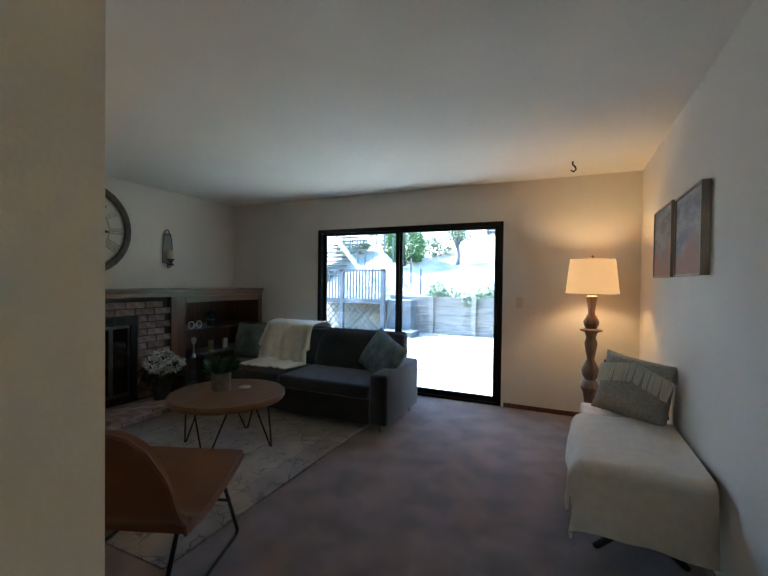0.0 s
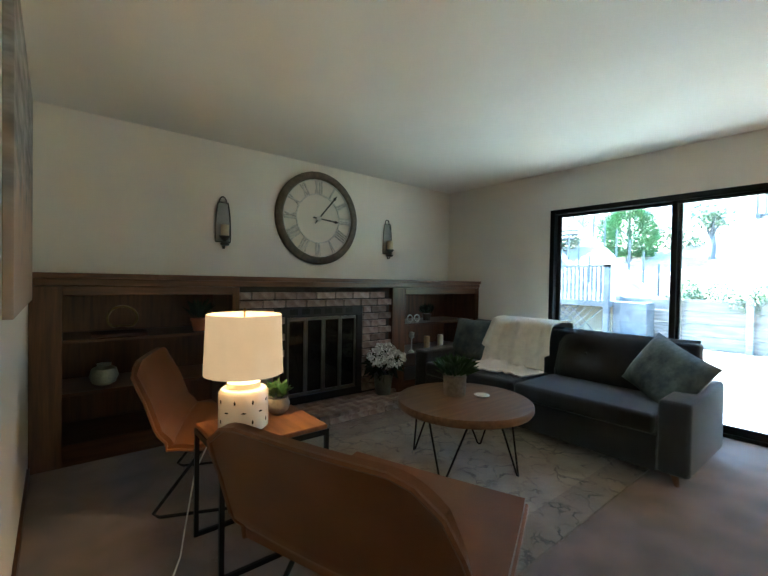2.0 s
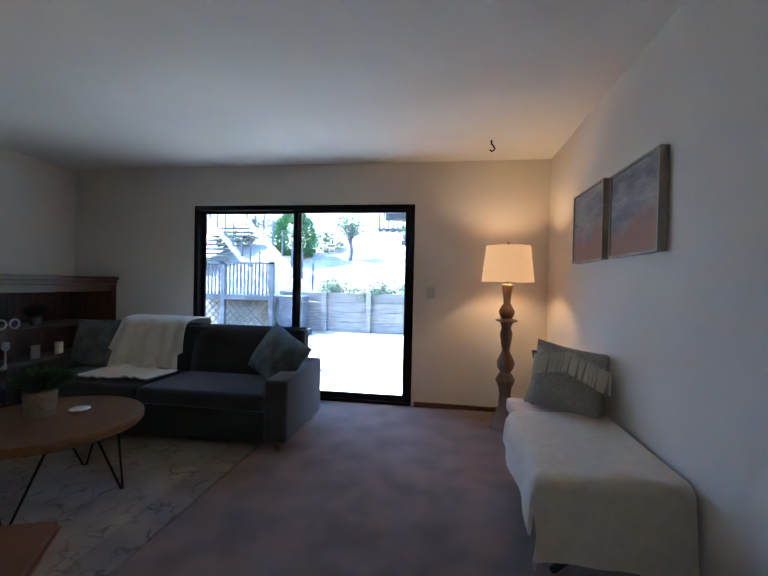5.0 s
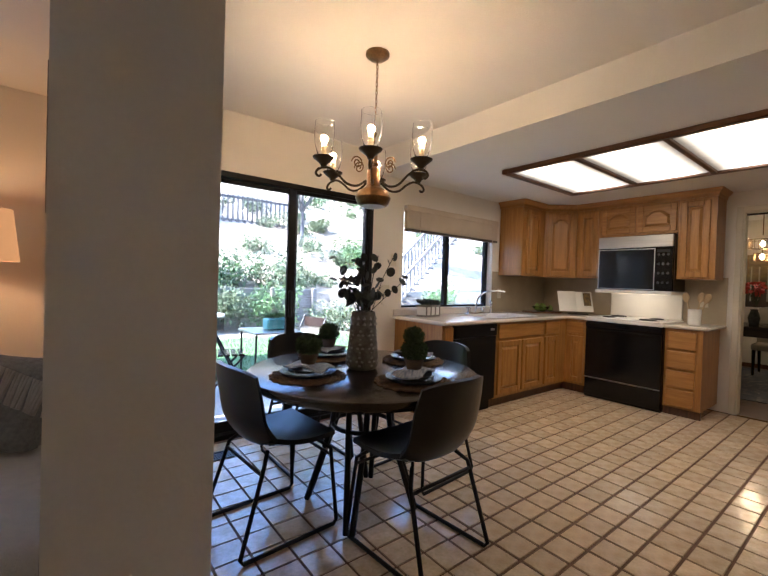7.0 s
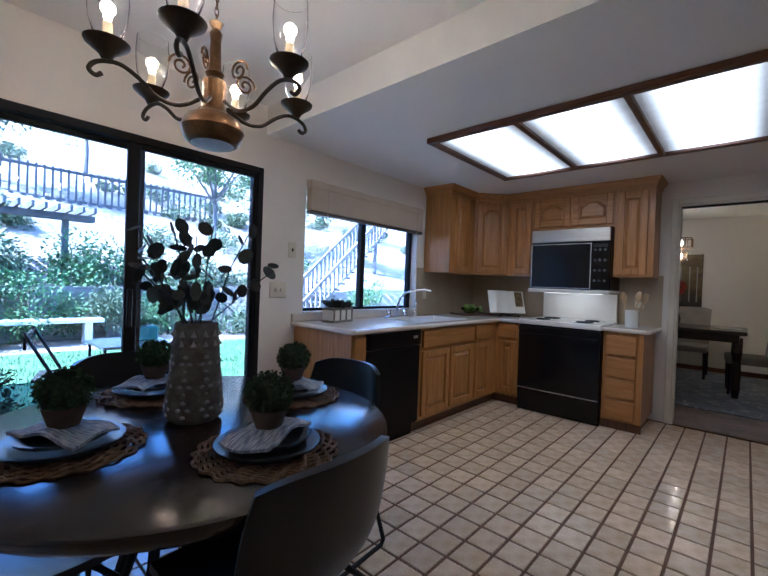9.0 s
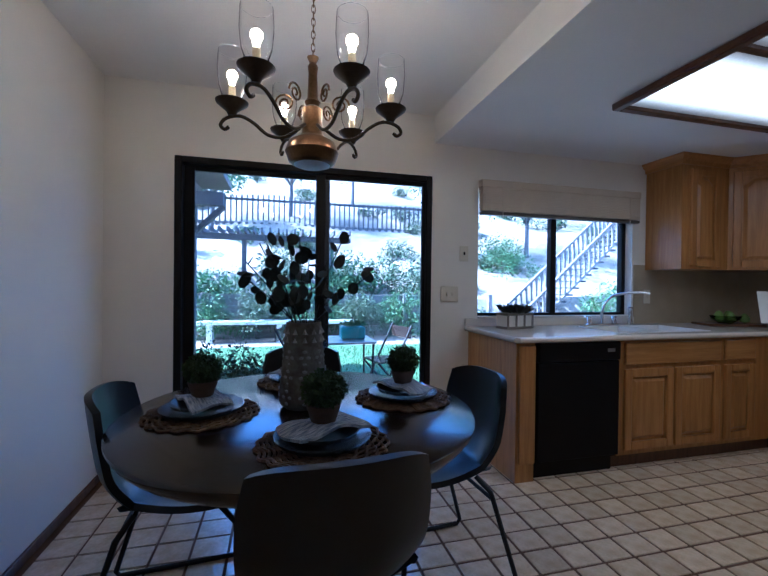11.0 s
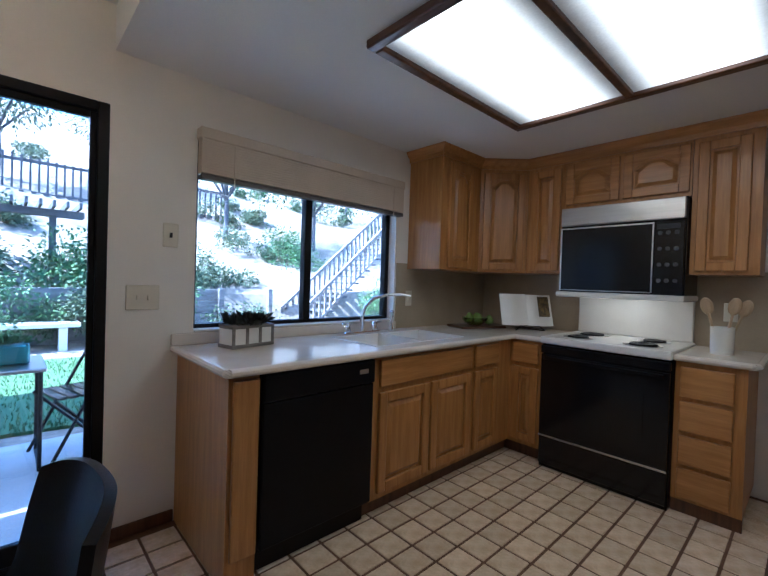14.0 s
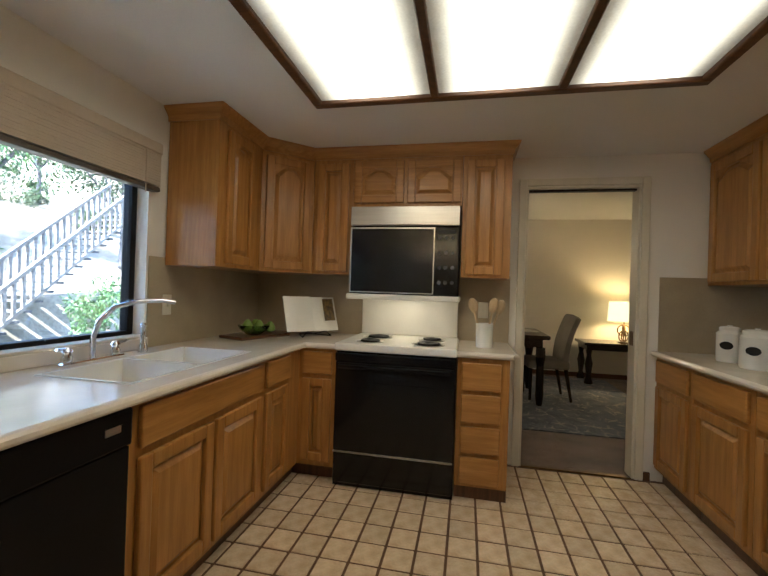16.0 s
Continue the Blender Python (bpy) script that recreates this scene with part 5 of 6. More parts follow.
def dining_chair(at):
    c = thing("dining_chair", "black leather bucket dining chair on a black sled base", "chair", at, group="chairs round the table")

    def shell(u, v):
        x = (u - 0.5) * 2
        if v < 0.45:
            k = v / 0.45
            y, z, w = 0.23 - 0.38 * k, 0.465 - 0.03 * math.sin(math.pi * k), 0.22
            side = 0.05 * abs(x) ** 3 * k
            return (x * w, y, z + side)
        k = (v - 0.45) / 0.55
        cv = 1 - (1 - min(1, k * 2.5)) ** 2
        y, z = -0.15 - 0.06 * cv - 0.06 * k, 0.465 + 0.37 * k
        w = 0.22 + 0.012 * math.sin(math.pi * k) - 0.03 * max(0, k - 0.75)
        wrap = 0.07 * abs(x) ** 2.5
        return (x * w, y + wrap, z + 0.02 * (1 - k) * abs(x) ** 3 - 0.03 * abs(x) ** 4 * k)
    part("shell", sheet(shell, 16, 28, 0.022), BLACKLEATHER, c, smooth=True)
    for s in (-1, 1):
        part("sled_leg", tube([(s * 0.15, 0.16, 0.44), (s * 0.20, 0.22, 0.39), (s * 0.225, 0.25, 0.03), (s * 0.225, 0.235, 0.01), (s * 0.225, -0.235, 0.01), (s * 0.225, -0.25, 0.03), (s * 0.20, -0.14, 0.39), (s * 0.15, -0.1, 0.44)], 0.010, 8), IRON, c)
    for a, b in (((-0.2, 0.22, 0.36), (0.2, 0.22, 0.36)), ((-0.2, -0.15, 0.36), (0.2, -0.15, 0.36))):
        part("cross_bar", tube([a, b], 0.008), IRON, c)
    return c


ch = dining_chair(pose(2.49, 2.97, 0, 0, 0, 4))
copy_thing(ch, pose(1.99, 3.52, 0, 0, 0, -86))
copy_thing(ch, pose(3.03, 3.50, 0, 0, 0, 95))
copy_thing(ch, pose(2.50, 4.12, 0, 0, 0, 180))

WICKER = mat("woven_rattan", (0.26, 0.145, 0.068), 0.85, vary=0.3, scale=60, fine=200, bump=0.6)
SLATE = mat("slate_stoneware", (0.055, 0.065, 0.07), 0.25, vary=0.2, scale=20)
LINEN = mat("blue_white_napkin", (0.66, 0.69, 0.74), 0.9, vary=0.1, scale=30, fine=200, bump=0.4, stretch=(1, 8, 1), colour2=(0.14, 0.18, 0.28))
MOSS = mat("boxwood_green", (0.085, 0.14, 0.04), 0.8, vary=0.3, scale=40, bump=0.1, colour2=(0.045, 0.085, 0.024))
POT = mat("dull_clay_pot", (0.16, 0.105, 0.075), 0.8, vary=0.2)
r7 = random.Random(7)


def setting(x, y, turn):
    at = pose(x, y, 0.76, 0, 0, turn)
    pm = thing("placemat", "round woven rattan placemat on the dining table", "placemat", at, group="place settings")
    bm = bmesh.new()
    for k in range(14):
        r = 0.016 + 0.0128 * k
        n = 40 + 6 * k
        tube([((r + 0.0055 * math.sin(q * (7 + k))) * math.cos(q), (r + 0.0055 * math.sin(q * (7 + k))) * math.sin(q), 0.005 + 0.002 * math.sin(q * 11)) for q in [j * 6.2832 / n for j in range(n)]], 0.0048, 5, True, bm)
    part("weave", bm, WICKER, pm)
    single("dinner_plate", lathe([(0.08, 0.0), (0.13, 0.008), (0.138, 0.02), (0.133, 0.02), (0.08, 0.008), (0.0, 0.008)], 40), SLATE, "dark slate dinner plate on a placemat", "plate", group="dinner plates", smooth=True, at=pose(x, y, 0.771))
    single("salad_plate", lathe([(0.06, 0.0), (0.10, 0.008), (0.108, 0.02), (0.103, 0.02), (0.06, 0.008), (0.0, 0.008)], 40), SLATE, "dark slate salad plate stacked on a plate", "plate", group="salad plates", smooth=True, at=pose(x, y, 0.788))
    single("napkin", sheet(lambda u, v: (-0.115 + 0.23 * u + 0.01 * math.sin(5 * v), -0.065 + 0.13 * v, 0.012 * math.sin(3.14 * u) + 0.006 * math.sin(9 * u + 4 * v)), 14, 10, 0.008), LINEN, "folded blue and white striped linen napkin", "napkin", group="napkins", smooth=True, at=pose(x, y, 0.812, 0, 0, turn + 25))
    t = thing("topiary_ball", "small boxwood ball in a clay pot on the napkin", "plant", pose(x, y, 0.825), group="topiary balls")
    part("pot", lathe([(0.034, 0), (0.05, 0.05), (0.046, 0.052), (0.03, 0.048)], 24), POT, t, smooth=True)
    part("foliage", ball_leaves(0.061, 1500, r7, (0, 0, 0.092), 0.012, 0.88, 0.7), MOSS, t)
    part("core", lathe([(0.01, 0.045), (0.045, 0.06), (0.052, 0.09), (0.035, 0.12), (0.005, 0.13)], 16), MOSS, t)


setting(DX - 0.35, DY - 0.01, 90)
setting(DX + 0.03, DY - 0.37, 180)
setting(DX + 0.39, DY + 0.03, 270)
setting(DX, DY + 0.39, 0)

VASE = mat("patterned_stoneware", (0.26, 0.24, 0.21), 0.7, vary=0.25, scale=28, fine=90, bump=0.6, colour2=(0.13, 0.115, 0.10))
va = thing("vase", "tall patterned stoneware vase of eucalyptus stems", "vase", pose(DX - 0.005, DY + 0.015, 0.76))
part("body", lathe([(0.07, 0), (0.085, 0.015), (0.09, 0.04), (0.078, 0.16), (0.064, 0.315), (0.058, 0.315), (0.07, 0.15), (0.07, 0.05)], 36), VASE, va, smooth=True)
bm = bmesh.new()
for ring, z, n in ((0.0655, 0.285, 12), (0.0675, 0.255, 12)):
    for k in range(n):
        a = k * 6.2832 / n
        rod(bm, ((ring) * math.cos(a), (ring) * math.sin(a), z - 0.012), ((ring - 0.002) * math.cos(a), (ring - 0.002) * math.sin(a), z + 0.012), 0.012, 0.001, 4)
for z in (0.05, 0.12, 0.19):
    rr = 0.0895 - (z - 0.04) * 0.095
    for k in range(8):
        a = k * 6.2832 / 8
        for da, dz in ((0.16, 0), (-0.16, 0), (0, 0.022), (0, -0.022)):
            bmesh.ops.create_icosphere(bm, subdivisions=1, radius=1, matrix=Matrix.Translation((rr * math.cos(a + da), rr * math.sin(a + da), z + dz)) @ Matrix.Rotation(a, 4, "Z") @ Matrix.Diagonal((0.003, 0.010, 0.007, 1)))
part("relief", bm, mat("pale_relief_glaze", (0.42, 0.40, 0.36), 0.6, vary=0.15, scale=40), va, "raised paler pattern")
re = random.Random(11)
for k in range(13):
    a = re.uniform(0, 6.283)
    lean, h = re.uniform(0.05, 0.24), re.uniform(0.13, 0.30)
    pts = [(0.02 * math.cos(a), 0.02 * math.sin(a), 0.15), (0.045 * math.cos(a), 0.045 * math.sin(a), 0.32), (lean * 0.7 * math.cos(a), lean * 0.7 * math.sin(a), 0.32 + h * 0.6), (lean * 1.1 * math.cos(a), lean * 1.1 * math.sin(a), 0.32 + h)]
    st = part("stem", tube(pts, 0.0022, 5), EUCA, va)
    bm = bmesh.new()
    for j in range(7):
        f = 0.25 + 0.75 * j / 6
        p0 = Vector(pts[1]).lerp(Vector(pts[2]), min(1, f * 1.6)) if f < 0.62 else Vector(pts[2]).lerp(Vector(pts[3]), (f - 0.62) / 0.38)
        q = p0 + Vector((re.uniform(-1, 1), re.uniform(-1, 1), re.uniform(-0.5, 0.7))) * 0.028
        rot = Euler((re.uniform(0, 3.1), re.uniform(0, 3.1), re.uniform(0, 3.1))).to_matrix().to_4x4()
        s = re.uniform(0.019, 0.030)
        bmesh.ops.create_circle(bm, cap_ends=True, segments=9, radius=s, matrix=Matrix.Translation(q) @ rot @ Matrix.Diagonal((1.0, 0.82, 1, 1)))
    part("leaf_cluster", bm, EUCA, st, "round grey-green leaves")

# chandelier
HX, HY = 2.473, 3.383
cd = thing("chandelier", "six-arm aged brass chandelier with clear glass shades", "chandelier", pose(HX, HY, 0))
part("canopy", lathe([(0.065, 2.489), (0.065, 2.475), (0.04, 2.455), (0.01, 2.45)], 28), BRASS, cd, smooth=True)
bm = bmesh.new()
for k in range(17):
    z = 2.44 - k * 0.0235
    tube([(0.007 * math.cos(q) * (1 if k % 2 else 0.2), 0.007 * math.cos(q) * (0.2 if k % 2 else 1), z + 0.016 * math.sin(q)) for q in [j * 6.2832 / 10 for j in range(10)]], 0.002, 4, True, bm)
part("chain", bm, BRASS, cd)
part("column", lathe([(0.022, 2.05), (0.012, 2.03), (0.02, 2.015), (0.016, 1.99), (0.02, 1.90), (0.03, 1.885), (0.022, 1.87), (0.036, 1.86), (0.038, 1.77), (0.05, 1.755), (0.085, 1.735), (0.098, 1.70), (0.085, 1.665), (0.07, 1.655)], 32), BRASS, cd, "turned brass column with bowl", True)
part("bowl_glass", lathe([(0.068, 1.656), (0.05, 1.648), (0.0, 1.645)], 28), mat("frosted_bowl_glass", (0.72, 0.80, 0.90), 0.5), cd, "pale glass bottom disc", True)
BULB = mat("lit_bulb", (1, 0.9, 0.7), 0.3, emit=((1.0, 0.72, 0.38), 12.0), bump=0)
DARKBRASS = mat("blackened_brass", (0.07, 0.05, 0.03), 0.4, 0.8, 0.2)
SHADEGLASS = glass("clear_shade_glass")
for k in range(6):
    a = radians(50 + 60 * k)
    f = lambda r, z: (r * math.cos(a), r * math.sin(a), z)
    arm = part("arm", tube(smooth_line([f(0.045, 1.79), f(0.10, 1.755), f(0.16, 1.76), f(0.21, 1.80), f(0.26, 1.825), f(0.31, 1.815), f(0.33, 1.79), f(0.315, 1.775), f(0.30, 1.785)]), 0.0065, 8), DARKBRASS, cd, smooth=True)
    part("scroll", tube([f(0.05 + 0.035 * (1 - j / 26) * math.cos(j * 0.5) + 0.05, 1.88 + 0.035 * (1 - j / 26) * math.sin(j * 0.5)) for j in range(22)], 0.004, 6), BRASS, arm)
    part("bobeche", lathe([(0.012, 1.825), (0.02, 1.84), (0.055, 1.868), (0.058, 1.875), (0.03, 1.87), (0.018, 1.88)], 24, (0.29 * math.cos(a), 0.29 * math.sin(a), 0)), DARKBRASS, arm, smooth=True)
    part("candle_sleeve", lathe([(0.013, 1.875), (0.013, 1.93), (0.006, 1.932)], 14, (0.29 * math.cos(a), 0.29 * math.sin(a), 0)), CANDLE, arm)
    part("bulb", lathe([(0.005, 1.93), (0.011, 1.945), (0.009, 1.965), (0.002, 1.985)], 14, (0.29 * math.cos(a), 0.29 * math.sin(a), 0)), BULB, arm, "lit flame bulb", True)
    g = part("glass_shade", lathe([(0.022, 1.882), (0.034, 1.89), (0.047, 1.93), (0.053, 1.99), (0.050, 2.055), (0.0475, 2.055), (0.0505, 1.99), (0.0445, 1.93), (0.031, 1.893), (0.022, 1.882)], 28, (0.29 * math.cos(a), 0.29 * math.sin(a), 0)), SHADEGLASS, arm, "clear glass hurricane shade", True)
    g.visible_shadow = False
    lamp("chandelier_bulb", (HX + 0.29 * math.cos(a), HY + 0.29 * math.sin(a), 1.97), 0.135, (1.0, 0.56, 0.25), 0.02)

# floor register by the sliding door
fv = thing("floor_vent", "brown metal floor register in the tiles by the door", "vent", pose(1.97, 4.44, 0.001))
part("frame", boxes((-0.15, 0.15, -0.065, -0.05, 0, 0.006), (-0.15, 0.15, 0.05, 0.065, 0, 0.006), (-0.15, -0.135, -0.05, 0.05, 0, 0.006), (0.135, 0.15, -0.05, 0.05, 0, 0.006), bevel=0.001), IRON, fv)
part("backing", boxes((-0.135, 0.135, -0.05, 0.05, 0.0, 0.001)), SOOT, fv)
for k in range(17):
    part("louver", boxes((-0.13 + k * 0.0155, -0.123 + k * 0.0155, -0.05, 0.05, 0.001, 0.005)), IRON, fv)

# window blind
BLINDM = mat("cream_blind", (0.56, 0.46, 0.34), 0.6, vary=0.04, bump=0.05)
bl = thing("window_blind", "raised cream blind bunched at the window top", "blind")
part("headrail", boxes((W0 - 0.01, W1 + 0.02, 4.65, 4.715, 1.97, 2.03), bevel=0.006), BLINDM, bl)
for k in range(13):
    part("slat", boxes((W0, W1 + 0.012, 4.656 + 0.001 * (k % 2), 4.712, 1.795 + k * 0.0135, 1.8081 + k * 0.0135), bevel=0.0012), BLINDM, bl)
part("bottom_rail", boxes((W0, W1 + 0.012, 4.655, 4.712, 1.765, 1.79), bevel=0.004), mat("brown_bottom_rail", (0.12, 0.095, 0.07), 0.5), bl)
for x in (4.02, 5.22):
    part("cord", tube([(x, 4.65, 1.97), (x, 4.648, 1.74)], 0.003, 6), BLINDM, bl)

# on the worktops
pb = thing("planter_box", "grey wooden planter box of small herbs on the sill end", "plant", pose(4.06, 4.53, CT, 0, 0, 12))
WEATHER = mat("weathered_grey_wood", (0.30, 0.27, 0.23), 0.85, vary=0.2, scale=10, stretch=(1, 1, 6))
part("box", boxes((-0.125, 0.125, -0.055, 0.055, 0.008, 0.105)), WHITE, pb, "chalky white panels")
for z in (0.0, 0.098):
    part("band", boxes((-0.13, 0.13, -0.06, 0.06, z, z + 0.018), bevel=0.002), WEATHER, pb)
for x in (-0.12, -0.04, 0.04, 0.12):
    part("slat", boxes((x - 0.008, x + 0.008, -0.06, -0.054, 0.018, 0.098)), WEATHER, pb)
part("foliage", tuft(0.1, 330, rng, 0.4, 0.06, 0.11, 0.35), EUCA, pb)
tr = thing("fruit_tray", "dark wooden tray with a bowl of green pears", "tray", pose(6.05, 4.45, CT, 0, 0, -20))
part("tray", boxes((-0.22, 0.22, -0.12, 0.12, 0, 0.02), bevel=0.006), DARKWOODY, tr)
part("bowl", lathe([(0.05, 0.02), (0.10, 0.06), (0.11, 0.085), (0.10, 0.085), (0.05, 0.03)], 24, (-0.02, 0, 0)), glass("green_bowl_glass", (0.6, 0.75, 0.5)), tr, smooth=True)
PEAR = mat("green_pear", (0.22, 0.33, 0.06), 0.4)
for x, y in ((-0.06, 0.02), (0.02, 0.03), (-0.02, -0.05), (0.13, 0.0)):
    part("pear", lathe([(0.005, 0), (0.035, 0.015), (0.038, 0.04), (0.02, 0.075), (0.006, 0.085)], 16, (x, y, 0.04 if x < 0.1 else 0.02)), PEAR, tr, smooth=True)
cb = thing("cookbook", "open white cookbook with a food photo on a stand", "book", pose(6.28, 4.12, CT, 0, 0, -38))
for s in (-1, 1):
    pg = part("page_block", sheet(lambda u, v, s=s: (s * 0.22 * u, -0.03 - 0.02 * math.sin(3.14 * u) + 0.09 * v, 0.04 + 0.25 * v), 10, 4, 0.012), WHITE, cb, smooth=True)
part("photo", sheet(lambda u, v: (0.09 + 0.10 * u, -0.034 - 0.02 * math.sin(3.14 * (0.09 + 0.1 * u) / 0.22) + 0.09 * (0.3 + 0.65 * v) - 0.012, 0.04 + 0.25 * (0.3 + 0.65 * v)), 8, 6), mat("food_photo", (0.25, 0.16, 0.04), 0.4, scale=40, colour2=(0.06, 0.04, 0.02), vary=0.2), cb, "dark golden food photograph")
part("stand", tube([(-0.12, -0.08, 0.005), (-0.08, -0.07, 0.04), (0, -0.03, 0.02), (0.08, -0.07, 0.04), (0.12, -0.08, 0.005), (0.05, 0.1, 0.005), (-0.05, 0.1, 0.005), (-0.12, -0.08, 0.005)], 0.004, 6), IRON, cb, "black wire stand")
ck2 = thing("utensil_crock", "white crock of wooden spoons beside the range", "crock", pose(6.22, 2.86, CT))
part("crock", lathe([(0.055, 0), (0.058, 0.16), (0.052, 0.16), (0.05, 0.02)], 28), WHITE, ck2, smooth=True)
SPOON = wood("pale_beech", (0.55, 0.40, 0.22), (0.48, 0.33, 0.17), 0.6)
for x, y, t in ((0.0, 0.03, 14), (0.01, -0.03, -18), (-0.02, -0.01, -10)):
    bm = bmesh.new()
    rod(bm, (0, 0, 0.02), (0, 0, 0.22), 0.006)
    bmesh.ops.create_uvsphere(bm, u_segments=12, v_segments=8, radius=1, matrix=Matrix.Translation((0, 0, 0.25)) @ Matrix.Diagonal((0.008, 0.026, 0.045, 1)))
    part("spoon", bm, SPOON, ck2, "wooden spoon", True).matrix_local = pose(x, y * 0.3, 0, -t, 0, 0) @ Matrix.Diagonal((1.2, 1.2, 1.15, 1))
for x, y, h, r in ((6.22, 1.42, 0.20, 0.062), (5.98, 1.42, 0.20, 0.075), (5.72, 1.42, 0.16, 0.07)):
    cn = thing("canister", "white ceramic canister with dark oval label", "canister", pose(x, y, CT, 0, 0, 38), group="kitchen canisters")
    part("body", lathe([(r, 0), (r + 0.003, 0.01), (r + 0.003, h - 0.03), (r - 0.012, h - 0.015), (r - 0.015, h - 0.01)], 28), WHITE, cn, smooth=True)
    part("lid", lathe([(r - 0.01, h - 0.012), (r - 0.01, h + 0.005), (r - 0.025, h + 0.012), (0.012, h + 0.014), (0.012, h + 0.02)], 28), WHITE, cn, smooth=True)
    part("label_plate", lathe([(0.0, 0), (0.034, 0), (0.034, 0.003), (0.0, 0.003)], 24), SOOT, cn, "dark oval label").matrix_local = pose(-0.012, r + 0.001, h * 0.5, -90, 0, 0) @ Matrix.Diagonal((1, 0.7, 1, 1))

# ---- dining room beyond the doorway ----
dr = thing("formal_table", "dark rectangular dining table seen through the doorway", "table", pose(8.7, 2.9, 0.012))
part("tabletop", boxes((-0.50, 0.50, -0.85, 0.75, 0.755, 0.80), bevel=0.008), ESPRESSO, dr)
part("apron", boxes((-0.44, 0.44, -0.78, 0.68, 0.66, 0.755)), ESPRESSO, dr)
for x in (-0.42, 0.42):
    for y in (-0.76, 0.66):
        part("leg", lathe([(0.03, 0), (0.045, 0.10), (0.04, 0.45), (0.055, 0.55), (0.05, 0.66)], 14, (x, y, 0)), ESPRESSO, dr)
GREIGE = mat("greige_upholstery", (0.30, 0.27, 0.23), 0.9, vary=0.08, fine=300, bump=0.4)


def parsons(at):
    c = thing("parsons_chair", "greige upholstered dining chair with dark legs", "chair", at, group="formal dining chairs")
    part("seat", boxes((-0.23, 0.23, -0.24, 0.24, 0.38, 0.48), bevel=0.025, seg=3), GREIGE, c, smooth=True)
    part("backrest", sheet(lambda u, v: ((u - 0.5) * 0.45, -0.22 - 0.13 * v * v, 0.46 + 0.55 * v - 0.03 * (2 * u - 1) ** 4), 10, 12, 0.06), GREIGE, c, smooth=True)
    for x in (-0.2, 0.2):
        for y in (-0.2, 0.2):
            part("leg", rod(bmesh.new(), (x, y, 0.38), (x, y - (0.07 if y < 0 else 0), 0.0), 0.024, 0.016, 8), ESPRESSO, c)
    return c


pc = parsons(pose(8.72, 2.02, 0.012, 0, 0, 4))
copy_thing(pc, pose(9.55, 2.7, 0.012, 0, 0, 90))
single("dining_rug", boxes((7.4, 10.1, 0.9, 4.3, 0.001, 0.011)), rug_mat("blue_rug_pile", (0.15, 0.17, 0.23), (0.07, 0.09, 0.15), (0.44, 0.42, 0.40), 0), "blue and cream patterned rug under the dining table", "rug")
sd = thing("side_table", "dark wooden side table with turned legs", "table", pose(9.95, 0.75, 0))
part("tabletop", boxes((-0.28, 0.28, -0.32, 0.55, 0.57, 0.61), bevel=0.008), ESPRESSO, sd)
part("apron", boxes((-0.24, 0.24, -0.28, 0.51, 0.5, 0.57)), ESPRESSO, sd)
for x in (-0.2, 0.2):
    for y in (-0.24, 0.47):
        part("leg", lathe([(0.05, 0), (0.06, 0.03), (0.03, 0.12), (0.055, 0.3), (0.03, 0.42), (0.045, 0.5)], 16, (x, y, 0)), ESPRESSO, sd, smooth=True)
dl = thing("knot_lamp", "gold ring table lamp with lit drum shade", "lamp", pose(9.95, 0.70, 0.61) @ Matrix.Diagonal((1.2, 1.2, 1.15, 1)))
bm = bmesh.new()
for k in range(4):
    tube([(0.07 * math.cos(q) * math.cos(k), 0.07 * math.cos(q) * math.sin(k), 0.08 + 0.075 * (k % 2) + 0.07 * math.sin(q)) for q in [j * 6.2832 / 20 for j in range(20)]], 0.008, 6, True, bm)
part("base", bm, BRASS, dl)
part("stem", lathe([(0.06, 0), (0.06, 0.01), (0.008, 0.015), (0.008, 0.30)], 16), BRASS, dl)
part("shade", lathe([(0.18, 0.27), (0.165, 0.52), (0.162, 0.52), (0.177, 0.27), (0.18, 0.27)], 40), shade_mat("lit_yellow_shade", (0.75, 0.66, 0.45), ((1.0, 0.72, 0.30), 0.18)), dl, "lit cream drum shade", True)
lamp("knot_lamp_bulb", (9.95, 0.70, 1.05), 1.7, (1.0, 0.68, 0.32), 0.06)
ap = thing("birch_painting", "gold canvas of pale tree trunks on the wall", "painting")
part("canvas", boxes((10.265, 10.298, 2.62, 3.18, 1.02, 1.90), bevel=0.003), abstract("gold_birch_paint", (0.30, 0.21, 0.07), (0.14, 0.09, 0.04), (0.035, 0.022, 0.015)), ap)
for y in (2.68, 2.78, 2.90, 3.01, 3.11):
    part("painted_trunk", boxes((10.262, 10.2655, y, y + 0.018, 1.12, 1.70)), mat("pale_bark_paint", (0.5, 0.45, 0.35), 0.6), ap)
pd = thing("cage_pendant", "gold cage pendant light over the dining table", "pendant light", pose(9.0, 2.80, 0))
part("rod", tube([(0, 0, 2.489), (0, 0, 2.09)], 0.006), BRASS, pd)
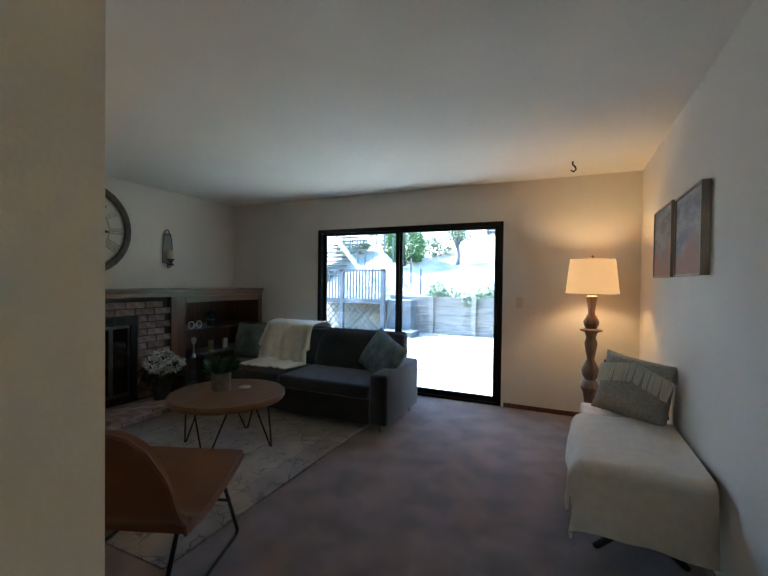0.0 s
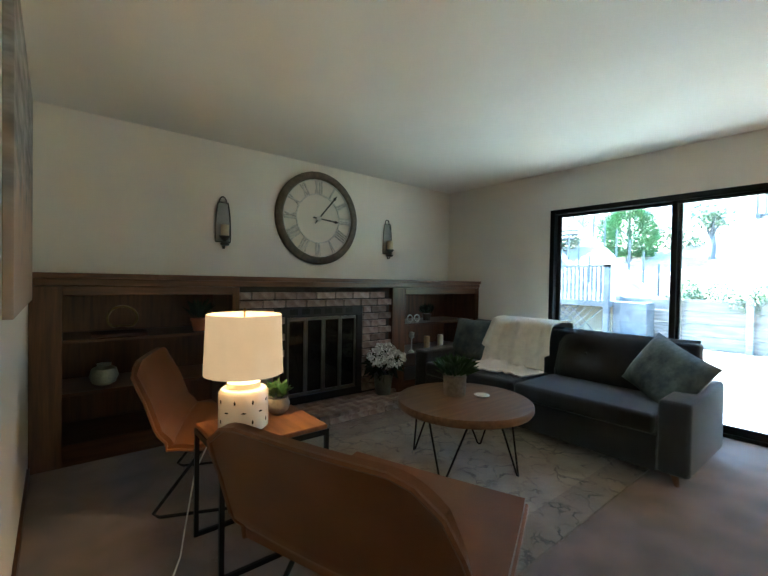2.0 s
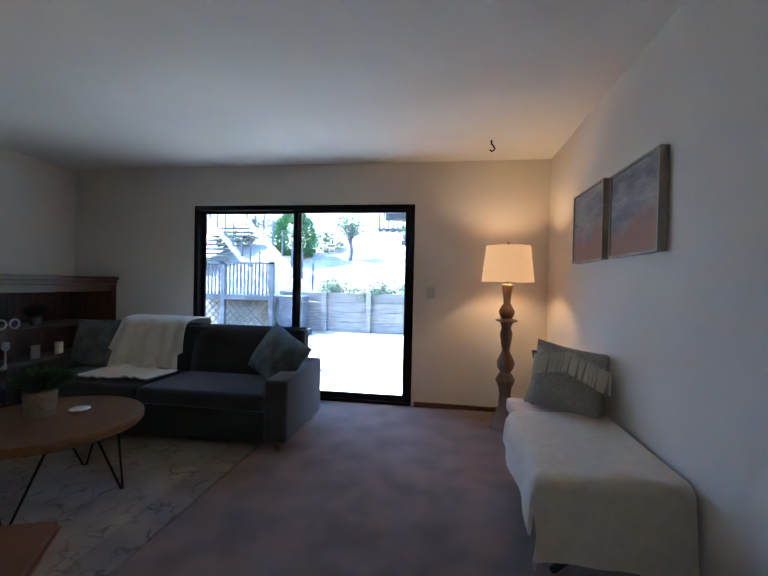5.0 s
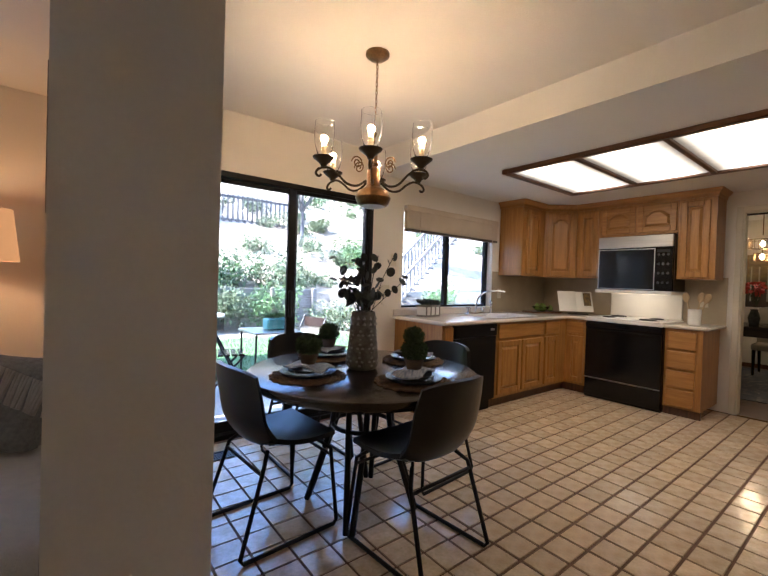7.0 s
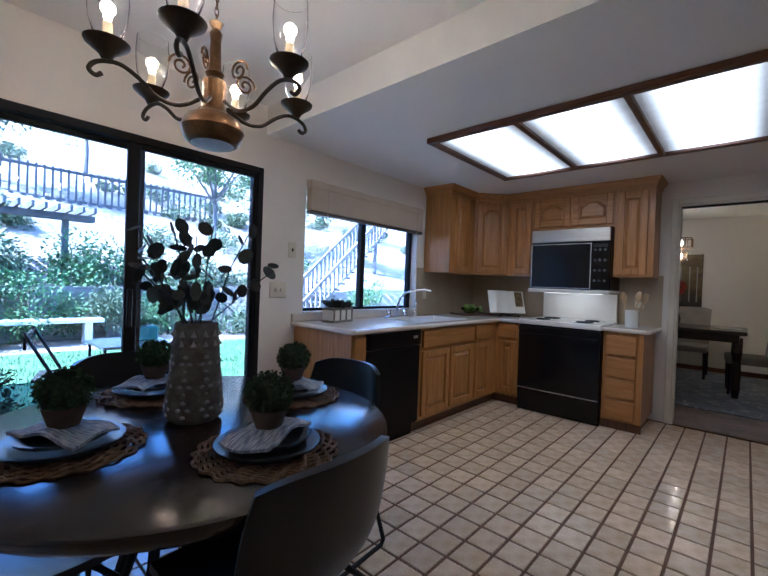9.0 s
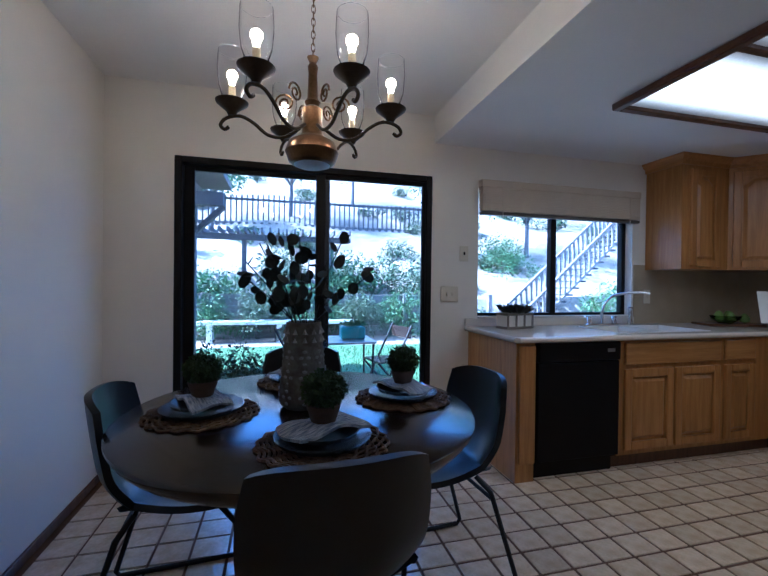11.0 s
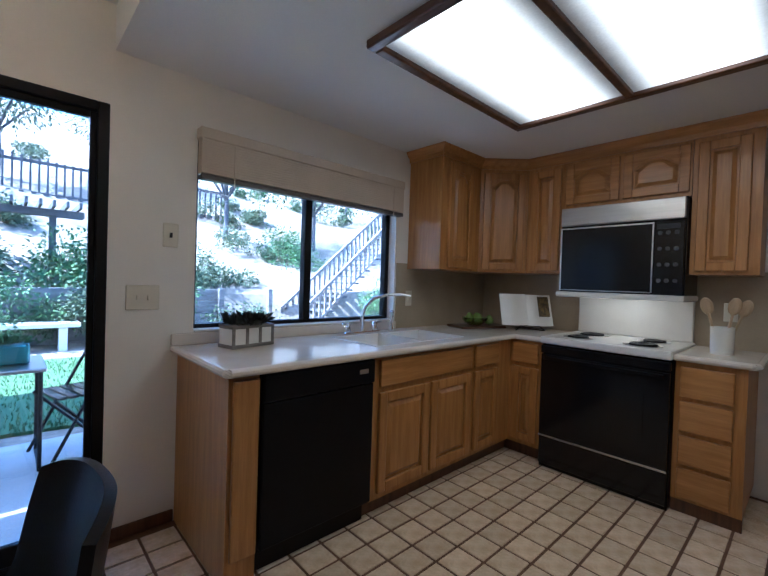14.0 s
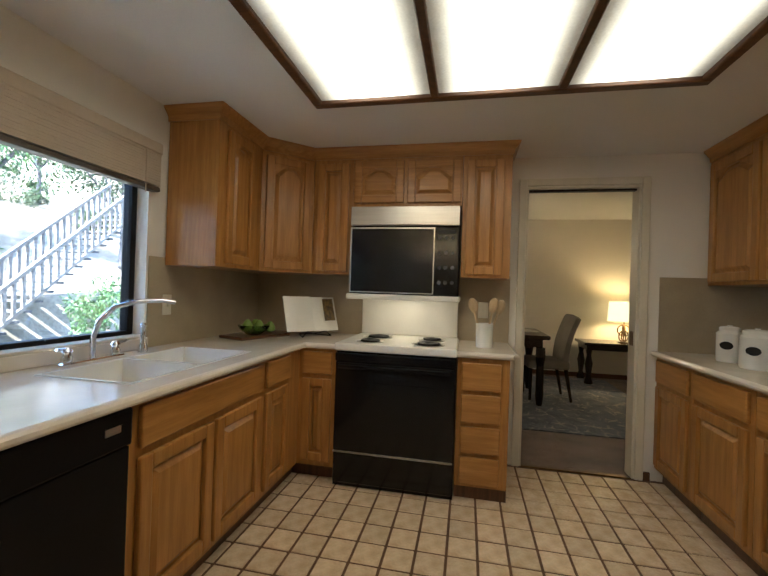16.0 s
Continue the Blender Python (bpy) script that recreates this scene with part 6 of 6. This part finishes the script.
for z, q, h in ((1.96, 0.13, 0.13), (1.775, 0.08, 0.10)):
    bm = bmesh.new()
    for zz in (z - h / 2, z + h / 2):
        tube([(q, q, zz), (-q, q, zz), (-q, -q, zz), (q, -q, zz)], 0.006, 6, True, bm)
    for k in range(5):
        u = -q + q * k / 2
        for p in ((u, q), (u, -q), (q, u), (-q, u)):
            rod(bm, (*p, z - h / 2), (*p, z + h / 2), 0.004, seg=6)
    part("cage", bm, BRASS, pd)
    part("bulb", lathe([(0.005, -0.04), (0.03, 0), (0.02, 0.03), (0.005, 0.045)], 14, (0, 0, z)), BULB, pd, "lit globe bulb", True)
part("lower_rod", tube([(0, 0, 1.90), (0, 0, 1.82)], 0.005), BRASS, pd)
lamp("pendant_bulb", (9.0, 2.80, 1.87), 0.6, (1.0, 0.7, 0.4), 0.05)
fw = thing("red_flowers", "red flowers in a dark vase on the dining table", "flowers", pose(8.6, 2.79, 0.812))
part("vase", lathe([(0.05, 0), (0.07, 0.10), (0.04, 0.2), (0.045, 0.22), (0.035, 0.22)], 20), SLATE, fw, smooth=True)
part("stems", tuft(0.02, 14, rng, 2.0, 0.34, 0.2, 0.06), DKGREEN, fw)
part("bloom", ball_leaves(0.09, 90, rng, (0, 0, 0.52), 0.06, 0.7, 0.7), mat("red_petal", (0.55, 0.03, 0.02), 0.6), fw, "red petals")
single("table_papers", boxes((-0.15, 0.15, -0.11, 0.11, 0, 0.012), bevel=0.003), WHITE, "white folded papers on the dining table", "paper", at=pose(8.75, 2.25, 0.812, 0, 0, 15))

# ---- yard ----
def height(x, y):
    """The yard is level; behind the retaining walls the hillside climbs."""
    h = -0.13
    if y > 12.35:
        d = y - 12.35
        h = -0.13 + min(1.0, d / 0.5) * 0.95 + max(0.0, d - 0.5) * 0.42
        h = min(h, 13.0 + 0.02 * d)
        h += 0.25 * noise.noise(Vector((x * 0.25, y * 0.25, 0))) * min(1, d / 3)
    return h


DIRT = mat("dry_straw_hillside", (0.46, 0.38, 0.28), 0.95, vary=0.3, scale=0.9, fine=14, bump=0.6, colour2=(0.26, 0.21, 0.14))
bm = bmesh.new()
xs = [-300, -120, -60] + [-30 + k * 0.75 for k in range(88)] + [60, 120, 300]
ysn = [-300, -60, -10, 0, 6, 11, 12.3, 12.4, 12.6, 12.85] + [13.2 + k * 0.7 for k in range(45)] + [60, 100, 300]
gr = [[bm.verts.new((x, y, height(x, y))) for y in ysn] for x in xs]
for i in range(len(xs) - 1):
    for j in range(len(ysn) - 1):
        bm.faces.new((gr[i][j], gr[i + 1][j], gr[i + 1][j + 1], gr[i][j + 1]))
single("ground", bm, DIRT, "pale dry earth yard climbing into a hillside", "ground", "structure", smooth=True)
CONC = mat("patio_concrete", (0.58, 0.55, 0.50), 0.9, vary=0.12, scale=1.5, fine=80, bump=0.3)
single("patio", boxes((-4.3, 6.9, 5.55, 6.55, -0.2, -0.05), (1.0, 6.9, 4.88, 5.55, -0.2, -0.05)), CONC, "grey concrete patio slab along the house", "patio", "structure")
LAWN = mat("mown_lawn", (0.09, 0.17, 0.05), 0.9, vary=0.2, scale=3, fine=150, bump=0.8, colour2=(0.06, 0.12, 0.035))
single("lawn", sheet(lambda u, v: (0.3 + 6.4 * u, 6.9 + 3.6 * v + 0.15 * math.sin(5 * u), -0.10), 30, 16, 0.03), LAWN, "green mown lawn beyond the patio", "lawn", "structure")
rg2 = random.Random(21)
bm = bmesh.new()
for _ in range(9000):
    x, y = rg2.uniform(0.4, 6.6), 6.95 + 3.5 * rg2.random() ** 1.3
    p0 = Vector((x, y, -0.10))
    d = Vector((rg2.uniform(-0.02, 0.02), rg2.uniform(-0.02, 0.02), rg2.uniform(0.03, 0.06)))
    s = Vector((rg2.uniform(-1, 1), rg2.uniform(-1, 1), 0)).normalized() * 0.006
    bm.faces.new([bm.verts.new(q) for q in (p0 - s, p0 + s, p0 + d)])
single("lawn_grass", bm, LAWN, "short green grass blades on the lawn", "grass", "stuff")

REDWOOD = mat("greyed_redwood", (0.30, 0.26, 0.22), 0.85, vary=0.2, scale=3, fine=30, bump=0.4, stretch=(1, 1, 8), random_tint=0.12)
# deck timber with its shade put into the colour, used on other wood too
SHADEWOOD = mat("shaded_deck_timber", (0.13, 0.12, 0.12), 0.85, vary=0.2, scale=3, fine=30, bump=0.4, random_tint=0.12)
rw = thing("retaining_wall", "greyed redwood plank retaining wall with posts", "retaining wall")
for k, x in enumerate([-4.4 + 1.25 * j for j in range(11)]):
    part("post", boxes((x - 0.06, x + 0.06, 12.08, 12.2, -0.15, 0.98), bevel=0.008), REDWOOD, rw)
for j in range(4):
    for x in (-4.4, -0.65, 3.1):
        part("plank", boxes((x, x + 3.74, 12.2, 12.26, -0.12 + j * 0.27, 0.14 + j * 0.27), bevel=0.006), REDWOOD, rw)


def shrub(name, label, x, y, z, r, h, n, rg, material, ln=0.16, trunk=0.0, lumps=14):
    t = thing(name, label, "tree" if trunk else "shrub", pose(x, y, z))
    if trunk:
        part("trunk", tube([(0, 0, -0.2), (0.05, 0.02, trunk * 0.5), (0, 0, trunk + h * 0.4)], [0.11, 0.08, 0.04], 8), SHADEWOOD, t)
        for k in range(5):
            a = k * 1.3
            part("limb", tube([(0, 0, trunk * 0.8), (r * 0.35 * math.cos(a), r * 0.35 * math.sin(a), trunk + h * 0.25), (r * 0.7 * math.cos(a), r * 0.7 * math.sin(a), trunk + h * 0.55)], [0.05, 0.03, 0.012], 6), SHADEWOOD, t)
    bm = bmesh.new()
    spots = []
    n, ln = int(n * 2.6), ln * 0.55
    for k in range(lumps):
        a, q = rg.uniform(0, 6.283), rg.uniform(0.1, 0.8) * r
        c0 = Vector((q * math.cos(a), q * math.sin(a), trunk + rg.uniform(0.2, 0.85) * h))
        for _ in range(n // lumps):
            d = Vector((rg.gauss(0, 1), rg.gauss(0, 1), rg.gauss(0, 0.8))).normalized()
            spots.append((c0 + d * rg.uniform(0.4, 1) * min(r, h) * 0.42, d + Vector((rg.uniform(-0.5, 0.5), rg.uniform(-0.5, 0.5), rg.uniform(-0.4, 0.4)))))
    leaves(bm, spots, rg, ln, 0.55, 0.2)
    part("crown", bm, material, t)
    return t


OLIVE = mat("dusty_leaf", (0.12, 0.16, 0.07), 0.7, vary=0.25, scale=2, colour2=(0.07, 0.10, 0.04))
BRIGHT = mat("sunlit_leaf", (0.10, 0.20, 0.045), 0.6, vary=0.25, scale=2, colour2=(0.05, 0.11, 0.025))
for x, y, z, r, h, n, mt_, ln in ((-3.0, 12.6, 0.7, 0.8, 0.6, 900, OLIVE, 0.12), (-1.8, 12.6, 0.6, 0.9, 0.7, 1100, OLIVE, 0.12), (-0.6, 12.7, 0.7, 0.9, 0.6, 900, OLIVE, 0.12), (0.7, 12.6, 0.7, 0.9, 0.8, 1000, BRIGHT, 0.13), (2.4, 13.2, 0.7, 1.1, 1.35, 1600, OLIVE, 0.15), (4.2, 13.2, 0.7, 1.3, 1.25, 1800, BRIGHT, 0.15), (6.0, 13.0, 0.7, 1.2, 1.3, 1500, OLIVE, 0.15), (7.4, 13.6, 0.7, 1.0, 0.8, 1200, OLIVE, 0.15), (10.4, 15.2, 1.4, 1.3, 1.6, 1600, BRIGHT, 0.15), (10.6, 10.6, -0.1, 0.7, 1.5, 900, BRIGHT, 0.12), (7.0, 11.2, -0.1, 0.8, 0.9, 900, OLIVE, 0.13), (0.9, 12.0, -0.12, 0.7, 1.2, 1300, BRIGHT, 0.11), (2.0, 11.95, -0.12, 0.8, 1.3, 1500, OLIVE, 0.11), (3.1, 12.0, -0.12, 0.8, 1.4, 1500, BRIGHT, 0.11), (4.2, 11.95, -0.12, 0.8, 1.2, 1300, OLIVE, 0.11), (5.4, 12.0, -0.12, 0.8, 1.2, 1300, BRIGHT, 0.11)):
    shrub("hillside_shrub", "dusty green shrub growing over the retaining wall", x, y, z, r, h, n, rg2, mt_, ln)
for k in range(60):
    x, y = rg2.uniform(-12, 22), rg2.uniform(15, 30)
    shrub("dry_bush", "low grey-green bush on the dry hillside", x, y, height(x, y) - 0.1, rg2.uniform(0.5, 1.1), rg2.uniform(0.4, 0.9), 420, rg2, OLIVE, 0.16, lumps=8)
# the trees at x -10.6 and -11.0 are unseen, added to shade the deck
for x, y, r, h, tr_, mt_ in ((-3.35, 15.8, 0.45, 0.8, 0.75, OLIVE), (-0.3, 19, 2.2, 2.6, 1.6, BRIGHT), (-10.6, 11.6, 2.4, 4.6, 2.4, BRIGHT), (-11.0, 14.6, 2.4, 4.8, 2.2, BRIGHT), (2.8, 21, 2.4, 2.8, 1.8, OLIVE), (8.8, 17.0, 2.0, 2.6, 1.8, BRIGHT), (12.5, 17, 2.4, 3.2, 1.8, BRIGHT), (15.5, 15, 2.4, 3.6, 2.0, OLIVE), (6.2, 24, 2.6, 3.0, 2.0, OLIVE), (18, 22, 3.0, 4.0, 2.0, BRIGHT), (-8.5, 22, 2.6, 3.4, 2.0, OLIVE), (-1.15, 16.2, 0.55, 0.8, 0.7, OLIVE)):
    shrub("hillside_tree", "leafy hillside tree, or one added out of view to shade the deck", x, y, height(x, y), r, h, 2600 if r > 0.6 else 170, rg2, mt_, 0.2, tr_, 20)
cf = thing("round_conifer", "dense bright green conifer behind the deck", "tree", pose(-5.5, 15.8, height(-5.5, 15.8)))
part("trunk", tube([(0, 0, -0.2), (0, 0, 1.9)], [0.09, 0.03], 8), SHADEWOOD, cf)
spots = []
for _ in range(9000):
    v, a = rg2.random() ** 1.4, rg2.uniform(0, 6.283)
    q = (0.30 + 0.62 * math.sin(math.pi * min(1.0, v * 1.1 + 0.12))) * (1 + 0.13 * math.sin(5 * a + 9 * v)) * (0.25 + 0.8 * rg2.random() ** 0.5) * (1 - 0.35 * v)
    spots.append(((q * math.cos(a), q * math.sin(a), 0.15 + 2.1 * v), (math.cos(a), math.sin(a), rg2.uniform(0.1, 1.3))))
part("crown", leaves(bmesh.new(), spots, rg2, 0.11, 0.4, 0.1), BRIGHT, cf)
for k in range(5):
    shrub("patio_hedge", "low dark hedge beside the patio", 1.25 + 0.22 * k, 6.05 + 0.06 * (k % 2), -0.06, 0.30, 0.66, 620, rg2, DKGREEN, 0.07, lumps=10)

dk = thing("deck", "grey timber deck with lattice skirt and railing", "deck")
part("platform", boxes((-7.2, -4.35, 11.4, 13.2, 0.72, 0.86), bevel=0.01), SHADEWOOD, dk)
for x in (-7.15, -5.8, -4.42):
    part("post", boxes((x - 0.06, x + 0.06, 11.4, 11.52, -0.15, 1.75)), SHADEWOOD, dk)
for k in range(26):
    part("baluster", boxes((-7.1 + k * 0.105, -7.065 + k * 0.105, 11.43, 11.465, 0.86, 1.68)), SHADEWOOD, dk)
part("top_rail", boxes((-7.2, -4.36, 11.40, 11.5, 1.68, 1.74)), SHADEWOOD, dk)
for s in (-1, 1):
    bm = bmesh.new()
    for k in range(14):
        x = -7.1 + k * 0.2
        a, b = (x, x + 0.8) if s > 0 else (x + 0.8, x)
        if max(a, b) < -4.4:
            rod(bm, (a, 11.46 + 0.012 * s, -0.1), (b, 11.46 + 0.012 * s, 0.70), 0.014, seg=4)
    part("lattice", bm, SHADEWOOD, dk)
part("skirt", boxes((-4.34, -3.6, 11.6, 12.1, -0.14, 0.85), bevel=0.02), SHADEWOOD, dk)
part("step", boxes((-4.3, -3.3, 10.9, 11.5, -0.14, 0.02), bevel=0.01), SHADEWOOD, dk)
# lighter copy of the timber, with sunlight put into its colour
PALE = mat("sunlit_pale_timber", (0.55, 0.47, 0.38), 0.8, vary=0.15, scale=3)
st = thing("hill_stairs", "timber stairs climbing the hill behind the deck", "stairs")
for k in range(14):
    part("tread", boxes((-9.6 + 0.02 * k, -8.0 + 0.02 * k, 13.2 + 0.3 * k, 13.5 + 0.3 * k, 0.8 + 0.2 * k, 0.85 + 0.2 * k)), SHADEWOOD, st)
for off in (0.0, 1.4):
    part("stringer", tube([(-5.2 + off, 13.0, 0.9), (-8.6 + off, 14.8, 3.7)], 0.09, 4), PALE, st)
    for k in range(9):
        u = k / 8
        part("baluster", tube([(-5.2 + off - 3.4 * u, 13.0 + 1.8 * u, 0.9 + 2.8 * u), (-5.2 + off - 3.4 * u, 13.0 + 1.8 * u, 1.8 + 2.8 * u)], 0.03, 4), SHADEWOOD, st)
es = thing("garden_stairs", "weathered timber stairs with railings up the hillside", "stairs")
for y0 in (11.5, 12.6):
    for nm, dz, rr in (("rail", 0.0, 0.05), ("lower_rail", -0.72, 0.04)):
        part(nm, tube([(8.7, y0, 0.45 + dz), (13.6, y0 + 1.0, 4.15 + dz)], rr, 4), REDWOOD, es)
    for k in range(25):
        u = k / 24
        part("baluster", boxes((8.7 + 4.9 * u - 0.03, 8.7 + 4.9 * u + 0.03, y0 + u - 0.025, y0 + u + 0.025, -0.3 + 3.7 * u, 0.45 + 3.7 * u)), REDWOOD, es)
for k in range(18):
    part("tread", boxes((8.75 + 0.265 * k, 9.05 + 0.265 * k, 11.55 + 0.054 * k, 12.58 + 0.054 * k, -0.24 + 0.2 * k, -0.19 + 0.2 * k)), SHADEWOOD, es)
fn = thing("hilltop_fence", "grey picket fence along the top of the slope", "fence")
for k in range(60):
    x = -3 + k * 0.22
    part("slat", boxes((x, x + 0.06, 20.0, 20.04, height(x, 20) + 0.0, height(x, 20) + 1.1)), SHADEWOOD, fn)
part("deck_edge", boxes((-3, 10.2, 19.8, 20.0, height(3, 20) - 0.32, height(3, 20) - 0.12)), SHADEWOOD, fn)
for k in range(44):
    part("joist_end", boxes((-2.95 + k * 0.3, -2.83 + k * 0.3, 19.55, 19.8, height(3, 20) - 0.3, height(3, 20) - 0.14)), SHADEWOOD, fn)
part("rail", boxes((-3, 10.2, 20.04, 20.08, height(3, 20) + 0.85, height(3, 20) + 0.95)), SHADEWOOD, fn)

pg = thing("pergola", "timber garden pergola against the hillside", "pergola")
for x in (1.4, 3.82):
    part("post", boxes((x - 0.06, x + 0.06, 13.6, 13.72, 0.0, 2.42)), SHADEWOOD, pg)
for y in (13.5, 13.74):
    part("beam", boxes((-1.2, 4.35, y, y + 0.05, 2.42, 2.56)), SHADEWOOD, pg)
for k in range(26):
    part("rafter", boxes((-1.1 + k * 0.212, -1.05 + k * 0.212, 12.9, 14.6, 2.56, 2.68)), SHADEWOOD, pg)
gb = thing("garden_bench", "long white timber bench at the lawn's end", "bench")
part("seat", boxes((0.6, 4.1, 11.4, 11.8, 0.28, 0.36), bevel=0.01), WHITE, gb)
for x in (0.8, 2.3, 3.8):
    part("support", boxes((x, x + 0.12, 11.45, 11.75, -0.14, 0.28)), WHITE, gb)
pcv = thing("patio_cover", "grey timber patio cover beside the kitchen door", "patio cover")
part("post", boxes((1.02, 1.17, 8.2, 8.35, -0.14, 2.35), bevel=0.008), SHADEWOOD, pcv)
part("header", boxes((-0.9, 1.55, 8.2, 8.34, 2.35, 2.55), bevel=0.008), SHADEWOOD, pcv)
part("beam", boxes((1.02, 1.16, 5.8, 8.8, 2.552, 2.70), bevel=0.008), SHADEWOOD, pcv)
part("brace", tube([(1.1, 8.27, 1.9), (1.55, 8.27, 2.35)], 0.05, 4), SHADEWOOD, pcv)
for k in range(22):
    part("slat", boxes((-0.9, 1.6, 5.80 + 0.135 * k, 5.93 + 0.135 * k, 2.70, 2.79)), SHADEWOOD, pcv)
part("white_post", boxes((-4.15, -3.98, 7.6, 7.77, -0.14, 2.6), bevel=0.008), WHITE, pcv, "white painted post")

# patio furniture
bt = thing("bistro_table", "folding metal bistro table on the patio", "table", pose(3.05, 6.15, -0.05))
part("tabletop", boxes((-0.28, 0.28, -0.28, 0.28, 0.66, 0.685), bevel=0.006), STEEL, bt)
for x in (-0.25, 0.25):
    part("leg_frame", tube([(x, -0.24, 0.66), (x, -0.22, 0.0), (x, 0.22, 0.0), (x, 0.24, 0.66)], 0.012, 8), IRON, bt)
pt = thing("patio_planter", "teal planter of small greens on the bistro table", "plant", pose(3.12, 6.15, 0.636))
part("pot", boxes((-0.13, 0.13, -0.08, 0.08, 0, 0.13), bevel=0.012), mat("teal_glaze", (0.10, 0.30, 0.30), 0.4), pt)
part("foliage", tuft(0.11, 200, rng, 0.3, 0.06, 0.13, 0.4), GREEN, pt)
for x, turn in ((2.58, -105), (3.50, 105)):
    fc = thing("folding_chair", "brown folding slat chair on the patio", "chair", pose(x, 6.2, -0.05, 0, 0, turn), group="patio chairs")
    for k in range(5):
        part("seat_slat", boxes((-0.19, 0.19, -0.17 + 0.07 * k, -0.115 + 0.07 * k, 0.43, 0.45)), ESPRESSO, fc)
    part("back_slat", boxes((-0.19, 0.19, -0.22, -0.20, 0.68, 0.80)), ESPRESSO, fc)
    for s in (-0.2, 0.2):
        part("leg", rod(bmesh.new(), (s, 0.2, 0.0), (s, -0.22, 0.82), 0.012), IRON, fc)
        part("leg", rod(bmesh.new(), (s * 0.9, -0.22, 0.0), (s * 0.9, 0.18, 0.44), 0.012), IRON, fc)

# ---- bricks and tiles ----
def brick_mesh(name, lx, ly, lz, material, bevel=0.004):
    return mesh_of(name, boxes((-lx / 2, lx / 2, -ly / 2, ly / 2, -lz / 2, lz / 2), bevel=bevel), material)


rb_ = random.Random(9)
full = brick_mesh("brick", 0.03, 0.196, 0.062, BRICK)
half = brick_mesh("half_brick", 0.03, 0.094, 0.062, BRICK)
for row in range(15):
    z = 0.112 + row * 0.0735 + 0.031
    if z > 1.16:
        break
    spans = ((2.268, 2.625), (3.535, 3.895)) if z < 0.98 else ((2.268, 3.895),)
    for a, b in spans:
        y = a
        if row % 2:
            piece("brick", half, fp, (-3.61 + rb_.uniform(-0.004, 0.004), y + 0.048, z))
            y += 0.105
        while y + 0.15 < b + 0.01:
            piece("brick", full, fp, (-3.61 + rb_.uniform(-0.005, 0.005), y + 0.099, z))
            y += 0.207
        if b - y > 0.08:
            piece("brick", half, fp, (-3.61 + rb_.uniform(-0.004, 0.004), y + 0.048, z))
hb = brick_mesh("hearth_brick", 0.094, 0.196, 0.05, BRICK)
for i in range(4):
    for j in range(8):
        y = 2.40 + j * 0.205 - (0.1 if i % 2 else 0)
        if 2.38 < y < 3.86:
            piece("brick", hb, fp, (-3.565 + i * 0.101, y, 0.066 + rb_.uniform(-0.002, 0.003)))
hs = brick_mesh("hearth_face_brick", 0.02, 0.196, 0.05, BRICK)
for j in range(8):
    piece("brick", hs, fp, (-3.215, 2.40 + j * 0.205, 0.03))

TXP, TYP = 0.162, 0.1475
tile = mesh_of("tile", boxes((-TXP / 2 + 0.0065, TXP / 2 - 0.0065, -TYP / 2 + 0.0065, TYP / 2 - 0.0065, -0.008, 0.0), bevel=0.003), TILE)
rest = bmesh.new()
count = 0
for i in range(-27, 7):
    for j in range(-15, 12):
        x, y = 5.55 + TXP * (i + 0.5), 3.043 + TYP * (j + 0.5)
        if not (1.31 + TXP / 2 < x < 6.53 and 1.02 < y < 4.70):
            continue
        lift = rb_.uniform(-0.0008, 0.0008)
        if 2.6 < x < 5.9 and 2.0 < y < 4.2 and count < 300:
            piece("tile", tile, floor_kitchen, (x, y, lift))
            count += 1
        else:
            box(rest, x - TXP / 2 + 0.0065, x + TXP / 2 - 0.0065, y - TYP / 2 + 0.0065, y + TYP / 2 - 0.0065, -0.008, lift)
tl_ = part("tile_field", rest, TILE, floor_kitchen)
tl_["kind"] = "stuff"
